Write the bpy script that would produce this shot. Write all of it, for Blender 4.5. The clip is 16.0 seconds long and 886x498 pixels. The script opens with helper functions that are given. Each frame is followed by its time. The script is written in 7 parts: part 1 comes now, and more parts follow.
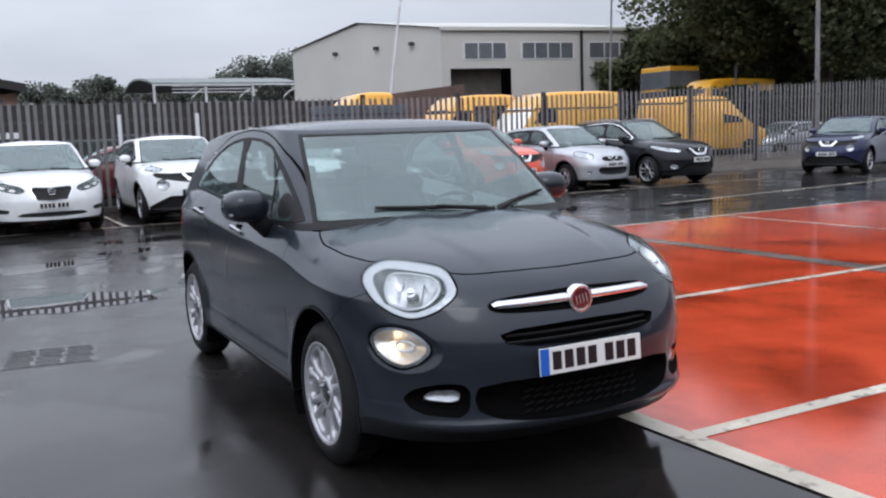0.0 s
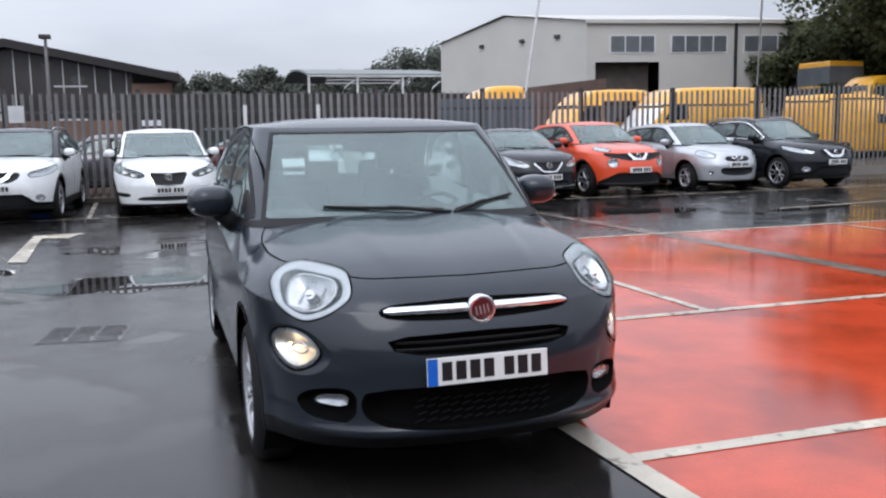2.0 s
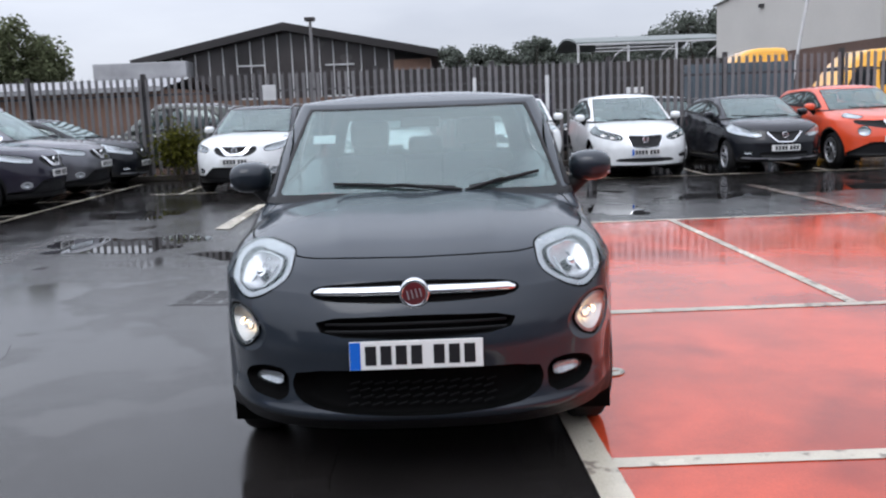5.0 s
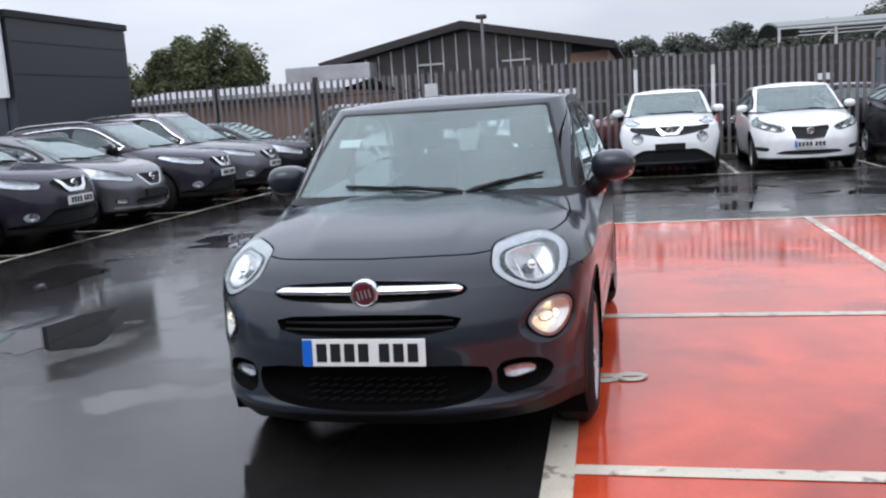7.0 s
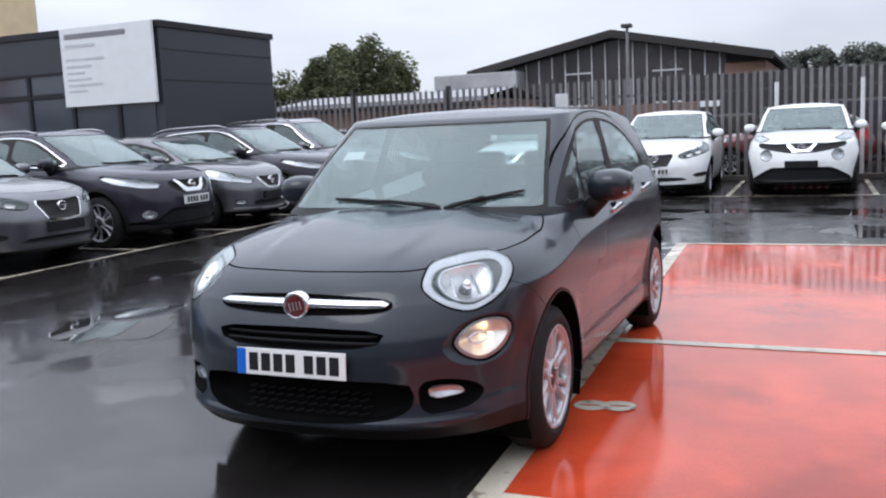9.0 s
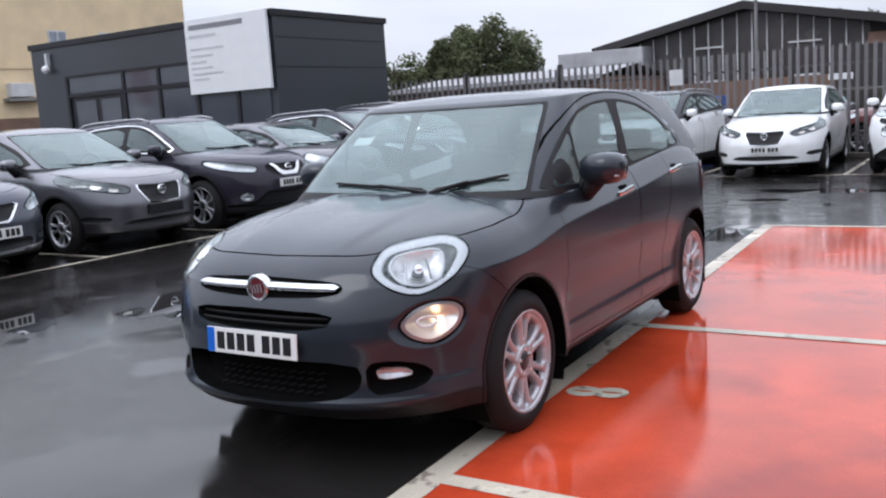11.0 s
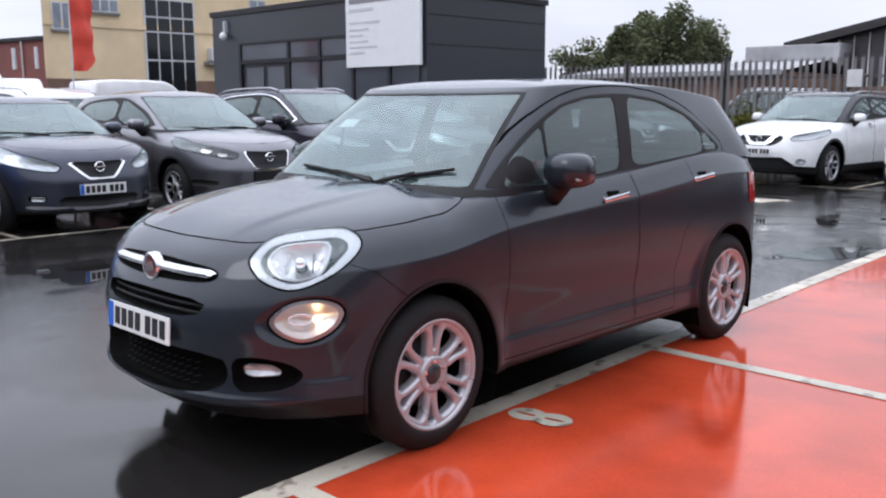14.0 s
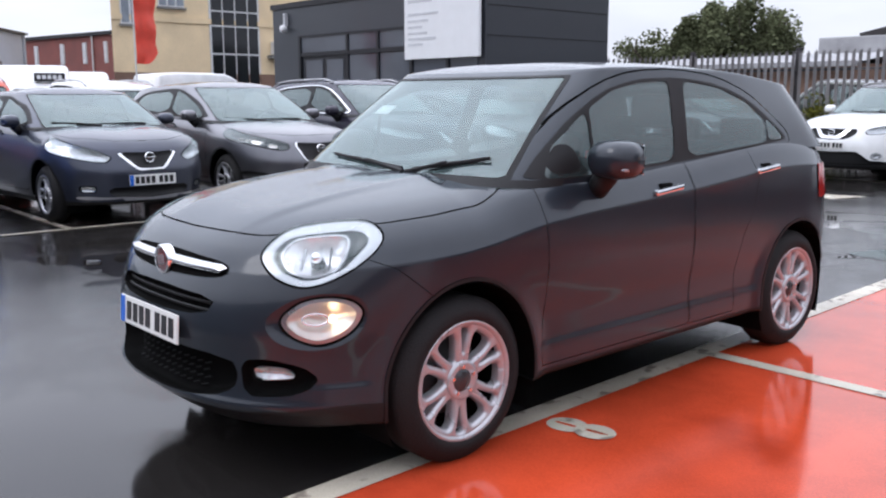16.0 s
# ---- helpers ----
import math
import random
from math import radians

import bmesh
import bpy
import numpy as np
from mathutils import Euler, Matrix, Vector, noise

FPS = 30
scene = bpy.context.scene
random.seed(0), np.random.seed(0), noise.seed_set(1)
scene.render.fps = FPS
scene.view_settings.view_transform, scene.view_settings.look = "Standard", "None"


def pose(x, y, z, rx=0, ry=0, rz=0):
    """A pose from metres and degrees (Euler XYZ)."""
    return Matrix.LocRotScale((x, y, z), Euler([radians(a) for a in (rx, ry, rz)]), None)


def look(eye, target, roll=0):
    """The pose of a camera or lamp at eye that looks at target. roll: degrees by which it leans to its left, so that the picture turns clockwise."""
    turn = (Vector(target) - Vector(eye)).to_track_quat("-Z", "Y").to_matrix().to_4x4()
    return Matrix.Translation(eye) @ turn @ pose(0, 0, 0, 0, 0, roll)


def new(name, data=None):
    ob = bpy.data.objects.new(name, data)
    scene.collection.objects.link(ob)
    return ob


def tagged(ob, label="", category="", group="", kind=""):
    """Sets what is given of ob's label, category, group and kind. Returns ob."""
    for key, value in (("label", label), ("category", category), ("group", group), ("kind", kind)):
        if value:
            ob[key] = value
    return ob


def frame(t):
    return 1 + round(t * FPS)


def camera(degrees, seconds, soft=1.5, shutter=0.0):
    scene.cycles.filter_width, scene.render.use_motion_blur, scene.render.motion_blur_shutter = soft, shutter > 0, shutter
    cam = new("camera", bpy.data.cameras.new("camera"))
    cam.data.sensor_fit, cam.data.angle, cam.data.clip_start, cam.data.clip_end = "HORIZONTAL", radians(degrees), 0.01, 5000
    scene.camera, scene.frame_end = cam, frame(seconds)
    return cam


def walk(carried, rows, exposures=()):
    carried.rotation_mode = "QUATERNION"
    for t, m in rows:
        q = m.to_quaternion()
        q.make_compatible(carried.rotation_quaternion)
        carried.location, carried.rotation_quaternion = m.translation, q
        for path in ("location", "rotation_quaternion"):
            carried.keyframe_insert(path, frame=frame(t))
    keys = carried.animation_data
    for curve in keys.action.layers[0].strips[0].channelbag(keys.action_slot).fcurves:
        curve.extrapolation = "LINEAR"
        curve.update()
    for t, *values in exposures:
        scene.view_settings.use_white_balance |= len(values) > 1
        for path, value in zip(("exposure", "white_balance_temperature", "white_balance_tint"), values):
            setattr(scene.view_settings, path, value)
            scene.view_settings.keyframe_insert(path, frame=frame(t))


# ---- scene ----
cam = camera(52.3, 16.0, soft=2.2, shutter=0.2)
PATH = [
    (0, (-2.252, -3.863, 1.521), (-1.326, -2.11, 1.262), -2.0),
    (0.5, (-1.96, -3.914, 1.52), (-1.081, -2.138, 1.251), -2.5),
    (1, (-1.725, -4.197, 1.549), (-0.921, -2.382, 1.305), -3.9),
    (1.5, (-1.515, -4.229, 1.532), (-0.792, -2.382, 1.278), -3.1),
    (2, (-1.261, -4.221, 1.54), (-0.651, -2.335, 1.273), -0.9),
    (2.5, (-1.018, -4.276, 1.545), (-0.478, -2.374, 1.238), -2.7),
    (3, (-0.741, -4.433, 1.569), (-0.348, -2.489, 1.308), -2.7),
    (3.5, (-0.555, -4.448, 1.549), (-0.251, -2.493, 1.255), -1.8),
    (4, (-0.288, -4.346, 1.544), (-0.107, -2.377, 1.244), -0.7),
    (4.2, (-0.202, -4.345, 1.546), (-0.053, -2.376, 1.23), -1.4),
    (6.3, (0.739, -4.18, 1.494), (0.447, -2.226, 1.185), -3.1),
    (6.5, (0.843, -4.217, 1.513), (0.519, -2.268, 1.2), -4.2),
    (7, (1.142, -4.263, 1.529), (0.694, -2.338, 1.222), -3.7),
    (7.5, (1.338, -4.158, 1.505), (0.801, -2.254, 1.207), -2.8),
    (8, (1.526, -3.994, 1.509), (0.906, -2.119, 1.19), -0.9),
    (8.5, (1.804, -3.972, 1.508), (1.085, -2.128, 1.22), -3.5),
    (9, (2.032, -3.949, 1.516), (1.243, -2.131, 1.245), -2.6),
    (9.2, (2.091, -3.91, 1.508), (1.269, -2.108, 1.233), -2.3),
    (11.3, (2.833, -3.504, 1.503), (1.711, -1.876, 1.199), -2.1),
    (11.5, (2.866, -3.401, 1.503), (1.715, -1.793, 1.199), -0.3),
    (12, (2.98, -3.232, 1.5), (1.786, -1.661, 1.17), -0.5),
    (12.5, (3.224, -3.116, 1.496), (1.944, -1.614, 1.173), -0.8),
    (13, (3.339, -2.971, 1.482), (2.0, -1.524, 1.151), -0.6),
    (13.5, (3.364, -2.763, 1.486), (1.978, -1.356, 1.167), 2.2),
    (14, (3.486, -2.617, 1.481), (2.101, -1.211, 1.159), -0.1),
    (14.5, (3.654, -2.483, 1.481), (2.187, -1.162, 1.16), -0.8),
    (15, (3.681, -2.436, 1.475), (2.168, -1.168, 1.158), -1.0),
    (15.5, (3.588, -2.393, 1.462), (2.072, -1.135, 1.115), -0.4),
    (16, (3.355, -2.31, 1.434), (1.876, -1.005, 1.1), -0.1),
]
walk(cam, [(t, look(eye, target, roll)) for t, eye, target, roll in PATH], [(0, 0.12, 6080, 10.5), (1, 0.21, 6080, 10.5), (2, 0.21, 6080, 10.5), (3.5, 0.19, 6080, 10.5), (8, 0.28, 6080, 11), (11.5, 0.31, 6080, 12), (13.5, 0.33, 6080, 13), (16, 0.44, 6080, 13)])

# ---- sky and light: a low overcast after rain ----
world = bpy.data.worlds.new("overcast")
scene.world = world
world.use_nodes = True
wn, wl = world.node_tree.nodes, world.node_tree.links
wn.clear()
w_out, w_bg = wn.new("ShaderNodeOutputWorld"), wn.new("ShaderNodeBackground")
w_sky = wn.new("ShaderNodeTexSky")
w_sky.sky_type, w_sky.sun_disc = "NISHITA", False
w_sky.sun_elevation, w_sky.sun_rotation = radians(48), radians(200)
w_co, w_map = wn.new("ShaderNodeTexCoord"), wn.new("ShaderNodeMapping")
w_map.inputs["Scale"].default_value = (1.6, 1.6, 5.5)
w_noise, w_ramp, w_mix = wn.new("ShaderNodeTexNoise"), wn.new("ShaderNodeValToRGB"), wn.new("ShaderNodeMix")
w_noise.inputs["Scale"].default_value, w_noise.inputs["Detail"].default_value = 1.5, 6.0
w_ramp.color_ramp.elements[0].position, w_ramp.color_ramp.elements[1].position = 0.36, 0.66
w_ramp.color_ramp.elements[0].color, w_ramp.color_ramp.elements[1].color = (7.1, 7.25, 7.85, 1), (8.9, 9.0, 9.45, 1)
w_mix.data_type, w_mix.inputs["Factor"].default_value = "RGBA", 0.93
wl.new(w_co.outputs["Generated"], w_map.inputs["Vector"])
wl.new(w_map.outputs["Vector"], w_noise.inputs["Vector"])
wl.new(w_noise.outputs["Fac"], w_ramp.inputs["Fac"])
wl.new(w_sky.outputs["Color"], w_mix.inputs["A"])
wl.new(w_ramp.outputs["Color"], w_mix.inputs["B"])
# a thick overcast is brighter overhead than at the horizon
w_sep, w_grad, w_mul = wn.new("ShaderNodeSeparateXYZ"), wn.new("ShaderNodeMapRange"), wn.new("ShaderNodeVectorMath")
w_grad.inputs["From Min"].default_value, w_grad.inputs["From Max"].default_value = 0.0, 1.0
w_grad.inputs["To Min"].default_value, w_grad.inputs["To Max"].default_value = 0.85, 2.75
w_mul.operation = "MULTIPLY"
wl.new(w_co.outputs["Generated"], w_sep.inputs["Vector"])
wl.new(w_sep.outputs["Z"], w_grad.inputs["Value"])
wl.new(w_mix.outputs["Result"], w_mul.inputs[0])
wl.new(w_grad.outputs["Result"], w_mul.inputs[1])
# the cloud is thinner towards the west
w_side, w_tilt = wn.new("ShaderNodeMapRange"), wn.new("ShaderNodeVectorMath")
w_side.inputs["From Min"].default_value, w_side.inputs["From Max"].default_value = -1.0, 1.0
w_side.inputs["To Min"].default_value, w_side.inputs["To Max"].default_value = 1.13, 0.80
w_tilt.operation = "MULTIPLY"
wl.new(w_sep.outputs["X"], w_side.inputs["Value"])
wl.new(w_mul.outputs["Vector"], w_tilt.inputs[0])
wl.new(w_side.outputs["Result"], w_tilt.inputs[1])
wl.new(w_tilt.outputs["Vector"], w_bg.inputs["Color"])
w_bg.inputs["Strength"].default_value = 0.085
wl.new(w_bg.outputs["Background"], w_out.inputs["Surface"])

sun = new("sun", bpy.data.lights.new("sun", "SUN"))
sun.data.energy, sun.data.angle, sun.data.color = 0.6, radians(30), (1.0, 0.97, 0.93)
sun.matrix_world = look((-8, -20, 24), (0, 0, 0))

# ---- materials ----
def shader(name):
    m = bpy.data.materials.new(name)
    m.use_nodes = True
    n = m.node_tree.nodes
    return m, n, m.node_tree.links, n["Principled BSDF"]


def mat(name, color, rough=0.5, metal=0.0, var=0.12, scale=4.0, bump=0.0, bump_scale=60.0, coat=0.0, coat_rough=0.05, random=0.0, spec=0.5):
    """A surface with broad and fine variation of tone, roughness and relief."""
    m, n, l, b = shader(name)
    co = n.new("ShaderNodeTexCoord")
    big, fine = n.new("ShaderNodeTexNoise"), n.new("ShaderNodeTexNoise")
    big.inputs["Scale"].default_value, big.inputs["Detail"].default_value = scale, 4
    fine.inputs["Scale"].default_value, fine.inputs["Detail"].default_value = bump_scale, 2
    add = n.new("ShaderNodeMath")
    add.operation = "MULTIPLY_ADD"
    add.inputs[1].default_value = 0.35
    hsv = n.new("ShaderNodeHueSaturation")
    hsv.inputs["Color"].default_value = (*color, 1)
    rng = n.new("ShaderNodeMapRange")
    rng.inputs["From Min"].default_value, rng.inputs["From Max"].default_value = 0.4, 0.95
    rng.inputs["To Min"].default_value, rng.inputs["To Max"].default_value = 1 - var, 1 + var
    l.new(co.outputs["Object"], big.inputs["Vector"])
    l.new(co.outputs["Object"], fine.inputs["Vector"])
    l.new(fine.outputs["Fac"], add.inputs[0])
    l.new(big.outputs["Fac"], add.inputs[2])
    l.new(add.outputs[0], rng.inputs["Value"])
    if random:
        info, mul = n.new("ShaderNodeObjectInfo"), n.new("ShaderNodeMath")
        mul.operation = "MULTIPLY_ADD"
        mul.inputs[1].default_value, mul.inputs[2].default_value = random, 1 - random / 2
        l.new(info.outputs["Random"], mul.inputs[0])
        prod = n.new("ShaderNodeMath")
        prod.operation = "MULTIPLY"
        l.new(mul.outputs[0], prod.inputs[0])
        l.new(rng.outputs["Result"], prod.inputs[1])
        l.new(prod.outputs[0], hsv.inputs["Value"])
    else:
        l.new(rng.outputs["Result"], hsv.inputs["Value"])
    l.new(hsv.outputs["Color"], b.inputs["Base Color"])
    rr = n.new("ShaderNodeMapRange")
    rr.inputs["To Min"].default_value, rr.inputs["To Max"].default_value = max(0.0, rough - 0.3 * rough), min(1.0, rough + 0.3 * rough)
    l.new(big.outputs["Fac"], rr.inputs["Value"])
    l.new(rr.outputs["Result"], b.inputs["Roughness"])
    b.inputs["Metallic"].default_value, b.inputs["Specular IOR Level"].default_value = metal, spec
    b.inputs["Coat Weight"].default_value, b.inputs["Coat Roughness"].default_value = coat, coat_rough
    if bump:
        bp = n.new("ShaderNodeBump")
        bp.inputs["Strength"].default_value, bp.inputs["Distance"].default_value = bump, 0.01
        l.new(fine.outputs["Fac"], bp.inputs["Height"])
        l.new(bp.outputs["Normal"], b.inputs["Normal"])
    return m


def paint(name, color, metal=0.0, rough=0.4, drops=0.12, flake=0.5, tint=(1.0, 1.0, 1.0), ior=1.46, film_gloss=(0.045, 0.11)):
    """Car paint under clear lacquer, beaded with rain."""
    m, n, l, b = shader(name)
    co, drop, film = n.new("ShaderNodeTexCoord"), n.new("ShaderNodeTexVoronoi"), n.new("ShaderNodeTexNoise")
    drop.inputs["Scale"].default_value, film.inputs["Scale"].default_value = 110, 5
    ramp, hsv, vr = n.new("ShaderNodeMapRange"), n.new("ShaderNodeHueSaturation"), n.new("ShaderNodeMapRange")
    ramp.inputs["From Min"].default_value, ramp.inputs["From Max"].default_value = 0.12, 0.3
    ramp.inputs["To Min"].default_value, ramp.inputs["To Max"].default_value = 1, 0
    vr.inputs["To Min"].default_value, vr.inputs["To Max"].default_value = 0.85, 1.15
    hsv.inputs["Color"].default_value = (*color, 1)
    l.new(co.outputs["Object"], drop.inputs["Vector"])
    l.new(co.outputs["Object"], film.inputs["Vector"])
    l.new(drop.outputs["Distance"], ramp.inputs["Value"])
    l.new(film.outputs["Fac"], vr.inputs["Value"])
    l.new(vr.outputs["Result"], hsv.inputs["Value"])
    l.new(hsv.outputs["Color"], b.inputs["Base Color"])
    bp = n.new("ShaderNodeBump")
    bp.inputs["Strength"].default_value, bp.inputs["Distance"].default_value = drops, 0.004
    l.new(ramp.outputs["Result"], bp.inputs["Height"])
    l.new(bp.outputs["Normal"], b.inputs["Coat Normal"])
    b.inputs["Metallic"].default_value, b.inputs["Roughness"].default_value = metal, rough
    b.inputs["Coat Weight"].default_value, b.inputs["Coat IOR"].default_value = 1.0, ior
    b.inputs["Specular IOR Level"].default_value = flake
    b.inputs["Coat Tint"].default_value = (*tint, 1)
    cr = n.new("ShaderNodeMapRange")
    cr.inputs["To Min"].default_value, cr.inputs["To Max"].default_value = film_gloss
    l.new(film.outputs["Fac"], cr.inputs["Value"])
    l.new(cr.outputs["Result"], b.inputs["Coat Roughness"])
    return m


def glass(name, tint, gloss=0.02, bead_sheen=0.06, base=0.11):
    """A thin pane: tinted see-through, with the mirror gloss of its two faces and a rain-bead haze that paints in extra
    sky sheen.
    """
    m, n, l, b = shader(name)
    n.remove(b)
    mix, clear, mirror, face = n.new("ShaderNodeMixShader"), n.new("ShaderNodeBsdfTransparent"), n.new("ShaderNodeBsdfGlossy"), n.new("ShaderNodeLayerWeight")
    clear.inputs["Color"].default_value = (*tint, 1)
    mirror.inputs["Roughness"].default_value, mirror.inputs["Color"].default_value = gloss, (0.90, 1.0, 0.99, 1)
    face.inputs["Blend"].default_value = 0.5
    power, grow = n.new("ShaderNodeMath"), n.new("ShaderNodeMath")
    power.operation, power.inputs[1].default_value = "POWER", 4.2
    grow.operation, grow.inputs[1].default_value, grow.inputs[2].default_value = "MULTIPLY_ADD", 1 - base, base
    l.new(face.outputs["Facing"], power.inputs[0])
    l.new(power.outputs[0], grow.inputs[0])
    co, nz, bp = n.new("ShaderNodeTexCoord"), n.new("ShaderNodeTexVoronoi"), n.new("ShaderNodeBump")
    nz.inputs["Scale"].default_value = 90
    bp.inputs["Strength"].default_value, bp.inputs["Distance"].default_value = 0.006, 0.003
    l.new(co.outputs["Object"], nz.inputs["Vector"])
    l.new(nz.outputs["Distance"], bp.inputs["Height"])
    l.new(grow.outputs[0], mix.inputs["Fac"])
    l.new(clear.outputs["BSDF"], mix.inputs[1])
    l.new(mirror.outputs["BSDF"], mix.inputs[2])
    # pale teal diffuse film over the rain-wet pane paints in missing sky sheen
    haze, film, patch, amount = n.new("ShaderNodeMixShader"), n.new("ShaderNodeBsdfDiffuse"), n.new("ShaderNodeTexNoise"), n.new("ShaderNodeMapRange")
    film.inputs["Color"].default_value = (0.60, 0.82, 0.82, 1)
    patch.inputs["Scale"].default_value, patch.inputs["Detail"].default_value = 3.0, 5
    amount.inputs["To Min"].default_value, amount.inputs["To Max"].default_value = 0.4 * bead_sheen, 1.6 * bead_sheen
    l.new(co.outputs["Object"], patch.inputs["Vector"])
    l.new(patch.outputs["Fac"], amount.inputs["Value"])
    l.new(amount.outputs["Result"], haze.inputs["Fac"])
    l.new(mix.outputs["Shader"], haze.inputs[1])
    l.new(film.outputs["BSDF"], haze.inputs[2])
    l.new(haze.outputs["Shader"], n["Material Output"].inputs["Surface"])
    return m


def lit(name, color, strength):
    m, n, l, b = shader(name)
    b.inputs["Base Color"].default_value = (*color, 1)
    b.inputs["Roughness"].default_value = 0.2
    b.inputs["Emission Color"].default_value, b.inputs["Emission Strength"].default_value = (*color, 1), strength
    return m


def ground_mat(name, dry, wet_low, wet_high, stain=None, paint_wear=None, film_rough=(0.14, 0.28), grit=0.22, ior=1.42):
    """Wet surfacing: aggregate grain, damp film, and mirror-smooth puddles in the hollows."""
    m, n, l, b = shader(name)
    co = n.new("ShaderNodeTexCoord")

    def noise_of(scale, detail, stretch=(1, 1, 1)):
        mp, t = n.new("ShaderNodeMapping"), n.new("ShaderNodeTexNoise")
        mp.inputs["Scale"].default_value = stretch
        t.inputs["Scale"].default_value, t.inputs["Detail"].default_value = scale, detail
        l.new(co.outputs["Object"], mp.inputs["Vector"])
        l.new(mp.outputs["Vector"], t.inputs["Vector"])
        return t.outputs["Fac"]

    def ranged(v, a, c, lo, hi):
        r = n.new("ShaderNodeMapRange")
        r.interpolation_type = "SMOOTHSTEP"
        for k, x in (("From Min", a), ("From Max", c), ("To Min", lo), ("To Max", hi)):
            r.inputs[k].default_value = x
        l.new(v, r.inputs["Value"])
        return r.outputs["Result"]

    broad, patch, grain = noise_of(0.22, 3, (1, 1.0, 1)), noise_of(1.3, 8), noise_of(150, 2)
    hollow = n.new("ShaderNodeMath")
    hollow.operation = "MULTIPLY_ADD"
    hollow.inputs[1].default_value = 0.7
    half = n.new("ShaderNodeMath")
    half.operation, half.inputs[1].default_value = "MULTIPLY", 0.85
    l.new(broad, half.inputs[0])
    l.new(patch, hollow.inputs[0])
    l.new(half.outputs[0], hollow.inputs[2])
    pool = ranged(hollow.outputs[0], wet_low, wet_high, 0, 1)
    tone = n.new("ShaderNodeMix")
    tone.data_type = "RGBA"
    tone.inputs["A"].default_value, tone.inputs["B"].default_value = (*[c * 0.72 for c in dry], 1), (*[min(1, c * 1.25) for c in dry], 1)
    mixv = n.new("ShaderNodeMath")
    mixv.operation = "MULTIPLY_ADD"
    mixv.inputs[1].default_value = 0.45
    l.new(grain, mixv.inputs[0])
    l.new(patch, mixv.inputs[2])
    l.new(ranged(mixv.outputs[0], 0.45, 1.0, 0, 1), tone.inputs["Factor"])
    col = tone.outputs["Result"]
    if stain:
        st = n.new("ShaderNodeMix")
        st.data_type = "RGBA"
        l.new(ranged(noise_of(0.7, 6), 0.50, 0.68, 0, 0.7), st.inputs["Factor"])
        l.new(col, st.inputs["A"])
        st.inputs["B"].default_value = (*stain, 1)
        col = st.outputs["Result"]
    if paint_wear:
        pw = n.new("ShaderNodeMix")
        pw.data_type = "RGBA"
        l.new(ranged(noise_of(9, 8), 0.56, 0.66, 0, 0.8), pw.inputs["Factor"])
        l.new(col, pw.inputs["A"])
        pw.inputs["B"].default_value = (*paint_wear, 1)
        col = pw.outputs["Result"]
    l.new(col, b.inputs["Base Color"])
    film = ranged(patch, 0.35, 0.65, *film_rough)
    rough = n.new("ShaderNodeMix")
    rough.data_type = "FLOAT"
    l.new(pool, rough.inputs["Factor"])
    l.new(film, rough.inputs["A"])
    rough.inputs["B"].default_value = 0.02 if wet_high < 0 else 0.10
    l.new(rough.outputs["Result"], b.inputs["Roughness"])
    inv = n.new("ShaderNodeMath")
    inv.operation = "SUBTRACT"
    inv.inputs[0].default_value = 1.0
    l.new(pool, inv.inputs[1])
    bst = n.new("ShaderNodeMath")
    bst.operation = "MULTIPLY"
    bst.inputs[1].default_value = grit
    l.new(inv.outputs[0], bst.inputs[0])
    bp = n.new("ShaderNodeBump")
    bp.inputs["Distance"].default_value = 0.004
    l.new(bst.outputs[0], bp.inputs["Strength"])
    l.new(grain, bp.inputs["Height"])
    l.new(bp.outputs["Normal"], b.inputs["Normal"])
    b.inputs["IOR"].default_value = ior
    return m


ASPHALT = ground_mat("wet_asphalt", (0.017, 0.0152, 0.0145), 0.79, 0.85, film_rough=(0.16, 0.28), grit=0.16, ior=1.45)
RED_COAT = ground_mat("wet_red_coating", (0.52, 0.064, 0.024), 0.76, 0.86, stain=(0.20, 0.018, 0.008), film_rough=(0.03, 0.07), grit=0.05, ior=1.5)
LINE_PAINT = ground_mat("worn_line_paint", (0.52, 0.47, 0.38), 0.92, 1.0, paint_wear=(0.16, 0.13, 0.11))
WATER = ground_mat("still_water_on_asphalt", (0.016, 0.0145, 0.014), -1.0, -0.5, ior=1.42)
STRIP = ground_mat("worn_concrete_strip", (0.17, 0.135, 0.115), 0.86, 0.95, paint_wear=(0.06, 0.045, 0.04), film_rough=(0.12, 0.25))
CONCRETE = mat("damp_concrete", (0.2, 0.195, 0.185), 0.5, var=0.25, scale=1.5, bump=0.3, bump_scale=90)
HERO_PAINT = paint("grey_metallic_paint", (0.018, 0.0215, 0.0285), metal=0.2, rough=0.42, drops=0.09, flake=0.15, tint=(0.90, 0.96, 1.0), ior=1.43, film_gloss=(0.045, 0.15))
WHITE_PAINT = paint("white_paint", (0.78, 0.79, 0.79), drops=0.05)
BLACK_PAINT = paint("black_paint", (0.0062, 0.0068, 0.009), metal=0.0, rough=0.4, flake=0.1, tint=(0.88, 0.92, 1.0))
AUBERGINE_PAINT = paint("dark_aubergine_paint", (0.024, 0.020, 0.029), metal=0.2, rough=0.4, flake=0.1, tint=(0.84, 0.88, 1.0))
GUN_PAINT = paint("gunmetal_paint", (0.15, 0.15, 0.166), metal=0.9, rough=0.33)
SLATE_PAINT = paint("slate_blue_paint", (0.040, 0.046, 0.068), metal=0.7, rough=0.4)
BLUE_PAINT = paint("dark_blue_paint", (0.008, 0.012, 0.06), metal=0.4, rough=0.4)
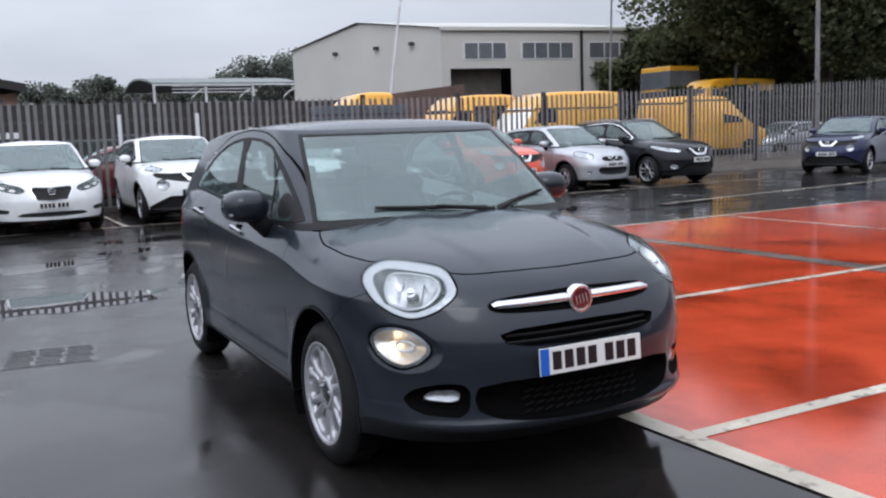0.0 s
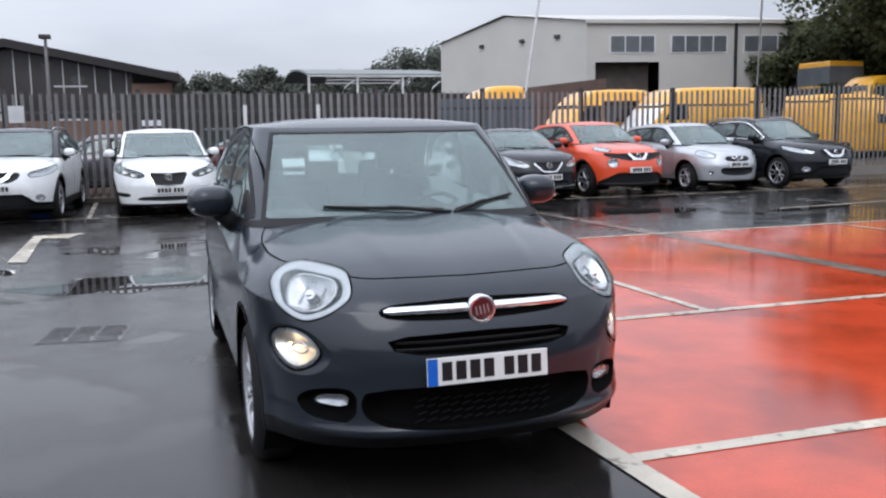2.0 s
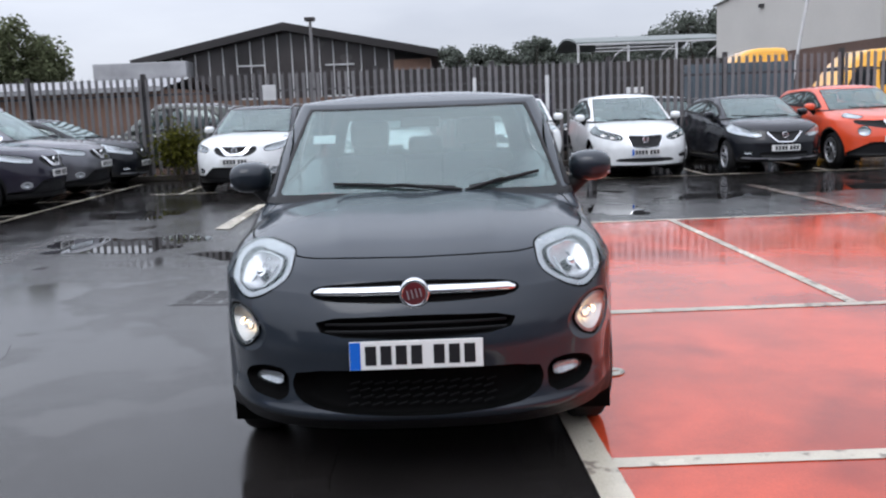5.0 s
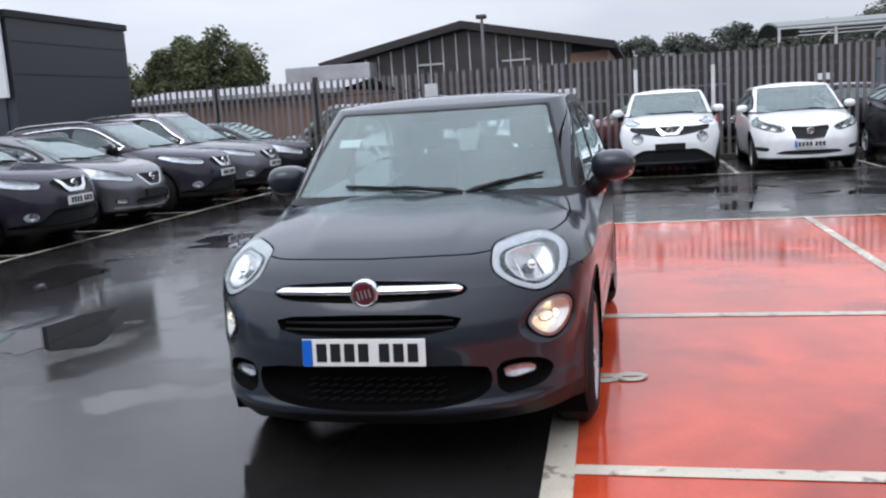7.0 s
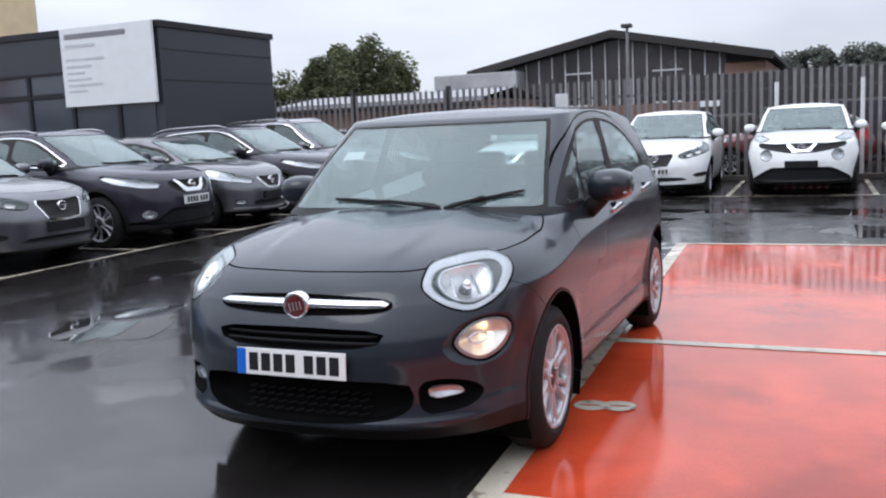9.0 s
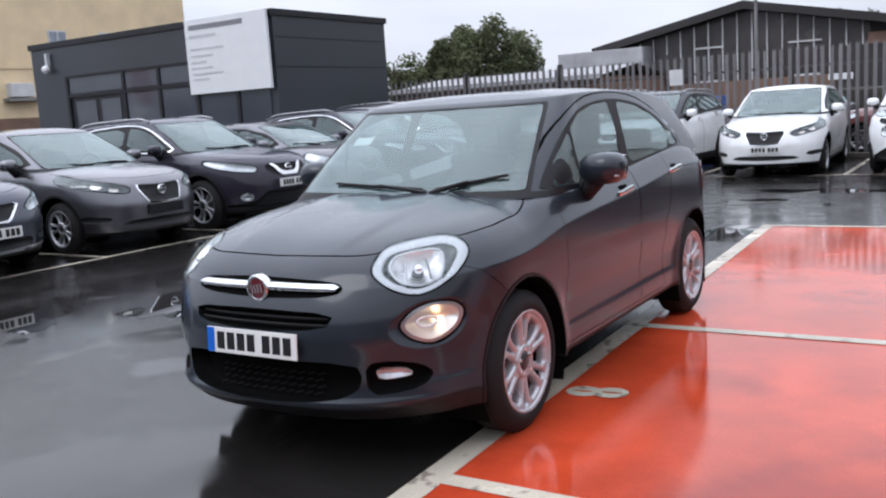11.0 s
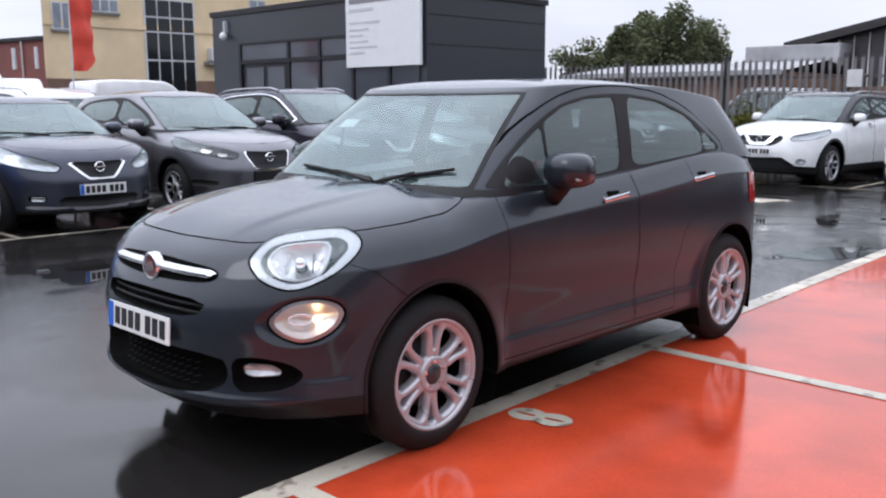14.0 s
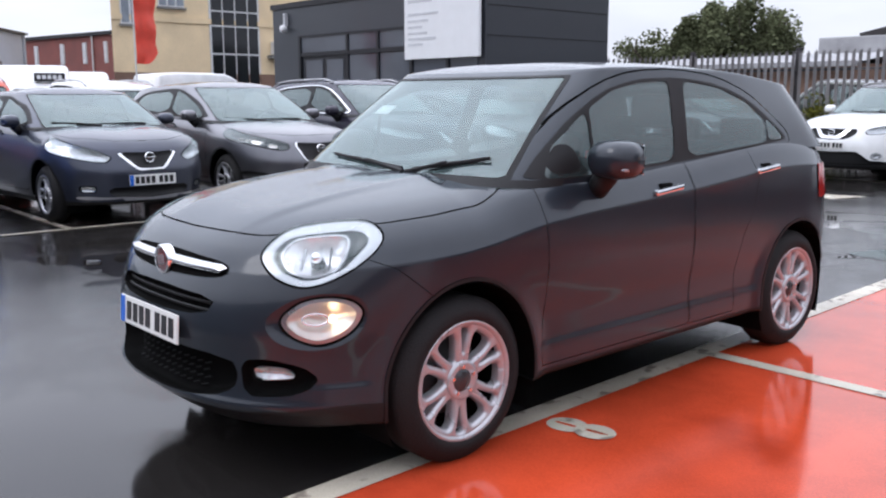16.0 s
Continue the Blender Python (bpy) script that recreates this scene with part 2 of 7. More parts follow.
BRIGHT_BLUE = paint("bright_blue_paint", (0.01, 0.11, 0.5), metal=0.3, rough=0.4)
ORANGE_PAINT = paint("orange_red_paint", (0.72, 0.075, 0.02), rough=0.4, drops=0.05)
SILVER_PAINT = paint("silver_paint", (0.5, 0.52, 0.55), metal=0.7, rough=0.4, drops=0.05)
YELLOW_PAINT = paint("yellow_paint", (0.85, 0.42, 0.02), drops=0.05)
GLASS = glass("car_glass", (0.60, 0.70, 0.69), bead_sheen=0.07, base=0.11)
SIDE_GLASS = glass("side_glass", (0.42, 0.48, 0.48), bead_sheen=0.045, base=0.09)
DARK_GLASS = glass("privacy_glass", (0.16, 0.19, 0.19))
LENS = glass("lamp_lens", (0.96, 0.97, 0.97), 0.01, 0.01, 0.06)
RUBBER = mat("black_rubber", (0.012, 0.012, 0.013), 0.55, bump=0.1, bump_scale=200, spec=0.25)
PLASTIC = mat("black_plastic", (0.011, 0.011, 0.012), 0.5, bump=0.15, bump_scale=300, spec=0.25)
GRILLE = mat("dull_black_grille", (0.006, 0.006, 0.0065), 0.7, spec=0.12)
# near-black paints the shade of joints, grille recesses, wheel wells and underbody
GAP = mat("gap_and_recess_shade", (0.003, 0.003, 0.003), 0.8, spec=0.05)
TYRE = mat("tyre_rubber", (0.014, 0.0135, 0.014), 0.7, var=0.25, scale=8, bump=0.25, bump_scale=120, spec=0.2)
CHROME = mat("chrome", (0.82, 0.83, 0.85), 0.06, metal=1.0, var=0.03)
ALLOY = mat("painted_silver_alloy", (0.42, 0.42, 0.44), 0.3, metal=0.7, var=0.06, coat=0.2)
HERO_ALLOY = mat("bright_cast_alloy", (0.44, 0.44, 0.46), 0.28, metal=0.5, var=0.08, coat=0.2)
REFLECTOR = mat("lamp_reflector", (0.74, 0.74, 0.76), 0.3, metal=0.8, var=0.2, scale=18, bump=0.16, bump_scale=70)
BEZEL = mat("satin_lamp_bezel", (0.37, 0.38, 0.40), 0.28, metal=0.85, var=0.05)
LAMP_SATIN = mat("satin_reflector", (0.74, 0.72, 0.69), 0.34, metal=0.85, var=0.1, scale=14)
LAMP_CLEAR = mat("clear_lamp_reflector", (0.44, 0.45, 0.47), 0.2, metal=0.8, var=0.35, scale=16, bump=0.2, bump_scale=40)
LAMP_MID = mat("grey_lamp_band", (0.16, 0.165, 0.175), 0.25, metal=0.4)
LAMP_DARK = mat("smoked_lamp_housing", (0.05, 0.052, 0.056), 0.2, metal=0.4)
WARM = lit("warm_side_light", (1.0, 0.68, 0.36), 4.5)
TAIL_RED = mat("tail_lamp_red", (0.45, 0.015, 0.012), 0.12, coat=1.0)
PLATE_WHITE = mat("plate_white", (0.74, 0.74, 0.72), 0.35, var=0.04)
PLATE_BLUE = mat("plate_blue", (0.01, 0.12, 0.55), 0.35)
PLATE_INK = mat("plate_black", (0.01, 0.01, 0.012), 0.4)
SEAT = mat("dark_seat_cloth", (0.02, 0.02, 0.022), 0.85)
TRIM_DARK = mat("dark_cabin_trim", (0.016, 0.017, 0.018), 0.7, bump=0.2, bump_scale=200)
PAPER = mat("white_paper", (0.8, 0.8, 0.8), 0.7, var=0.03)
BADGE_RED = mat("badge_red_enamel", (0.10, 0.012, 0.016), 0.2, coat=1.0)
GALV = mat("galvanised_steel", (0.20, 0.192, 0.195), 0.5, metal=0.35, var=0.3, scale=2.5, bump=0.15, bump_scale=40, random=0.4)
DARK_STEEL = mat("weathered_steel", (0.06, 0.056, 0.058), 0.55, metal=0.3, var=0.3, scale=3)
DULL_SHEET = mat("dull_roof_sheet", (0.32, 0.32, 0.33), 0.6, var=0.3, scale=1.5)
WHITE_STEEL = mat("white_steel", (0.62, 0.62, 0.62), 0.45, var=0.15, scale=2)
GREY_CLAD = mat("grey_cladding", (0.52, 0.50, 0.465), 0.45, var=0.06, scale=0.4, bump=0.05, bump_scale=8)
SALES_PANE = mat("grey_tinted_pane", (0.065, 0.072, 0.088), 0.12, var=0.15, scale=0.8)
DARK_CLAD = mat("anthracite_cladding", (0.030, 0.034, 0.042), 0.4, var=0.1, scale=0.5)
DARK_TRIM = mat("dark_fascia", (0.014, 0.014, 0.017), 0.5, spec=0.3)
WINDOW_DARK = mat("dark_window", (0.015, 0.017, 0.02), 0.06, var=0.2, scale=0.7)
OLD_GLAZE = mat("old_grimy_glazing", (0.056, 0.049, 0.048), 0.25, var=0.45, scale=0.6)
SIGN_WHITE = mat("sign_white", (0.72, 0.73, 0.74), 0.4, var=0.03)
SIGN_GREY = mat("sign_grey_print", (0.52, 0.53, 0.55), 0.5)
SIGN_DARK = mat("sign_dark_print", (0.2, 0.2, 0.22), 0.5)
BRICK = mat("brown_brick", (0.195, 0.118, 0.085), 0.8, var=0.3, scale=1.0, bump=0.5, bump_scale=14)
DEPOT_SHEET = mat("pale_blue_grey_sheeting", (0.40, 0.42, 0.48), 0.5, var=0.1, scale=0.6, bump=0.2, bump_scale=5)
CLEAR_PANE = mat("net_curtained_pane", (0.24, 0.27, 0.31), 0.12, var=0.3, scale=1.5)
RED_BRICK = mat("red_brick", (0.19, 0.062, 0.052), 0.8, var=0.25, scale=1.0, bump=0.4, bump_scale=14)
BUFF = mat("buff_brick", (0.76, 0.60, 0.38), 0.8, var=0.14, scale=0.8, bump=0.4, bump_scale=14)
ROOF_DARK = mat("dark_roof_felt", (0.022, 0.019, 0.019), 0.7, var=0.3)
BARK = mat("bark", (0.06, 0.045, 0.035), 0.9, bump=0.8, bump_scale=20)
FLAG_RED = mat("red_flag_cloth", (0.72, 0.075, 0.045), 0.6, bump=0.1, bump_scale=30)


def leaves(name, color):
    m, n, l, b = shader(name)
    geo, hsv, r = n.new("ShaderNodeNewGeometry"), n.new("ShaderNodeHueSaturation"), n.new("ShaderNodeMapRange")
    r.inputs["To Min"].default_value, r.inputs["To Max"].default_value = 0.45, 1.6
    hsv.inputs["Color"].default_value = (*color, 1)
    l.new(geo.outputs["Random Per Island"], r.inputs["Value"])
    l.new(r.outputs["Result"], hsv.inputs["Value"])
    n.remove(b)
    mix, dif, thru = n.new("ShaderNodeMixShader"), n.new("ShaderNodeBsdfDiffuse"), n.new("ShaderNodeBsdfTranslucent")
    mix.inputs["Fac"].default_value = 0.45
    l.new(hsv.outputs["Color"], dif.inputs["Color"])
    l.new(hsv.outputs["Color"], thru.inputs["Color"])
    l.new(dif.outputs["BSDF"], mix.inputs[1])
    l.new(thru.outputs["BSDF"], mix.inputs[2])
    l.new(mix.outputs["Shader"], n["Material Output"].inputs["Surface"])
    return m


HAZY_PANE = mat("grey_hazy_pane", (0.12, 0.13, 0.14), 0.12, var=0.25, scale=1.2)
CANOPY = mat("grey_canopy_sheet", (0.17, 0.19, 0.18), 0.5, var=0.2, scale=0.6)
# dirt on kerb and bank; also the painted dimness inside the unit's opening
DIRTY_KERB_DIM_BAY = mat("dirty_kerb_and_dim_bay", (0.085, 0.073, 0.062), 0.7, var=0.35, scale=2.0, bump=0.5, bump_scale=30)
LEAF_DARK = leaves("dark_hedge_leaves", (0.045, 0.055, 0.03))
LEAF = leaves("green_leaves", (0.125, 0.138, 0.078))
# distance haze is put into this colour, paler and greyer than near leaves
LEAF_FAR_HAZED = leaves("far_hazed_leaves", (0.15, 0.165, 0.14))
LEAF_BUSH = leaves("yellow_green_leaves", (0.10, 0.10, 0.02))

# ---- building blocks ----
def mesh_part(name, verts, faces, material, parent=None, label="", smooth=False, normals=None):
    me = bpy.data.meshes.new(name)
    me.from_pydata([tuple(map(float, v)) for v in verts], [], [tuple(map(int, f)) for f in faces])
    me.materials.append(material)
    if smooth:
        me.polygons.foreach_set("use_smooth", [True] * len(me.polygons))
        if normals is not None and len(me.polygons):
            me.normals_split_custom_set_from_vertices([tuple(map(float, v)) for v in normals])
    me.update()
    ob = new(name, me)
    ob.parent = parent
    if label:
        ob["label"] = label
    return ob


def part(name, bm, material, parent=None, label="", smooth=False):
    me = bpy.data.meshes.new(name)
    bm.to_mesh(me)
    bm.free()
    me.materials.append(material)
    if smooth:
        me.polygons.foreach_set("use_smooth", [True] * len(me.polygons))
    ob = new(name, me)
    ob.parent = parent
    if label:
        ob["label"] = label
    return ob


def thing(name, label, category, m=None, group="", kind=""):
    ob = tagged(new(name), label, category, group, kind)
    ob.empty_display_size = 0.1
    if m is not None:
        ob.matrix_world = m
    return ob


def box_bm(x0, x1, y0, y1, z0, z1, bevel=0.0, bm=None, turn=None):
    own = bm is None
    bm = bmesh.new() if own else bm
    m = Matrix.Translation(((x0 + x1) / 2, (y0 + y1) / 2, (z0 + z1) / 2))
    if turn is not None:
        m = m @ turn
    g = bmesh.ops.create_cube(bm, size=1, matrix=m @ Matrix.Diagonal((abs(x1 - x0), abs(y1 - y0), abs(z1 - z0), 1)))
    if bevel:
        edges = list({e for v in g["verts"] for e in v.link_edges})
        bmesh.ops.bevel(bm, geom=edges, offset=bevel, segments=2, affect="EDGES", profile=0.6)
    return bm


def box(name, x0, x1, y0, y1, z0, z1, material, parent=None, bevel=0.0, label="", turn=None):
    return part(name, box_bm(x0, x1, y0, y1, z0, z1, bevel, turn=turn), material, parent, label)


def rod_bm(a, b, r0, r1=None, n=8, bm=None):
    bm = bmesh.new() if bm is None else bm
    a, b = Vector(a), Vector(b)
    d = b - a
    m = Matrix.Translation((a + b) / 2) @ d.to_track_quat("Z", "Y").to_matrix().to_4x4()
    bmesh.ops.create_cone(bm, cap_ends=True, segments=n, radius1=r0, radius2=r0 if r1 is None else r1, depth=d.length, matrix=m)
    return bm


def tube_bm(pts, r, n=6):
    """A round bar bent through the points given."""
    bm, rings = bmesh.new(), []
    pts = [Vector(p) for p in pts]
    for i, p in enumerate(pts):
        d = (pts[min(i + 1, len(pts) - 1)] - pts[max(i - 1, 0)]).normalized()
        a = d.cross(Vector((0, 0, 1)) if abs(d.z) < 0.9 else Vector((1, 0, 0))).normalized()
        b = a.cross(d)
        rings.append([bm.verts.new(p + (a * math.cos(t) + b * math.sin(t)) * r) for t in np.linspace(0, 2 * math.pi, n + 1)[:-1]])
    for u, v in zip(rings, rings[1:]):
        for i in range(n):
            bm.faces.new((u[i], u[(i + 1) % n], v[(i + 1) % n], v[i]))
    bm.faces.new(rings[0][::-1])
    bm.faces.new(rings[-1])
    return bm


def lathe(name, profile, n, material, parent, axis_x=True, label="", smooth=True):
    """A ring swept round the x axis; profile: pairs of (x, radius)."""
    verts, faces, k = [], [], len(profile)
    for i in range(n):
        a = 2 * math.pi * i / n
        verts += [(x, r * math.cos(a), r * math.sin(a)) for x, r in profile]
    for i in range(n):
        for j in range(k - 1):
            p, q = i * k + j, ((i + 1) % n) * k + j
            faces.append((p, p + 1, q + 1, q))
    return mesh_part(name, verts, faces, material, parent, label, smooth)


def curve(*pts):
    """A smooth line through (position, value) pairs."""
    xs, ys = np.array([p[0] for p in pts], float), np.array([p[1] for p in pts], float)
    d = np.diff(ys) / np.diff(xs)
    t = np.concatenate([[d[0]], np.where(d[:-1] * d[1:] > 0, 2 * d[:-1] * d[1:] / (d[:-1] + d[1:] + 1e-12), 0), [d[-1]]])

    def at(x):
        x = np.clip(np.asarray(x, float), xs[0], xs[-1])
        i = np.clip(np.searchsorted(xs, x) - 1, 0, len(xs) - 2)
        h = xs[i + 1] - xs[i]
        u = (x - xs[i]) / h
        return ((2 * u**3 - 3 * u**2 + 1) * ys[i] + (u**3 - 2 * u**2 + u) * h * t[i] + (-2 * u**3 + 3 * u**2) * ys[i + 1] + (u**3 - u**2) * h * t[i + 1])

    return at


def rounded(pts, times=2, cut=0.22):
    """A closed outline with its corners cut round."""
    p = np.array(pts, float)
    for _ in range(times):
        q = np.roll(p, -1, axis=0)
        p = np.stack([(1 - cut) * p + cut * q, cut * p + (1 - cut) * q], 1).reshape(-1, 2)
    return p


def loop(pts, n=6):
    """A closed smooth outline through the points given."""
    p = np.array(pts, float)
    a, b, c = np.roll(p, 1, axis=0), np.roll(p, -1, axis=0), np.roll(p, -2, axis=0)
    u = np.linspace(0, 1, n, endpoint=False)[:, None, None]
    q = 0.5 * (2 * p + (b - a) * u + (2 * a - 5 * p + 4 * b - c) * u**2 + (3 * p - a - 3 * b + c) * u**3)
    return q.transpose(1, 0, 2).reshape(-1, 2)


def inside(a, b, poly):
    """Signed distance of points (a, b) to an outline, positive within."""
    p = np.stack([a, b], 1)
    best, odd = np.full(len(p), 1e9), np.zeros(len(p), bool)
    for (x0, y0), (x1, y1) in zip(poly, np.roll(poly, -1, axis=0)):
        e, w = np.array([x1 - x0, y1 - y0]), p - (x0, y0)
        u = np.clip((w @ e) / max(e @ e, 1e-12), 0, 1)
        best = np.minimum(best, ((w - u[:, None] * e) ** 2).sum(1))
        c = (y0 > p[:, 1]) != (y1 > p[:, 1])
        if abs(y1 - y0) > 1e-12:
            odd ^= c & (p[:, 0] < (x1 - x0) * (p[:, 1] - y0) / (y1 - y0) + x0)
    return np.sqrt(best) * np.where(odd, 1, -1)


class Shell:
    """A surface of points (x y z, normal, u, v, arc) that panels are cut from."""

    def __init__(self, grid):
        rows, cols = grid.shape[:2]
        self.d = grid.reshape(-1, grid.shape[2])
        self.faces = [(i * cols + j, i * cols + j + 1, (i + 1) * cols + j + 1, (i + 1) * cols + j) for i in range(rows - 1) for j in range(cols - 1)]

    def take(self, field):
        """Cuts away the part where the field is positive and returns its faces."""
        f = field(self.d)
        f = np.where(np.abs(f) < 1e-7, -1e-7, f)
        pos, d, extra, cache, got, rest = f > 0, self.d, [], {}, [], []

        def mid(a, b):
            k = (a, b) if a < b else (b, a)
            if k not in cache:
                cache[k] = len(d) + len(extra)
                extra.append(d[a] + (d[b] - d[a]) * (f[a] / (f[a] - f[b])))
            return cache[k]

        flags = pos.tolist()
        for face in self.faces:
            c = [flags[i] for i in face]
            if not any(c):
                rest.append(face)
            elif all(c):
                got.append(face)
            else:
                A, B = [], []
                for i, a in enumerate(face):
                    b = face[(i + 1) % len(face)]
                    (A if flags[a] else B).append(a)
                    if flags[a] != flags[b]:
                        m = mid(a, b)
                        A.append(m)
                        B.append(m)
                if len(A) > 2:
                    got.append(tuple(A))
                if len(B) > 2:
                    rest.append(tuple(B))
        if extra:
            self.d = np.vstack([d, extra])
        self.faces = rest
        return got

    def islands(self):
        """The faces that are left, sorted into connected pieces."""
        root = list(range(len(self.d)))

        def find(i):
            while root[i] != i:
                root[i] = root[root[i]]
                i = root[i]
            return i
        seam = {}
        for f in self.faces:
            for i in f:
                k = tuple(np.round(self.d[i, :3], 5))
                j = seam.setdefault(k, i)
                a, b = find(i), find(j)
                root[a] = b
            for i in f[1:]:
                a, b = find(f[0]), find(i)
                root[a] = b
        out = {}
        for f in self.faces:
            out.setdefault(find(f[0]), []).append(f)
        return list(out.values())

    def link(self, name, faces, material, parent, push=0.0, label="", smooth=True):
        """Faces as a mesh part; push moves them along the normal, and may differ from point to point."""
        if not faces:
            return None
        used = sorted({i for f in faces for i in f})
        where = {i: k for k, i in enumerate(used)}
        d = self.d[used]
        off = push(d) if callable(push) else np.full(len(d), push)
        return mesh_part(name, d[:, :3] + d[:, 3:6] * off[:, None], [[where[i] for i in f] for f in faces], material, parent, label, smooth, d[:, 3:6] if not callable(push) else None)


def link_sides(shell, name, faces, material, parent, push=0.0, label=""):
    """The same on both flanks, each its own mesh part."""
    return [shell.link(name, pick, material, parent, push, label) for sgn in (-1, 1) for pick in [[f for f in faces if sgn * sum(shell.d[i, 0] for i in f) > 0]] if pick]


def with_normals(p, flip=False):
    """Adds the normals of a grid of points (x y z then the rest)."""
    du, dv = np.gradient(p[:, :, :3], axis=1), np.gradient(p[:, :, :3], axis=0)
    nrm = np.cross(du, dv)
    nrm /= np.linalg.norm(nrm, axis=2, keepdims=True) + 1e-12
    return np.concatenate([p[:, :, :3], -nrm if flip else nrm, p[:, :, 3:]], 2)

# ---- cars: each stands over its front axle at the origin, facing -y ----
def outline(P, cols, half, front, rear, n_f, n_r, L_f, L_r):
    """Half a plan outline from the front's middle to the rear's: kind of stretch (0 front, 1 side, 2 rear), across, along."""
    def arc(L, n, count):
        ph = np.linspace(0, math.pi / 2, 400)
        a, b = np.sin(ph) ** (2 / n), np.cos(ph) ** (2 / n)
        s = np.concatenate([[0], np.cumsum(np.hypot(np.diff(a * half), np.diff(b * L)))])
        t = np.linspace(0, s[-1], count)
        return np.interp(t, s, a), np.interp(t, s, b), t
    nf, ns, nr = cols
    a, b, s = arc(L_f, n_f, nf)
    y0, y1 = front + L_f, rear - L_r
    out = [(0.0, ai, bi, si) for ai, bi, si in zip(a, b, s)]
    out += [(1.0, 1.0, k / ns, s[-1] + (y1 - y0) * k / ns) for k in range(1, ns)]
    a, b, s2 = arc(L_r, n_r, nr)
    end = s[-1] + (y1 - y0)
    out += [(2.0, ai, bi, end + (s2[-1] - si)) for ai, bi, si in list(zip(a, b, s2))[::-1]]
    return np.array(out), y0, y1


def both_sides(half):
    """Mirrors a half grid (columns from front middle round to rear middle) into a whole one."""
    left = half[:, ::-1].copy()
    left[:, :, 0] *= -1
    return np.concatenate([left[:, :-1], half], 1)


def lower_shell(P):
    h, yf, yr = P["half"], P["yf"], P["yr"]
    o, y0, y1 = outline(P, P["cols"], h, P["front"], P["rear"], P["nf"], P["nr"], P["Lf"], P["Lr"])
    rows = []
    kind, a, b, arc = o.T

    def place(z):
        y = np.where(kind == 0, y0 - (y0 - yf(z)) * b, np.where(kind == 1, y0 + (y1 - y0) * b, y1 + (yr(z) - y1) * b))
        return y
    yn = place(np.full(len(o), 0.55))
    zb, zs = P["zb"](yn), P["zs"](yn)
    g, flare = P["g"], P["flare"]
    for q in np.linspace(0, 1, P["rows"][0]):
        z = zb + (zs - zb) * q
        y = place(z)
        w = h * g(z)
        for hub in (0.0, P["wb"]):
            w = w + flare * np.exp(-((y - hub) / 0.42) ** 2) * np.exp(-((z - 0.62) / 0.2) ** 2)
            w = w + P.get("arch_ring", 0.0) * np.exp(-((np.hypot(y - hub, (z - P["wr"]) * P.get("arch_flat", 1.0)) - P["arch_r"] + 0.005) / 0.05) ** 2)
            if "arch_flush" in P:
                target, r0, dr = P["arch_flush"]
                step = np.clip((r0 - np.hypot(y - hub, (z - P["wr"]) * P["arch_flat"])) / dr, 0, 1)
                w = w + (target - w) * step * step * (3 - 2 * step)
        w = w - P["waist"] * np.exp(-((y - P["wb"] / 2) / 0.75) ** 2) * np.exp(-((z - 0.5) / 0.13) ** 2)
        rows.append(np.stack([w * a, y, z, kind + np.where(kind == 1, b, 0), np.full(len(o), q), arc], 1))
    edge = rows[-1]
    sa, sb = P["spine"]
    sy = np.clip(edge[:, 1], sa, sb)
    zt = P["ztop"](sy)
    side = np.where(kind == 0, np.clip(arc / max(arc[kind == 0].max(), 1e-6), 0, 1) ** 1.6, 1.0)
    S = np.linspace(0, 1, P["rows"][1] + 1)[1:] ** 1.7
    for s in S:
        x, y = edge[:, 0] * (1 - s), edge[:, 1] + (sy - edge[:, 1]) * s
        far = np.clip((edge[:, 1] - 0.1) / 0.5, 0, 1)
        hf, hs = P["h_front"](s), P["h_fender"](s) + (P["h_belt"](s) - P["h_fender"](s)) * far * far * (3 - 2 * far)
        z = edge[:, 2] + (zt - edge[:, 2]) * (hf + (hs - hf) * side)
        if "bulge" in P:
            lift = np.clip((0.43 - np.abs(x) - 0.10 * np.clip(-y, 0, 1)) / 0.07, 0, 1) * np.clip((y + 0.72) / 0.3, 0, 1) * np.clip((0.45 - y) / 0.2, 0, 1)
            z = z + P["bulge"] * lift * lift * (3 - 2 * lift)
        rows.append(np.stack([x, y, z, edge[:, 3], np.full(len(o), 1 + s), arc], 1))
    under = rows[0].copy()
    under[:, 0] *= 0.86
    under[:, 1] = 1.2 + (under[:, 1] - 1.2) * 0.94
    under[:, 2] += 0.01
    grid = np.array([under] + rows)
    step = np.concatenate([np.zeros((1, len(o))), np.cumsum(np.linalg.norm(np.diff(grid[:, :, :3], axis=0), axis=2), axis=0)])
    girth = step - step[P["rows"][0]] + edge[:, 2]
    return Shell(with_normals(both_sides(np.concatenate([grid, girth[:, :, None]], 2))))


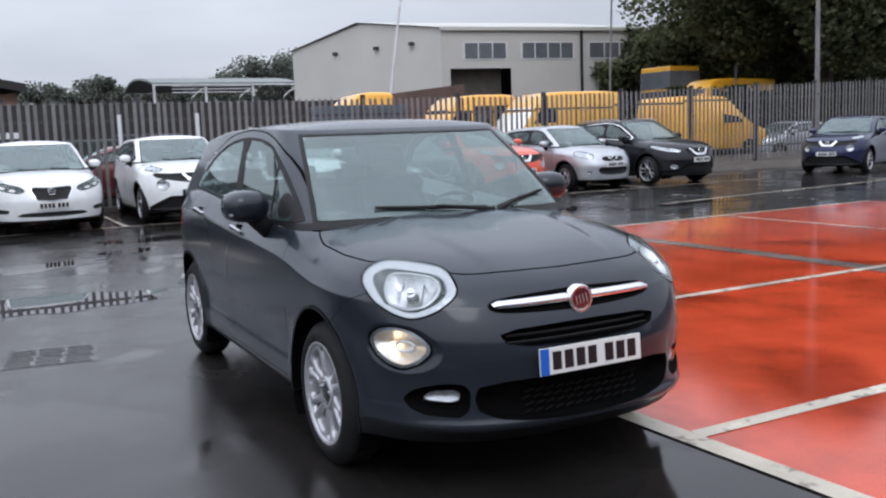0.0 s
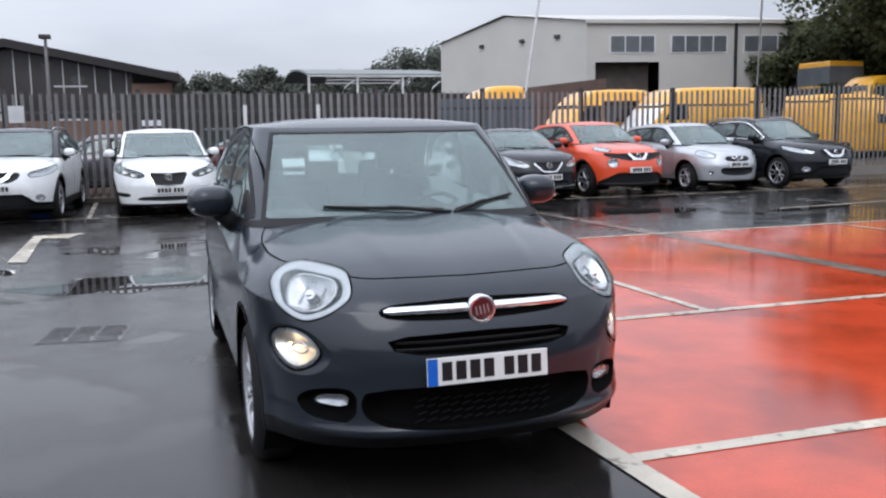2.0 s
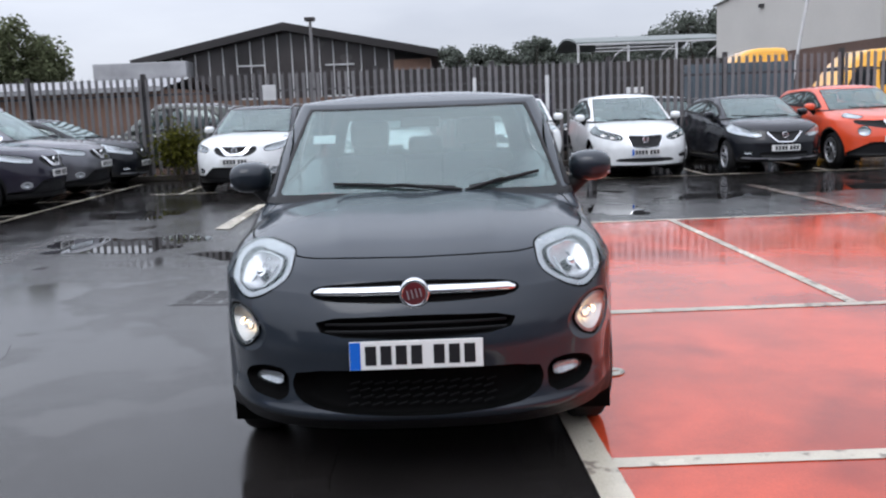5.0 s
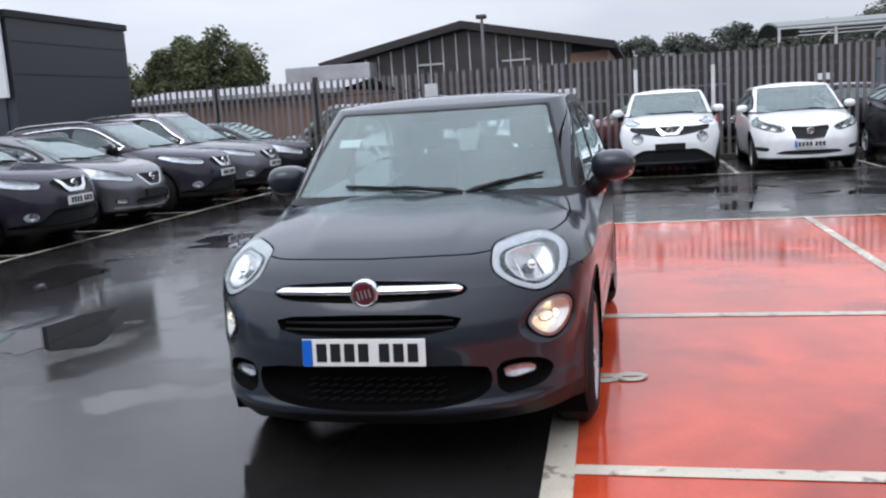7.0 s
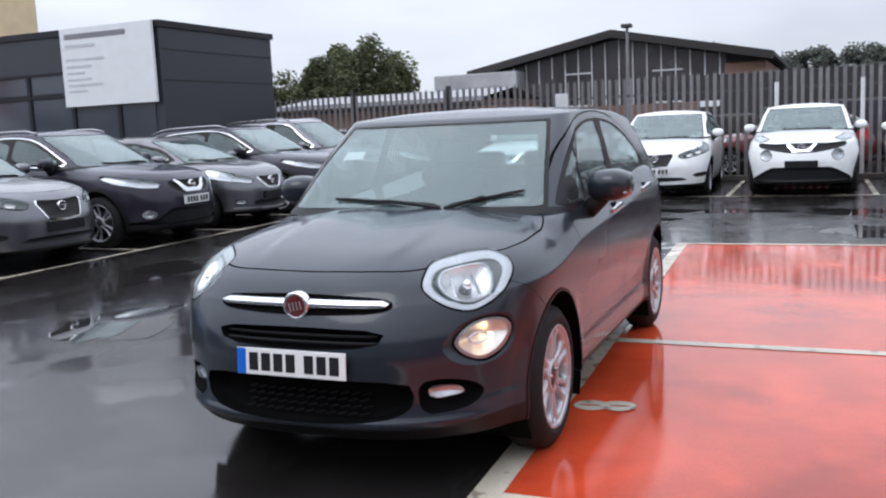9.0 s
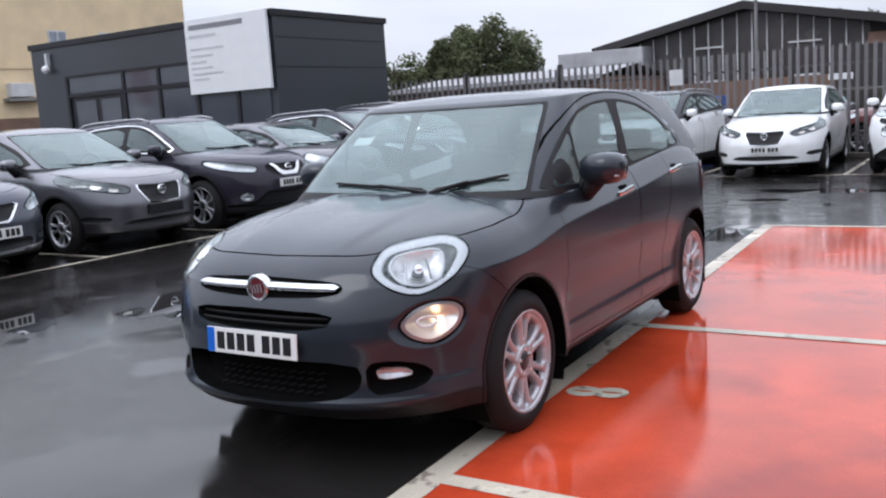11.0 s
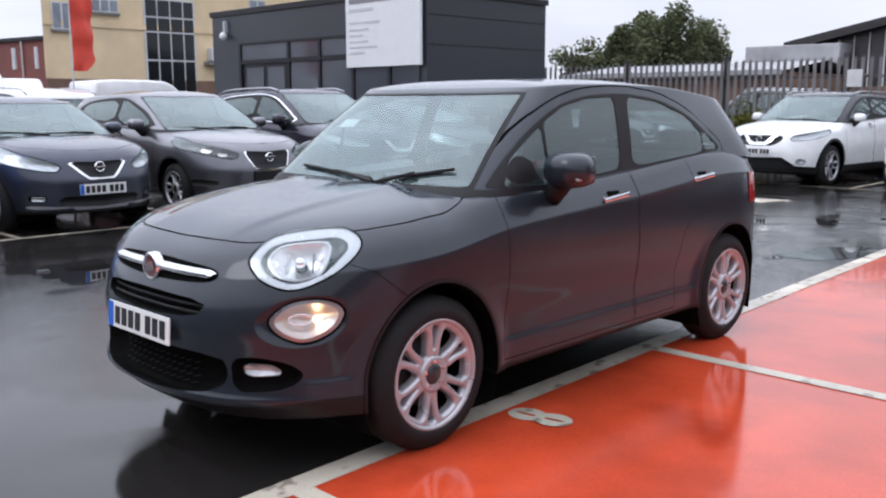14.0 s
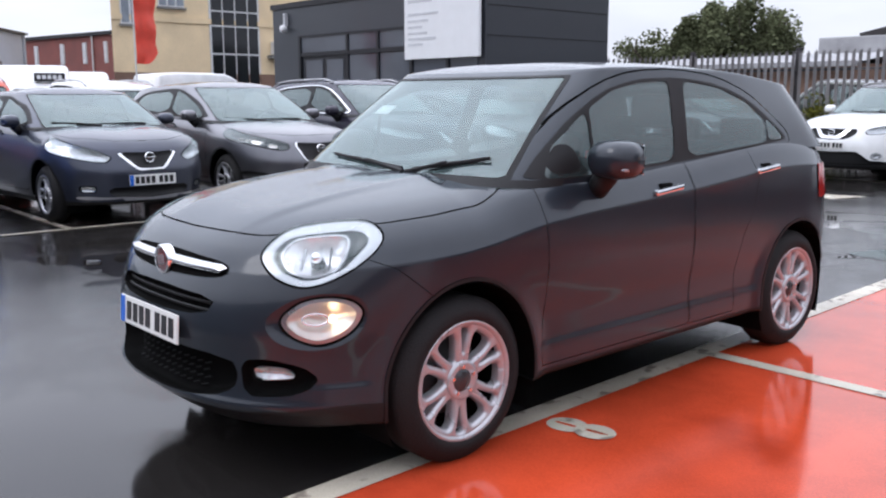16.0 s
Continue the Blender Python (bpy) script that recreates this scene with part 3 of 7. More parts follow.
def upper_shell(P):
    B, T = P["glass_base"], P["glass_top"]   # half width, front y, rear y, n_f, n_r, L_f, L_r
    ob, b0, b1 = outline(P, P["gcols"], B[0], B[1], B[2], B[3], B[4], B[5], B[6])
    ot, t0, t1 = outline(P, P["gcols"], T[0], T[1], T[2], T[3], T[4], T[5], T[6])

    def place(o, D, y0, y1):
        k, a, b, arc = o.T
        return D[0] * a, np.where(k == 0, y0 - (y0 - D[1]) * b, np.where(k == 1, y0 + (y1 - y0) * b, y1 + (D[2] - y1) * b))
    xb, yb = place(ob, B, b0, b1)
    xt, yt = place(ot, T, t0, t1)
    zb, zt = P["belt"](yb), P["rail"](yt)
    nfc = P["gcols"][0]
    u = ob[:, 0] + np.where(ob[:, 0] == 0, np.minimum(ob[:, 3] / ob[nfc - 1, 3], 1), np.where(ob[:, 0] == 1, ob[:, 2], 0))
    rear = ob[:, 0] == 2
    u[rear] = 2 + (ob[rear, 3] - ob[rear, 3].min()) / (np.ptp(ob[rear, 3]) + 1e-9)
    rows = []
    for v in np.linspace(0, 1, P["grows"][0]):
        bulge = 1 + P["gbulge"] * math.sin(math.pi * v)
        rows.append(np.stack([(xb + (xt - xb) * v) * bulge, yb + (yt - yb) * v, zb + (zt - zb) * v + np.where(u < 1, 0.02, 0.0) * math.sin(math.pi * v), u, np.full(len(u), v), ob[:, 3]], 1))
    sy = np.clip(yt, T[1] + 0.35, T[2] - 0.25)
    zr = P["roof"](sy)
    for s in np.linspace(0, 1, P["grows"][1] + 1)[1:] ** 1.5:
        y = yt + (sy - yt) * s
        rows.append(np.stack([xt * (1 - s), y, zt + (zr - zt) * (1 - (1 - s) ** 2.4), u, np.full(len(u), 1 + s), ob[:, 3]], 1))
    return Shell(with_normals(both_sides(np.array(rows))))


CUT_FACE = "six pairs of spokes cut from one disc"


def alloy_face(w, h, rim_r, material):
    """A cast wheel face: six rounded windows between paired spokes, and a narrow slot inside each pair."""
    R = rim_r + 0.004
    rad = np.linspace(0.046, R, 30)
    ang = np.linspace(0, 2 * math.pi, 241)
    rr, aa = np.meshgrid(rad, ang, indexing="ij")
    crown = h - 0.030 + 0.016 * ((rr - 0.046) / (R - 0.046)) ** 0.8 - 0.020 * np.clip((0.075 - rr) / 0.03, 0, 1) ** 2
    grid = np.stack([crown, rr * np.cos(aa), rr * np.sin(aa), rr, aa], 2)
    sh = Shell(with_normals(grid, flip=True))

    def cut(a0, stations):
        side = [(a0 + math.radians(d), r) for r, d in stations]
        back = [(a0 - math.radians(d), r) for r, d in stations[::-1]]
        return loop([(r * math.cos(a), r * math.sin(a)) for a, r in side + back], 4)
    holes = []
    for k in range(6):
        a0 = math.radians(60 * k + 26)
        holes.append(cut(a0 + math.radians(30), [(0.088, 5.0), (0.105, 9.5), (0.135, 13.5), (0.165, 15.0), (0.188, 14.0), (0.203, 9.0)]))
        holes.append(cut(a0, [(0.112, 0.9), (0.14, 2.4), (0.17, 4.0), (0.195, 5.2), (0.21, 4.0)]))
    near = lambda d: np.maximum.reduce([inside(d[:, 1], d[:, 2], p) for p in holes])
    for p in holes:
        sh.take(lambda d: inside(d[:, 1], d[:, 2], p))
    edges = {}
    for f in sh.faces:
        for i, a in enumerate(f):
            b = f[(i + 1) % len(f)]
            edges[(a, b)] = edges.get((a, b), 0) + 1
    used = sorted({i for f in sh.faces for i in f})
    where = {i: k for k, i in enumerate(used)}
    d = sh.d[used]
    dip = 0.013 * np.clip(1 + near(d) / 0.013, 0, 1) ** 2
    vs = [(p[0] - q, p[1], p[2]) for p, q in zip(d, dip)]
    fs = [tuple(where[i] for i in f) for f in sh.faces]
    wall = [(where[a], where[b]) for (a, b) in edges if (b, a) not in edges and 0.06 < math.hypot(sh.d[a, 1], sh.d[a, 2]) < R - 0.006]
    base = {}
    for e in wall:
        for i in e:
            if i not in base:
                base[i] = len(vs)
                vs.append((vs[i][0] - 0.035, vs[i][1] * 1.0, vs[i][2] * 1.0))
    fs += [(b, a, base[a], base[b]) for a, b in wall]
    part("spokes", to_bm(vs, fs), material, w, smooth=True)


def to_bm(vs, fs):
    bm = bmesh.new()
    pts = [bm.verts.new(v) for v in vs]
    for f in fs:
        try:
            bm.faces.new([pts[i] for i in f])
        except ValueError:
            pass
    bmesh.ops.remove_doubles(bm, verts=bm.verts, dist=1e-5)
    bmesh.ops.recalc_face_normals(bm, faces=bm.faces)
    return bm


def wheel(parent, x, y, r, rim_r, width, spokes, rim_mat, side):
    """A wheel with tyre, rim, spokes and hub; its outer face looks to the side given."""
    w = new("wheel")
    w.parent = parent
    w.matrix_local = pose(x, y, r) @ Matrix.Diagonal((side, 1, 1, 1))
    w.empty_display_size = 0.1
    h = width / 2
    lathe("tyre", [(-h, rim_r), (-h, r - 0.05), (-h + 0.03, r - 0.01), (-h + 0.05, r), (h - 0.05, r), (h - 0.03, r - 0.01), (h - 0.004, r - 0.045), (h + 0.004, rim_r + 0.03), (h - 0.006, rim_r + 0.005), (h - 0.03, rim_r - 0.004)], 48, TYRE, w)
    lathe("rim", [(h - 0.028, rim_r - 0.012), (h - 0.012, rim_r - 0.008), (h - 0.002, rim_r + 0.004), (h - 0.004, rim_r + 0.010), (h - 0.012, rim_r + 0.012)], 48, rim_mat, w)
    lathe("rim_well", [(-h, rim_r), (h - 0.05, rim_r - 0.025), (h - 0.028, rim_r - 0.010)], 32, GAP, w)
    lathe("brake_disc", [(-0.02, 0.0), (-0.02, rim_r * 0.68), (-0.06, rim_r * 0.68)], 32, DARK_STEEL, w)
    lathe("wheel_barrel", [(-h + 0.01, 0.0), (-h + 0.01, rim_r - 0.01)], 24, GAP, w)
    if spokes is CUT_FACE:
        alloy_face(w, h, rim_r, rim_mat)
    bm = bmesh.new()
    for ang, w0, w1, lean in (() if spokes is CUT_FACE else spokes):
        ca, sa = math.cos(ang), math.sin(ang)
        rings = []
        for k in range(6):
            t = k / 5
            rr = 0.072 + (rim_r - 0.012 - 0.072) * t
            hw = (w0 + (w1 - w0) * t ** 1.6) / 2
            off = lean * rr * (0.6 + 0.6 * t)
            xo = h - 0.022 - 0.016 * math.sin(math.pi * t) + 0.004 * t
            ring = []
            for dx, dw in ((-0.028, -1.0), (-0.013, -1.0), (-0.003, -0.6), (0.002, 0.0), (-0.003, 0.6), (-0.013, 1.0), (-0.028, 1.0)):
                tt = off + dw * hw
                ring.append(bm.verts.new((xo + dx, rr * ca - tt * sa, rr * sa + tt * ca)))
            rings.append(ring)
        for ra, rb in zip(rings, rings[1:]):
            for i in range(7):
                bm.faces.new((ra[i], ra[(i + 1) % 7], rb[(i + 1) % 7], rb[i]))
    bmesh.ops.recalc_face_normals(bm, faces=bm.faces)
    if bm.verts:
        part("spokes", bm, rim_mat, w, smooth=True)
    else:
        bm.free()
    lathe("hub_cap", [(h - 0.05, 0.082), (h - 0.02, 0.079), (h - 0.016, 0.066), (h - 0.024, 0.050), (h - 0.024, 0.046)], 24, rim_mat, w)
    lathe("centre_cap", [(h - 0.030, 0.052), (h - 0.024, 0.046), (h - 0.016, 0.030), (h - 0.014, 0.0)], 18, LAMP_DARK, w)
    bm = bmesh.new()
    for k in range(5):
        a = 2 * math.pi * k / 5 + 0.35
        rod_bm((h - 0.03, 0.056 * math.cos(a), 0.056 * math.sin(a)), (h - 0.012, 0.056 * math.cos(a), 0.056 * math.sin(a)), 0.008, n=6, bm=bm)
    part("wheel_nuts", bm, CHROME, w)
    return w


def number_plate(parent, m, w=0.52, h=0.112, blue=True, back=PLATE_WHITE):
    p = new("number_plate")
    p.parent, p.matrix_local, p.empty_display_size = parent, m, 0.05
    part("plate_panel", box_bm(-w / 2, w / 2, -0.004, 0.004, -h / 2, h / 2, 0.003), back, p)
    x = -w / 2 + 0.062
    if blue:
        box("plate_band", -w / 2 + 0.002, -w / 2 + 0.044, -0.006, 0.0, -h / 2 + 0.002, h / 2 - 0.002, PLATE_BLUE, p)
    cw = 0.043
    for k in range(7):
        box("plate_bar", x, x + cw, -0.0062, 0.0, -0.0375, 0.0375, PLATE_INK, p)
        x += cw + 0.0165 + (0.028 if k == 3 else 0)
    return p


def seats(car, P):
    """Dark cabin: floor, dashboard, seats with headrests, steering wheel."""
    yw, hw = P["dash_y"], P["half"] - 0.16
    part("cabin_floor", box_bm(-hw, hw, 0.48, P["wb"] - 0.46, 0.3, 0.42), TRIM_DARK, car)
    bm = box_bm(-hw, hw, yw - 0.25, yw + 0.32, 0.7, P["dash_z"] - 0.03, 0.05)
    box_bm(0.18, 0.58, yw + 0.1, yw + 0.3, P["dash_z"] - 0.08, P["dash_z"] + 0.02, 0.03, bm)
    part("dashboard", bm, TRIM_DARK, car)
    for x in (-0.36, 0.36):
        bm = box_bm(x - 0.25, x + 0.25, yw + 0.75, yw + 1.25, 0.5, 0.72, 0.06)
        box_bm(x - 0.24, x + 0.24, yw + 1.2, yw + 1.34, 0.65, 1.22, 0.06, bm, Matrix.Rotation(radians(-16), 4, "X"))
        box_bm(x - 0.13, x + 0.13, yw + 1.34, yw + 1.44, 1.26, 1.44, 0.04, bm)
        part("front_seat", bm, SEAT, car)
    bm = box_bm(-0.62, 0.62, P["wb"] - 0.45, P["wb"] - 0.05, 0.5, 0.75, 0.06)
    box_bm(-0.62, 0.62, P["wb"] - 0.05, P["wb"] + 0.1, 0.65, 1.17, 0.06, bm, Matrix.Rotation(radians(-18), 4, "X"))
    for x in (-0.42, 0.0, 0.42):
        box_bm(x - 0.13, x + 0.13, P["wb"] + 0.07, P["wb"] + 0.16, 1.15, 1.3, 0.04, bm)
    part("rear_bench", bm, SEAT, car)
    bm = bmesh.new()
    verts = [((0.38 + 0.185 * math.cos(a)), yw + 0.52 - 0.07 * math.sin(a), 0.98 + 0.17 * math.sin(a)) for a in np.linspace(0, 2 * math.pi, 21)]
    for p, q in zip(verts, verts[1:]):
        rod_bm(p, q, 0.015, n=6, bm=bm)
    rod_bm((0.38, yw + 0.3, 0.9), (0.38, yw + 0.5, 0.98), 0.05, n=8, bm=bm)
    rod_bm((0.21, yw + 0.51, 0.99), (0.55, yw + 0.51, 0.99), 0.018, n=6, bm=bm)
    part("steering_wheel", bm, TRIM_DARK, car)
    mz = min(1.46, float(P["rail"](P["glass_top"][1])) - 0.085)
    part("rear_view_mirror", box_bm(-0.12, 0.12, yw + 0.75, yw + 0.79, mz - 0.06, mz, 0.012), PLASTIC, car)


def mirror_pair(car, P, material, at, size, stalk=0.07):
    x, y, z = at
    a, b, c = size
    for s in (-1, 1):
        bm = bmesh.new()
        bmesh.ops.create_uvsphere(bm, u_segments=20, v_segments=12, radius=1)
        for v in bm.verts:
            p = v.co
            p.x, p.y, p.z = (math.copysign(abs(p.x) ** 0.75, p.x) * a, math.copysign(abs(p.y) ** 0.7, p.y) * b, math.copysign(abs(p.z) ** 0.8, p.z) * c)
            if p.y > b * 0.45:
                p.y = b * 0.45
        bmesh.ops.transform(bm, matrix=pose(s * x, y, z, 0, 0, s * -10), verts=bm.verts)
        hm = part("door_mirror", bm, material, car, smooth=True)
        bm = bmesh.new()
        rod_bm((s * (x - a * 1.35), y + 0.03, z - c * 2.0), (s * (x - a * 0.25), y + 0.005, z - c * 0.5), stalk * 0.7, stalk * 0.72, 12, bm)
        part("mirror_stalk", bm, PLASTIC, hm, smooth=True)
        part("mirror_glass", box_bm(s * x - a * 0.82, s * x + a * 0.82, y + b * 0.46, y + b * 0.49, z - c * 0.75, z + c * 0.75, 0.004), CHROME, hm)
        part("mirror_indicator", box_bm(s * x - a * 0.2 * s, s * x + a * 0.86 * s, y - b * 0.72, y + b * 0.1, z - c * 0.52, z - c * 0.36, 0.006), P.get("repeater", BEZEL), hm)


def wheel_wells(car, P, r):
    y0, y1 = P["front"] + P["Lf"], P["rear"] - P["Lr"]

    def side_x(y, z):
        a = (1 - min(1.0, max(0.0, (y0 - y) / P["Lf"])) ** P["nf"]) ** (1 / P["nf"]) * (1 - min(1.0, max(0.0, (y - y1) / P["Lr"])) ** P["nr"]) ** (1 / P["nr"])
        return P["half"] * float(P["g"](max(0.2, z))) * a + P.get("arch_ring", 0.0) * 0.7 - 0.006 if "arch_flush" not in P else (P["arch_flush"][0] - 0.006) * a
    for hub in (0.0, P["wb"]):
        for s in (-1, 1):
            bm = bmesh.new()
            n = 20
            for xa, xb in ((0.45, P["half"] * 0.99),):
                ring = [[bm.verts.new((s * min(x, side_x(hub + r * math.cos(t), P["wr"] + r * math.sin(t))), hub + r * math.cos(t), P["wr"] + r * math.sin(t))) for t in np.linspace(-0.5, math.pi + 0.5, n)] for x in (xa, xb)]
                for i in range(n - 1):
                    bm.faces.new((ring[0][i], ring[0][i + 1], ring[1][i + 1], ring[1][i]))
                bm.faces.new(ring[0])
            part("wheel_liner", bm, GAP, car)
    # added near-black boxes block the view through the arches and under the car
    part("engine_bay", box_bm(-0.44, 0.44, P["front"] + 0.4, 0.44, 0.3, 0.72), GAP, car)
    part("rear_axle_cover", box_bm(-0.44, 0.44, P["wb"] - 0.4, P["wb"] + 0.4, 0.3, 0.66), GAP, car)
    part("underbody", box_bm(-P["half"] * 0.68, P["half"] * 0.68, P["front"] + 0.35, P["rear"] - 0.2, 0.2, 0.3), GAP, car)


FIVE_TWIN = [(math.radians(72 * k + d), 0.022, 0.045, 0.0) for k in range(5) for d in (-13, 13)]


def assemble(P, name, label, body_mat, m, hero=False, group=""):
    """The painted shell with its openings, glass, wheels and cabin; face(car, shell, P) adds the front's own features."""
    car = thing(name, label, "car", m, group)
    lo, up = lower_shell(P), upper_shell(P)
    r = P["arch_r"]

    def arch(grow, y0):
        return lambda d: np.where(np.abs(d[:, 0]) > 0.35, r + grow - np.hypot(d[:, 1] - y0, (d[:, 2] - P["wr"]) * P.get("arch_flat", 1.0)), -1)
    for y0 in (0.0, P["wb"]):
        lo.take(arch(0.0, y0))
        link_sides(lo, "arch_lip", lo.take(arch(P["lip"], y0)), P["lip_mat"], car, 0.004)
    lo.link("lower_trim", lo.take(lambda d: P["trim_z"](d[:, 1]) - d[:, 2]), P["trim_mat"], car, 0.0)
    P["face"](car, lo, P, body_mat)

    def seam(field, gap=P.get("seam", 0.0032)):
        """A panel bounded by a recessed dark joint."""
        got = lo.take(lambda d: field(d) - gap)
        joint = lo.take(lambda d: field(d) + gap)
        if joint and min(abs(lo.d[i, 0]) for f in joint for i in f) < 0.1:
            lo.link("shut_line", joint, GAP, car, -0.008)
        else:
            link_sides(lo, "shut_line", joint, GAP, car, -0.008)
        return got
    yz = lambda poly, x=0.4: (lambda d: np.where(np.abs(d[:, 0]) > x, inside(d[:, 1], d[:, 2], poly), -1.0))
    if P.get("flap") is not None:
        lo.link("fuel_flap", seam(lambda d: np.where(d[:, 0] > 0.4, inside(d[:, 1], d[:, 2], P["flap"]), -1.0), 0.003), body_mat, car)
    bon = P["bonnet"]
    lo.link("bonnet", seam(lambda d: np.where((d[:, 7] > 0.9), inside(np.abs(d[:, 0]), d[:, 1], bon), -1.0), P.get("bonnet_seam", 0.0032)), body_mat, car)
    for nm, poly in (("front_door", P["door_f"]), ("rear_door", P["door_r"])):
        got = seam(yz(poly))
        for sgn in (-1, 1):
            pick = [f for f in got if sgn * lo.d[f[0], 0] > 0]
            dr = lo.link(nm, pick, body_mat, car)
            hy, hz = P["handle"][0 if nm == "front_door" else 1]
            f = P["handle_x"]
            hm = P["handle_mat"] or body_mat
            part("door_handle", box_bm(sgn * f, sgn * (f + 0.03), hy - 0.11, hy + 0.11, hz - 0.014, hz + 0.014, 0.010, turn=Matrix.Rotation(radians(5), 4, "X")), hm, dr)
            part("handle_recess", box_bm(sgn * (f - 0.03), sgn * (f + 0.004), hy - 0.05, hy + 0.05, hz - 0.035, hz + 0.03, 0.008), GAP, dr)
    if P.get("bumper") is not None:
        lo.link("front_bumper", seam(lambda d: np.where(d[:, 1] < 0.1, inside(d[:, 1], d[:, 2], P["bumper"]), -1.0), 0.0014), body_mat, car)
    link_sides(lo, "rear_lamp", lo.take(lambda d: np.where(d[:, 1] > P["wb"] + 0.2, inside(np.abs(d[:, 0]), d[:, 2], P["tail"]), -1.0)), TAIL_RED, car, 0.006)
    # the cabin is open below the glass
    bo, b0, b1 = outline(P, (40, 4, 40), P["glass_base"][0] - 0.03, P["glass_base"][1] + 0.08, P["glass_base"][2] - 0.06, *P["glass_base"][3:])
    by = np.where(bo[:, 0] == 0, b0 - (b0 - P["glass_base"][1] - 0.08) * bo[:, 2], np.where(bo[:, 0] == 1, b0 + (b1 - b0) * bo[:, 2], b1 + (P["glass_base"][2] - 0.06 - b1) * bo[:, 2]))
    hole = np.concatenate([np.stack([bo[:, 1] * (P["glass_base"][0] - 0.03), by], 1), [(-0.02, by[-1]), (-0.02, by[0])]])
    lo.take(lambda d: np.where(d[:, 7] > 1.0, inside(np.abs(d[:, 0]), d[:, 1], hole), -1.0))
    for k, faces in enumerate(lo.islands()):
        cy = np.mean([lo.d[f[0], 1] for f in faces])
        if len(faces) > 6:
            lo.link("front_wing" if cy < 0.5 else "rear_quarter", faces, body_mat, car)

    # greenhouse
    W = P["screen"]
    SW = [half * share for half, share in zip((P["glass_base"][0], P["glass_top"][0]), P.get("screen_share", (0.86, 0.9)))]
    smin = lambda *a: np.minimum.reduce(a)
    screen = lambda d: smin(np.where(d[:, 6] < 1, SW[0] + (SW[1] - SW[0]) * d[:, 7] - np.abs(d[:, 0]), -1), (d[:, 7] - W[1]) * 0.8, (W[2] - d[:, 7]) * 0.8)
    back = lambda d: smin((d[:, 6] - 2.35) * 0.6, (d[:, 7] - 0.12) * 0.5, (0.86 - d[:, 7]) * 0.5)
    up.link("cowl", up.take(lambda d: np.where(d[:, 6] < 0.97, 0.055 - d[:, 7], -1)), PLASTIC, car, 0.004)
    frit = P.get("frit", 0.0)
    up.link("windscreen", up.take(lambda d: screen(d) - frit), GLASS, car, 0.0)
    up.link("windscreen_seal", up.take(lambda d: screen(d) + 0.013), PLASTIC, car, 0.002)
    up.link("rear_window", up.take(back), P["rear_glass"], car)
    up.link("rear_window_seal", up.take(lambda d: back(d) + 0.02), PLASTIC, car, 0.002)
    side = lambda poly: (lambda d: np.where((d[:, 6] > 0.45) & (d[:, 6] < 2.5) & (d[:, 7] < 1.3), inside(d[:, 1], d[:, 2], poly), -1.0))
    for k, poly in enumerate(P["panes"]):
        link_sides(up, "sail_panel" if hero and k == 0 else "side_window", up.take(lambda d: side(poly)(d) + P.get("pane_grow", 0.0)), PLASTIC if hero and k == 0 else SIDE_GLASS if k < 1 or hero else P["rear_glass"], car, 0.0)
    dlo = P["dlo"]
    link_sides(up, "window_frame", up.take(side(dlo)), RUBBER, car, 0.003)
    if P.get("dlo_trim"):
        link_sides(up, "window_trim", up.take(lambda d: side(dlo)(d) + 0.014), P["dlo_trim"], car, 0.004)
    if hero:
        fr = lambda d: np.where((d[:, 6] > 0.45) & (d[:, 6] < 2.5) & (d[:, 7] < 1.3), inside(d[:, 1], d[:, 2], dlo), -1.0) + 0.042
        door_frame = up.take(lambda d: fr(d) - 0.004)
        link_sides(up, "door_frame", door_frame, body_mat, car)
        link_sides(up, "shut_line", up.take(lambda d: fr(d) + 0.004), GAP, car, -0.006)
    up.link("roof", up.faces, P.get("roof_mat") or body_mat, car)

    wheel_wells(car, P, r + 0.02)
    for y in (0.0, P["wb"]):
        for s in (-1, 1):
            wheel(car, s * (P["track"]), y, P["wr"], P["rim_r"], 0.205, P["spokes"], P["rim_mat"], s)
    seats(car, P)
    mirror_pair(car, P, P.get("mirror_mat") or body_mat, P["mirror"], P["mirror_size"])
    if P.get("rails"):
        for s in (-1, 1):
            ys = np.linspace(P["rails"][0], P["rails"][1], 9)
            bm = bmesh.new()
            pts = [(s * (P["glass_top"][0] - 0.05), y, float(P["rail"](y)) + 0.055 + (0 if 0 < i < 8 else -0.04)) for i, y in enumerate(ys)]
            part("roof_rail", tube_bm(pts, 0.016), ALLOY, car, smooth=True)
    # wipers
    for p, q in P["wipers"]:
        p, q = Vector(p), Vector(q)
        wp = part("wiper", rod_bm(p + Vector((0, -0.02, -0.01)), (p + q) / 2 + Vector((0, -0.010, 0.008)), 0.012, 0.009, 6), PLASTIC, car)
        part("wiper_blade", rod_bm(p.lerp(q, 0.05), q, 0.010, 0.008, 6), RUBBER, wp)
    return car


def front_point(P, x, z):
    """The place on the nose at a given distance from its middle and height."""
    y0 = P["front"] + P["Lf"]
    a = min(abs(x) / (P["half"] * float(P["g"](z))), 1.0)
    return Vector((x, y0 - (y0 - float(P["yf"](z))) * (1 - a ** P["nf"]) ** (1 / P["nf"]), z))


def arc_of(P, x):
    """Distance round the nose at a distance x from its middle."""
    o, _, _ = outline(P, (400, 2, 4), P["half"], P["front"], P["rear"], P["nf"], P["nr"], P["Lf"], P["Lr"])
    o = o[:400]
    return float(np.interp(x, o[:, 1] * P["half"], o[:, 3]))


def nose(P, pts, times=2):
    return rounded([(arc_of(P, x) if x >= 0 else -arc_of(P, -x), z) for x, z in pts], times)


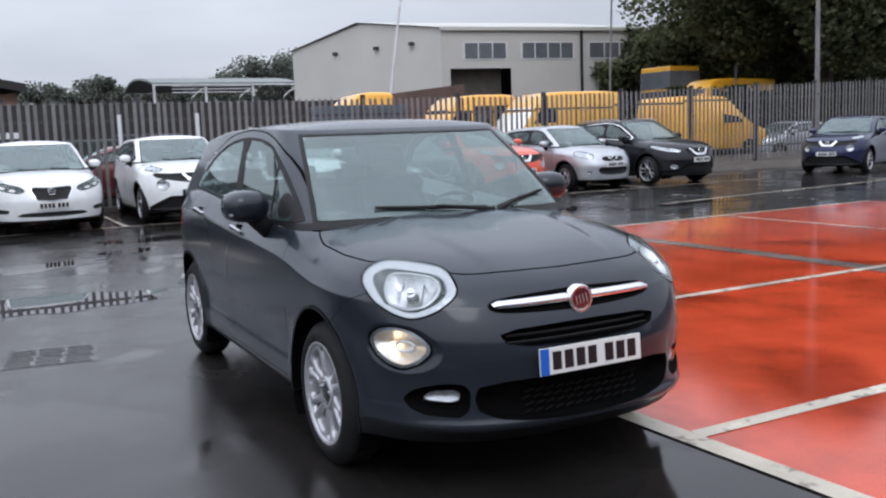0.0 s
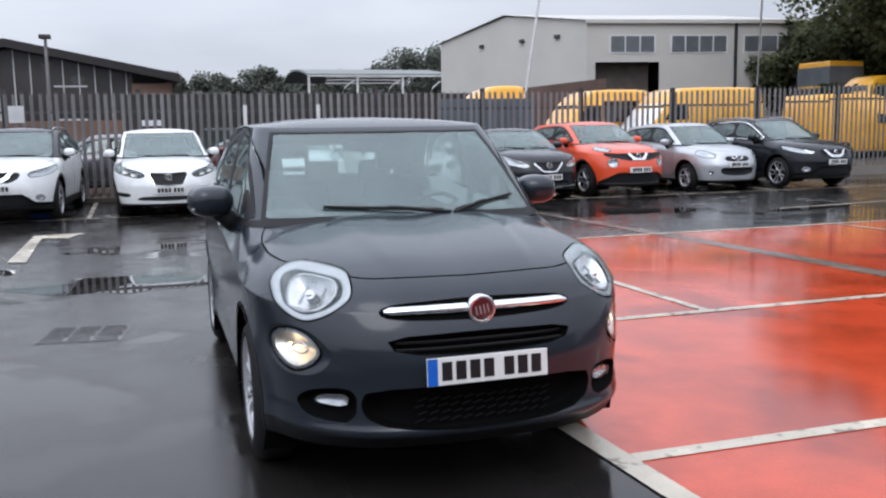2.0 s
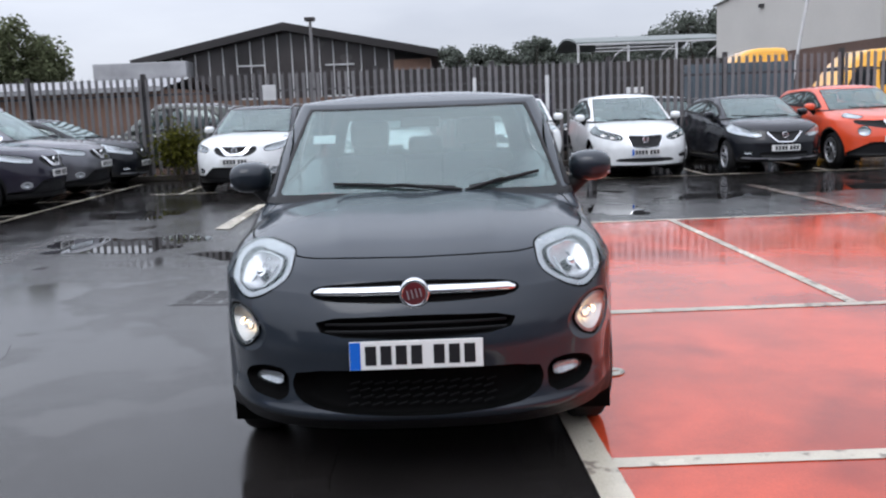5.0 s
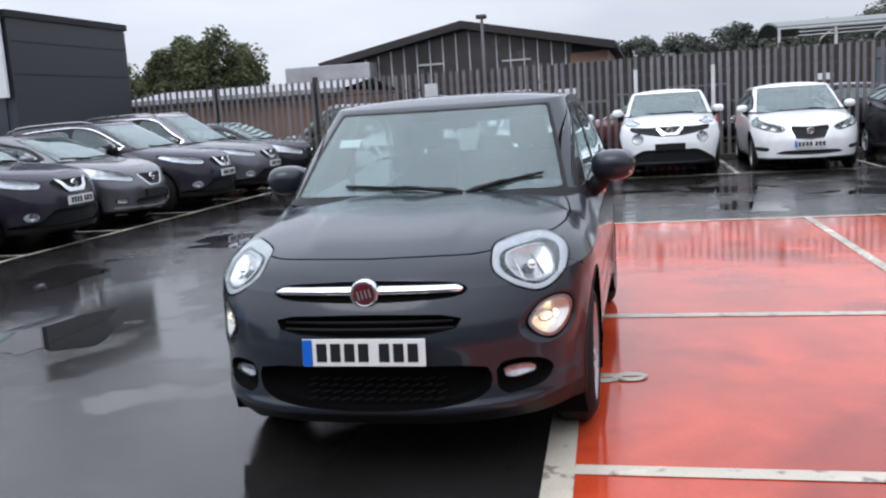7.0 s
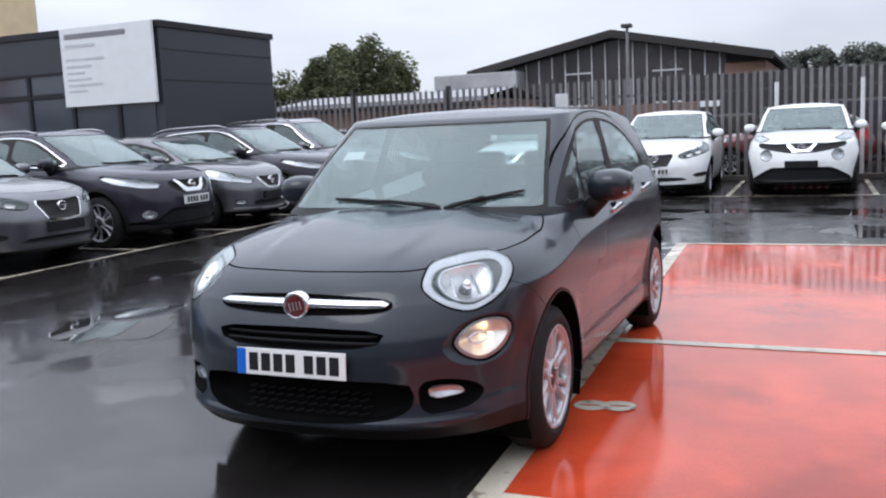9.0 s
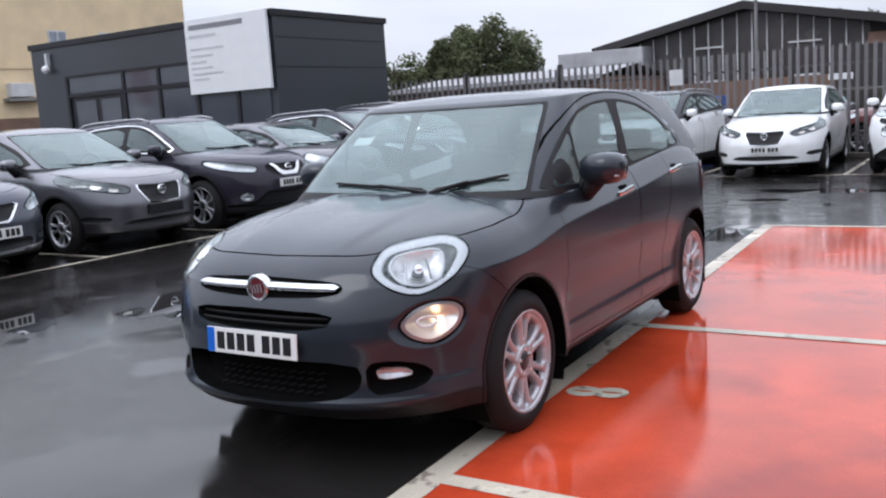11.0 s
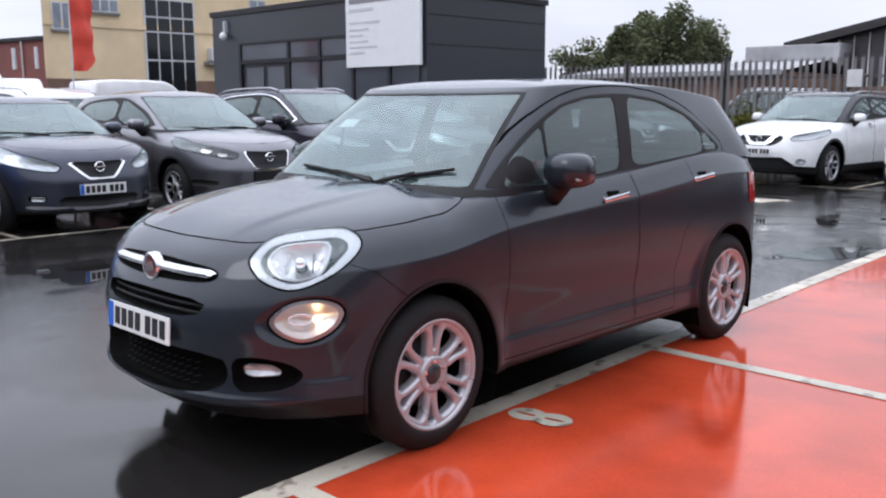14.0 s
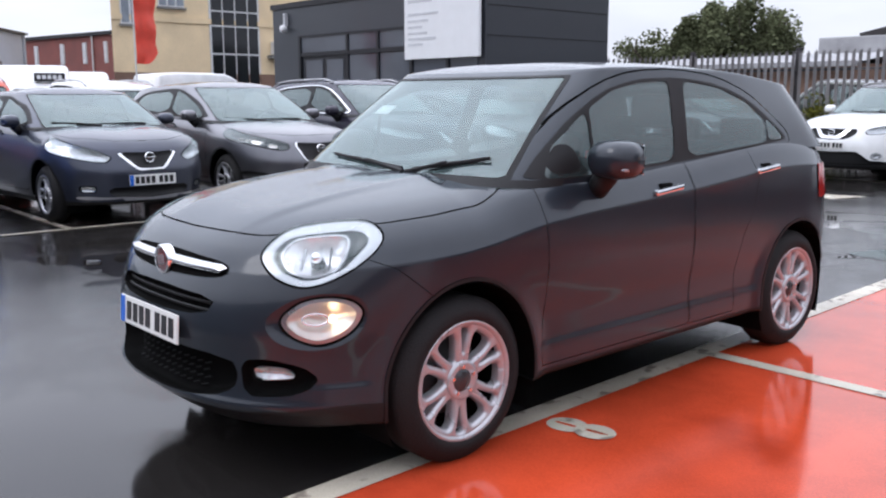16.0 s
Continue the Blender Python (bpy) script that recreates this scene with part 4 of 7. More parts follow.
def on_nose(poly):
    return lambda d: np.where((d[:, 6] < 1.25) & (d[:, 1] < 0.3), inside(d[:, 8], d[:, 2], poly), -1.0)


def proportions(fo, wb, ro, half, H, cowl_y, cowl_z, nose_z, top_y, belt0, belt1, wr=0.32, cols=(22, 26, 14), rows=(16, 11), gcols=(16, 30, 12), grows=(14, 7)):
    rear = wb + ro
    P = dict(front=-fo, rear=rear, wb=wb, half=half, wr=wr, cols=cols, rows=rows, gcols=gcols, grows=grows, nf=2.5, nr=2.8, Lf=fo + 0.04, Lr=ro, gbulge=0.012)
    P["yf"] = curve((0.15, -fo + 0.10), (0.25, -fo + 0.03), (0.4, -fo + 0.01), (0.55, -fo), (nose_z - 0.12, -fo + 0.035), (nose_z, -fo + 0.09), (nose_z + 0.2, -fo + 0.2))
    P["yr"] = curve((0.2, rear - 0.06), (0.5, rear), (0.75, rear - 0.03), (1.1, rear - 0.12))
    P["zb"] = curve((-fo, 0.22), (0.3, 0.20), (wb, 0.20), (rear, 0.28))
    P["zs"] = curve((-fo, nose_z), (-0.4, nose_z + 0.03), (0.2, nose_z + 0.06), (0.9, belt0 - 0.13), (wb, belt1 - 0.14), (rear, belt1 - 0.16))
    P["ztop"] = curve((cowl_y, cowl_z), (cowl_y + 0.5, belt0 + 0.03), (wb, belt1 + 0.02), (rear - 0.5, belt1))
    P["spine"] = (cowl_y, rear - 0.5)
    P["g"] = curve((0.18, 0.93), (0.3, 0.975), (0.45, 0.995), (0.6, 1.0), (0.75, 0.995), (0.9, 0.98), (1.15, 0.95))
    P["h_front"] = curve((0, 0), (0.055, 0.25), (0.127, 0.42), (0.27, 0.60), (0.545, 0.80), (1, 1))
    P["h_fender"] = curve((0, 0), (0.05, 0.32), (0.14, 0.6), (0.3, 0.82), (0.6, 0.97), (0.85, 1.0), (1, 1))
    P["h_belt"] = curve((0, 0), (0.03, 0.5), (0.06, 0.78), (0.12, 0.93), (0.3, 0.99), (0.6, 1.0), (1, 1))
    P["flare"], P["waist"] = 0.018, 0.014
    P["glass_base"] = (half - 0.05, cowl_y - 0.07, rear - 0.14, 3.4, 3.0, 0.5, 0.45)
    P["glass_top"] = (half - 0.225, top_y, rear - 0.42, 4.0, 3.0, 0.32, 0.4)
    P["belt"] = curve((cowl_y - 0.1, cowl_z - 0.035), (cowl_y + 0.2, belt0 - 0.02), (1.4, (belt0 + belt1) / 2 - 0.02), (wb, belt1 - 0.03), (rear - 0.14, belt1 - 0.05))
    P["rail"] = curve((top_y, H - 0.065), (top_y + 0.4, H - 0.06), (wb - 0.2, H - 0.08), (rear - 0.42, H - 0.16))
    P["roof"] = curve((top_y + 0.35, H - 0.005), (top_y + 0.7, H), (wb - 0.2, H - 0.03), (rear - 0.67, H - 0.085))
    P["arch_r"], P["arch_flat"], P["lip"], P["lip_mat"] = wr + 0.055, 0.95, 0.02, PLASTIC
    P["trim_z"], P["trim_mat"] = curve((-fo, 0.25), (0.5, 0.26), (wb, 0.26), (rear, 0.32)), PLASTIC
    P["screen"], P["rear_glass"] = (0.83, 0.06, 0.93), DARK_GLASS
    b0, b1, t = belt0, belt1, H - 0.105
    yb, ym = cowl_y + 0.27, (cowl_y + 0.27 + wb) / 2 - 0.05
    P["dlo"] = rounded([(yb - 0.1, b0 + 0.005), (yb + 0.30, b0 + 0.24), (top_y + 0.02, t - 0.05), (top_y + 0.3, t), (ym + 0.2, t + 0.005), (wb - 0.15, t - 0.04), (wb + 0.12, t - 0.14), (wb + 0.32, b1 + 0.06), (wb + 0.25, b1), (ym, (b0 + b1) / 2)], 1)
    P["panes"] = [rounded([(yb + 0.0, b0 + 0.03), (yb + 0.32, b0 + 0.21), (top_y + 0.04, t - 0.085), (top_y + 0.3, t - 0.03), (ym - 0.03, t - 0.03), (ym - 0.03, (b0 + b1) / 2 + 0.03)], 1),
                  rounded([(ym + 0.05, (b0 + b1) / 2 + 0.03), (ym + 0.05, t - 0.025), (wb - 0.2, t - 0.07), (wb - 0.02, t - 0.13), (wb + 0.02, b1 + 0.03)], 1),
                  rounded([(wb + 0.06, b1 + 0.03), (wb + 0.03, t - 0.16), (wb + 0.1, t - 0.18), (wb + 0.24, b1 + 0.06), (wb + 0.22, b1 + 0.03)], 1)]
    P["bonnet"] = np.array([(-0.01, -fo + 0.19), (0.3, -fo + 0.215), (half - 0.42, -fo + 0.30), (half - 0.22, -fo + 0.45), (half - 0.15, -0.15), (half - 0.135, 0.1), (half - 0.16, cowl_y - 0.03), (half - 0.2, cowl_y + 0.1), (-0.01, cowl_y + 0.1)])
    P["door_f"] = rounded([(0.44, 0.32), (0.46, 0.75), (0.42, 1.4), (ym + 0.01, 1.4), (ym + 0.01, 0.32)], 0)
    P["door_r"] = np.array([(ym + 0.02, 0.32), (ym + 0.02, 1.4), (wb - 0.02, 1.4), (wb - 0.08, 1.0), (wb - 0.28, 0.78), (wb - 0.42, 0.6), (wb - 0.46, 0.32)])
    P["handle"], P["handle_x"], P["handle_mat"] = [(ym - 0.16, b0 - 0.07), (wb - 0.28, b1 - 0.1)], half - 0.028, None
    P["tail"] = rounded([(half - 0.28, 0.75), (half - 0.28, 0.98), (half + 0.1, 1.02), (half + 0.1, 0.78)], 1)
    P["mirror"], P["mirror_size"] = (half + 0.06, cowl_y + 0.46, b0 + 0.075), (0.10, 0.09, 0.07)
    P["track"], P["rim_r"], P["spokes"], P["rim_mat"] = half - 0.115, wr - 0.105, FIVE_TWIN, ALLOY
    P["dash_y"], P["dash_z"] = cowl_y + 0.2, belt0 - 0.02
    z0 = cowl_z + 0.02
    P["wipers"] = [((0.45, cowl_y + 0.02, z0), (-0.12, cowl_y - 0.01, z0)), ((-0.1, cowl_y - 0.02, z0 - 0.01), (-0.6, cowl_y + 0.12, z0 + 0.02))]
    return P


# -- the grey crossover in the middle of the yard --
HEAD_RING = loop([(0.552, 0.89), (0.575, 0.965), (0.622, 1.035), (0.73, 1.072), (0.875, 1.080), (0.97, 1.052), (1.03, 0.985), (1.032, 0.935), (0.988, 0.882), (0.89, 0.813), (0.805, 0.776), (0.733, 0.770), (0.638, 0.80), (0.577, 0.846)], 4)
HEAD_BAND = loop([(0.592, 0.895), (0.612, 0.965), (0.667, 1.003), (0.79, 1.021), (0.91, 1.022), (0.968, 0.985), (0.978, 0.95), (0.945, 0.90), (0.875, 0.832), (0.795, 0.796), (0.725, 0.795), (0.652, 0.826), (0.612, 0.858)], 4)
HEAD_BOWL = loop([(0.622, 0.90), (0.634, 0.955), (0.672, 0.99), (0.778, 1.009), (0.87, 1.0), (0.898, 0.96), (0.892, 0.885), (0.855, 0.828), (0.785, 0.802), (0.715, 0.81), (0.655, 0.845)], 4)
SIDE_RING = loop([(0.700, 0.640), (0.722, 0.678), (0.773, 0.712), (0.854, 0.725), (0.942, 0.712), (0.994, 0.672), (0.978, 0.615), (0.921, 0.573), (0.845, 0.554), (0.776, 0.572), (0.726, 0.604)], 4)
SIDE_BOWL = loop([(0.718, 0.640), (0.738, 0.672), (0.783, 0.701), (0.854, 0.713), (0.933, 0.700), (0.974, 0.667), (0.960, 0.620), (0.910, 0.585), (0.845, 0.567), (0.785, 0.583), (0.741, 0.610)], 4)
SIDE_DISH = loop([(0.646, 0.638), (0.690, 0.692), (0.762, 0.730), (0.862, 0.742), (0.962, 0.728), (1.014, 0.675), (0.998, 0.602), (0.935, 0.554), (0.845, 0.536), (0.752, 0.543), (0.675, 0.580)], 4)


def hero_face(car, lo, P, body):
    def field(poly):
        return lambda d: np.where((d[:, 6] < 1.3) & (d[:, 1] < 0.2), inside(np.abs(d[:, 8]), d[:, 9], poly), -1.0)

    def sides(faces):
        return [[f for f in faces if sgn * lo.d[f[0], 0] > 0] for sgn in (-1, 1)]

    def axis_of(faces):
        m = np.mean([lo.d[i] for f in faces for i in f], axis=0)
        ax = Vector(m[3:6]).normalized()
        return Vector(m[:3]), ax, ax.cross(Vector((0, 0, 1))).normalized()
    # headlamp: satin ring, smoked band, bright reflector bowl
    outer, mid, core = field(HEAD_RING), field(HEAD_BAND), field(HEAD_BOWL)
    c_f = lo.take(lambda d: core(d) - 0.010)
    p_f = lo.take(core)
    g_f = lo.take(mid)
    e_f = lo.take(outer)
    link_sides(lo, "lamp_gap", lo.take(lambda d: outer(d) + 0.009), GAP, car, -0.002)
    for c, p, g, e, sgn in zip(sides(c_f), sides(p_f), sides(g_f), sides(e_f), (-1, 1)):
        lens = lo.link("headlamp", c + p + g + e, LENS, car, 0.004, "clear headlamp with pale satin ring")
        lo.link("bezel", e, BEZEL, lens, lambda d: -0.004 - 0.010 * np.clip(1 - mid(d) / -0.02, 0, 1))
        lo.link("lamp_band", g, LAMP_DARK, lens, lambda d: -0.018 - 0.030 * np.clip(mid(d) / 0.03, 0, 1))
        lo.link("reflector_ring", p, BEZEL, lens, -0.016)
        lo.link("reflector", c, REFLECTOR, lens, lambda d: -0.018 - 0.065 * np.clip((core(d) - 0.010) / 0.07, 0, 1) ** 0.7)
        at, ax, sd = axis_of(c)
        up_ = sd.cross(ax) if sd.cross(ax).z > 0 else ax.cross(sd)
        foot = at - ax * 0.05
        bm = bmesh.new()
        bmesh.ops.create_uvsphere(bm, u_segments=16, v_segments=10, radius=0.021, matrix=Matrix.Translation(foot + ax * 0.022))
        part("bulb_shield", bm, CHROME, lens, smooth=True)
        part("bulb_holder", rod_bm(foot - ax * 0.02, foot + ax * 0.016, 0.028, 0.021, 14), LAMP_DARK, lens)
        part("reflector_rib", rod_bm(foot + sd * 0.055 - up_ * 0.06, foot + sd * 0.05 + up_ * 0.055, 0.006, 0.004, 6), BEZEL, lens)
        part("reflector_rib", rod_bm(foot - sd * 0.05 - up_ * 0.055, foot - sd * 0.045 + up_ * 0.06, 0.006, 0.004, 6), LAMP_MID, lens)
    # lower lamp, sunk in a shallow dish of the bumper
    ring, bowl, dish = field(SIDE_RING), field(SIDE_BOWL), field(SIDE_DISH)
    c_f = lo.take(bowl)
    e_f = lo.take(ring)
    link_sides(lo, "lamp_gap", lo.take(lambda d: ring(d) + 0.009), GAP, car, -0.009)
    link_sides(lo, "lamp_dish", lo.take(dish), body, car, lambda d: -0.014 * np.clip(dish(d) / 0.03, 0, 1))
    for c, e, sgn in zip(sides(c_f), sides(e_f), (-1, 1)):
        lens = lo.link("side_lamp", c + e, LENS, car, -0.004, "clear lower lamp, lit warm white")
        lo.link("bezel", e, BEZEL, lens, -0.012)
        lo.link("reflector", c, LAMP_SATIN, lens, lambda d: -0.014 - 0.055 * np.clip(bowl(d) / 0.055, 0, 1) ** 0.8)
        at, ax, sd = axis_of(c)
        up_ = sd.cross(ax) if sd.cross(ax).z > 0 else ax.cross(sd)
        out = sd if sd.x * sgn > 0 else -sd
        pod = at - ax * 0.030 - out * 0.022
        pts = [pod + out * 0.047 * math.cos(t) + up_ * 0.021 * math.sin(t) for t in np.linspace(0, 2 * math.pi, 25)]
        part("lamp_pod", tube_bm(pts, 0.006), CHROME, lens, smooth=True)
        bm = bmesh.new()
        bmesh.ops.create_uvsphere(bm, u_segments=16, v_segments=10, radius=0.015, matrix=Matrix.Translation(at - ax * 0.034 + out * 0.040))
        part("bulb", bm, WARM, lens, smooth=True)
    # fog lamps in their dark recesses
    fog = on_nose(nose(P, [(0.572, 0.477), (0.675, 0.474), (0.700, 0.452), (0.705, 0.434), (0.582, 0.423)], 1))
    got = lo.take(fog)
    bay = on_nose(nose(P, [(0.535, 0.500), (0.63, 0.512), (0.725, 0.484), (0.760, 0.437), (0.735, 0.398), (0.685, 0.375), (0.54, 0.366)], 1))
    bay_f = lo.take(bay)
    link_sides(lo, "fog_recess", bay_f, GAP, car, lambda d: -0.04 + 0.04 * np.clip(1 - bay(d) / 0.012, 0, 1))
    for sgn in (-1, 1):
        g = [f for f in got if sgn * lo.d[f[0], 0] > 0]
        lens = lo.link("fog_lamp", g, LENS, car, -0.008, "small clear fog lamp")
        lo.link("reflector", g, LAMP_CLEAR, lens, lambda d: -0.022 - 0.02 * np.clip(fog(d) / 0.03, 0, 1))
    # chrome bar in its dark slot
    lo.link("bar_slot", lo.take(on_nose(nose(P, [(-0.425, 0.832), (-0.415, 0.777), (-0.1, 0.764), (0.1, 0.764), (0.415, 0.777), (0.425, 0.832), (0.1, 0.846), (-0.1, 0.846)], 2))), GAP, car, -0.006)
    bm = bmesh.new()
    xs, rings = np.linspace(-0.4, 0.4, 33), []
    for x in xs:
        hh = 0.0205 * (1 - 0.15 * (abs(x) / 0.4) ** 2) * (1 if abs(x) < 0.39 else 0.35)
        p = front_point(P, x, 0.808)
        rings.append([bm.verts.new(p + Vector((0, dy, dz * hh))) for dy, dz in ((0.006, -1), (-0.016, -0.75), (-0.024, 0), (-0.016, 0.75), (0.006, 1))])
    for a, b in zip(rings, rings[1:]):
        for i in range(4):
            bm.faces.new((a[i], b[i], b[i + 1], a[i + 1]))
    bmesh.ops.recalc_face_normals(bm, faces=bm.faces)
    part("chrome_bar", bm, CHROME, car, "bright chrome nose bar", smooth=True)
    badge = new("badge")
    badge.parent = car
    badge.matrix_local = Matrix.Translation(front_point(P, 0, 0.803) + Vector((0, -0.014, 0))) @ pose(0, 0, 0, -12, 0, 90) @ pose(0, 0, 0, 0, 180, 0)
    lathe("badge_ring", [(-0.02, 0.060), (0.012, 0.060), (0.018, 0.055), (0.014, 0.046)], 32, CHROME, badge)
    lathe("badge_face", [(0.013, 0.047), (0.016, 0.03), (0.017, 0.0)], 24, BADGE_RED, badge)
    for k in range(4):
        c = (k - 1.5) * 0.017
        box("badge_bar", 0.016, 0.019, c - 0.003, c + 0.003, -0.018, 0.018, ALLOY, badge)
    # upper slot and lower grille, each a dark recess with slats
    slot = on_nose(nose(P, [(-0.41, 0.712), (-0.37, 0.645), (0.0, 0.628), (0.37, 0.645), (0.41, 0.712), (0.0, 0.722)], 1))
    # depth of both openings is deepened by the painted near-black shade
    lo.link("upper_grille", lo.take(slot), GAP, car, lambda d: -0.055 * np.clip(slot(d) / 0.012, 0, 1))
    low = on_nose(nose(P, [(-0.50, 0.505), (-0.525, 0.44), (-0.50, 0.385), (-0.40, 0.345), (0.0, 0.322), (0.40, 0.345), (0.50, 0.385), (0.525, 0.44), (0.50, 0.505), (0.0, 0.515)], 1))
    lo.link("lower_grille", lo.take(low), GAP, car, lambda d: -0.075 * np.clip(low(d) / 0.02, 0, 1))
    bm = bmesh.new()
    for z in (0.657, 0.685):
        pts = [front_point(P, x, z) + Vector((0, 0.026, 0)) for x in np.linspace(-0.36, 0.36, 13)]
        for p, q in zip(pts, pts[1:]):
            rod_bm(p, q, 0.006, n=5, bm=bm)
    part("upper_slats", bm, RUBBER, car)
    bm = bmesh.new()
    for k, z in enumerate((0.352, 0.380, 0.408, 0.436)):
        for i in range(12):
            x = -0.285 + i * 0.05 + (0.012 if k % 2 else 0)
            p, q = front_point(P, x, z), front_point(P, x + 0.038, z + 0.010)
            rod_bm(p + Vector((0, 0.056, 0)), q + Vector((0, 0.056, 0)), 0.0045, n=5, bm=bm)
    part("grille_mesh", bm, GRILLE, car)
    number_plate(car, Matrix.Translation(front_point(P, 0, 0.577) + Vector((0.0, -0.016, 0))) @ pose(0, 0, 0, -4))
    box("plate_mount", -0.2, 0.2, P["front"] - 0.008, P["front"] + 0.05, 0.535, 0.62, PLASTIC, car)


HERO = proportions(0.875, 2.57, 0.80, 0.895, 1.615, 0.29, 1.10, 0.80, 1.13, 1.08, 1.17, wr=0.335, cols=(84, 90, 24), rows=(64, 30), gcols=(40, 70, 20), grows=(34, 16))
HERO.update(Lf=0.92, nf=2.75, face=hero_face, spokes=CUT_FACE, rim_r=0.232, rim_mat=HERO_ALLOY, track=0.772, handle_mat=CHROME, handle=[(1.30, 0.997), (2.205, 1.047)], handle_x=0.862)
HERO["yf"] = curve((0.15, -0.74), (0.24, -0.80), (0.285, -0.85), (0.31, -0.882), (0.332, -0.892), (0.355, -0.880), (0.41, -0.868), (0.5, -0.872), (0.58, -0.878), (0.65, -0.865), (0.72, -0.842), (0.8, -0.802), (0.9, -0.74))
HERO["zs"] = curve((-0.88, 0.80), (-0.5, 0.83), (0.0, 0.85), (0.5, 0.92), (1.5, 0.985), (2.5, 1.05), (3.37, 1.0))
HERO["ztop"] = curve((0.3, 1.10), (0.7, 1.095), (1.5, 1.14), (2.4, 1.21), (2.87, 1.18))
HERO["spine"] = (0.3, 2.85)
HERO["glass_base"] = (0.815, 0.21, 3.22, 3.8, 3.0, 0.45, 0.45)
HERO["glass_top"] = (0.675, 0.87, 2.95, 4.0, 3.0, 0.25, 0.4)
HERO["screen_share"], HERO["seam"], HERO["bonnet_seam"], HERO["bulge"] = (0.90, 0.875), 0.002, 0.0042, 0.008
HERO["belt"] = curve((0.2, 1.065), (0.45, 1.055), (1.5, 1.09), (2.4, 1.15), (3.2, 1.12))
HERO["rail"] = curve((0.87, 1.548), (1.1, 1.565), (1.5, 1.572), (2.0, 1.564), (2.5, 1.52), (2.95, 1.46))
HERO["roof"] = curve((1.2, 1.602), (1.48, 1.612), (1.8, 1.615), (2.4, 1.575), (2.7, 1.53))
HERO["dlo"] = rounded([(0.38, 1.07), (0.52, 1.19), (0.74, 1.345), (0.98, 1.455), (1.25, 1.512), (1.6, 1.526), (1.95, 1.495), (2.22, 1.41), (2.42, 1.28), (2.53, 1.195), (2.42, 1.185), (1.5, 1.115)], 1)
HERO["panes"] = [rounded([(0.53, 1.115), (0.61, 1.225), (0.70, 1.215), (0.755, 1.115)], 1),
                 rounded([(0.52, 1.10), (0.60, 1.215), (0.825, 1.352), (0.825, 1.10)], 1, 0.06),
                 rounded([(0.865, 1.105), (0.865, 1.372), (1.05, 1.445), (1.27, 1.485), (1.50, 1.496), (1.43, 1.137)], 2, 0.07),
                 rounded([(1.565, 1.145), (1.64, 1.498), (1.95, 1.465), (2.19, 1.385), (2.32, 1.285), (2.30, 1.195)], 2, 0.08),
                 rounded([(2.335, 1.205), (2.345, 1.30), (2.40, 1.265), (2.475, 1.205)], 2, 0.08)]
HERO["bonnet"] = np.array([(-0.01, -0.672), (0.2, -0.665), (0.4, -0.635), (0.52, -0.57), (0.62, -0.45), (0.735, -0.25), (0.765, -0.05), (0.765, 0.12), (0.745, 0.26), (0.70, 0.36), (-0.01, 0.36)])
bs = np.linspace(0, 1, len(HERO["bonnet"]) - 1)
bx, by = [curve(*zip(bs, [abs(v) if k == 0 and i == 0 else v for i, v in enumerate(HERO["bonnet"][:-1, k])])) for k in (0, 1)]
HERO["bonnet"] = np.array([(-0.01, -0.672)] + [(float(bx(s)), float(by(s))) for s in np.linspace(0, 1, 61)] + [(-0.01, 0.36)])
HERO["door_f"] = np.array([(0.43, 0.31), (0.455, 0.75), (0.42, 1.4), (1.50, 1.4), (1.515, 0.75), (1.515, 0.31)])
HERO["door_r"] = np.array([(1.525, 0.31), (1.525, 0.75), (1.51, 1.4), (2.02, 1.4), (2.115, 1.0), (2.06, 0.83), (1.98, 0.72), (1.93, 0.55), (1.93, 0.31)])
HERO["bumper"] = np.array([(-1.1, 0.1), (-1.1, 1.2), (-0.47, 1.2), (-0.44, 0.87), (-0.32, 0.82), (-0.17, 0.70), (-0.17, 0.1)])
HERO["g"] = curve((0.18, 0.94), (0.245, 0.962), (0.30, 0.972), (0.375, 0.9775), (0.400, 0.9765), (0.418, 0.9705), (0.5, 0.9715), (0.6, 0.983), (0.7, 0.9905), (0.78, 0.9915), (0.88, 0.9890), (1.0, 0.982), (1.15, 0.964))
HERO["h_belt"] = curve((0, 0), (0.02, 0.22), (0.05, 0.55), (0.085, 0.84), (0.13, 0.95), (0.3, 0.99), (0.6, 1.0), (1, 1))
HERO["waist"], HERO["flare"], HERO["arch_flush"] = 0.006, 0.0, (0.888, 0.475, 0.085)
HERO["tail"] = rounded([(0.62, 0.84), (0.62, 1.02), (1.1, 1.07), (1.1, 0.86)], 1)
HERO["mirror"], HERO["mirror_size"], HERO["repeater"] = (0.955, 0.80, 1.166), (0.118, 0.115, 0.085), BEZEL
HERO["arch_r"], HERO["arch_flat"], HERO["lip"] = 0.372, 0.93, 0.014
HERO["rear_glass"], HERO["frit"], HERO["pane_grow"] = GLASS, 0.008, 0.010
HERO["zb"] = curve((-0.88, 0.245), (-0.35, 0.25), (0.3, 0.265), (2.57, 0.275), (3.37, 0.30))
HERO["trim_z"] = curve((-0.88, 0.300), (-0.72, 0.318), (-0.5, 0.335), (0.3, 0.30), (0.6, 0.29), (2.57, 0.30), (3.37, 0.33))
HERO["wipers"] = [((0.22, 0.235, 1.115), (-0.43, 0.305, 1.150)), ((0.24, 0.235, 1.112), (0.62, 0.37, 1.176))]


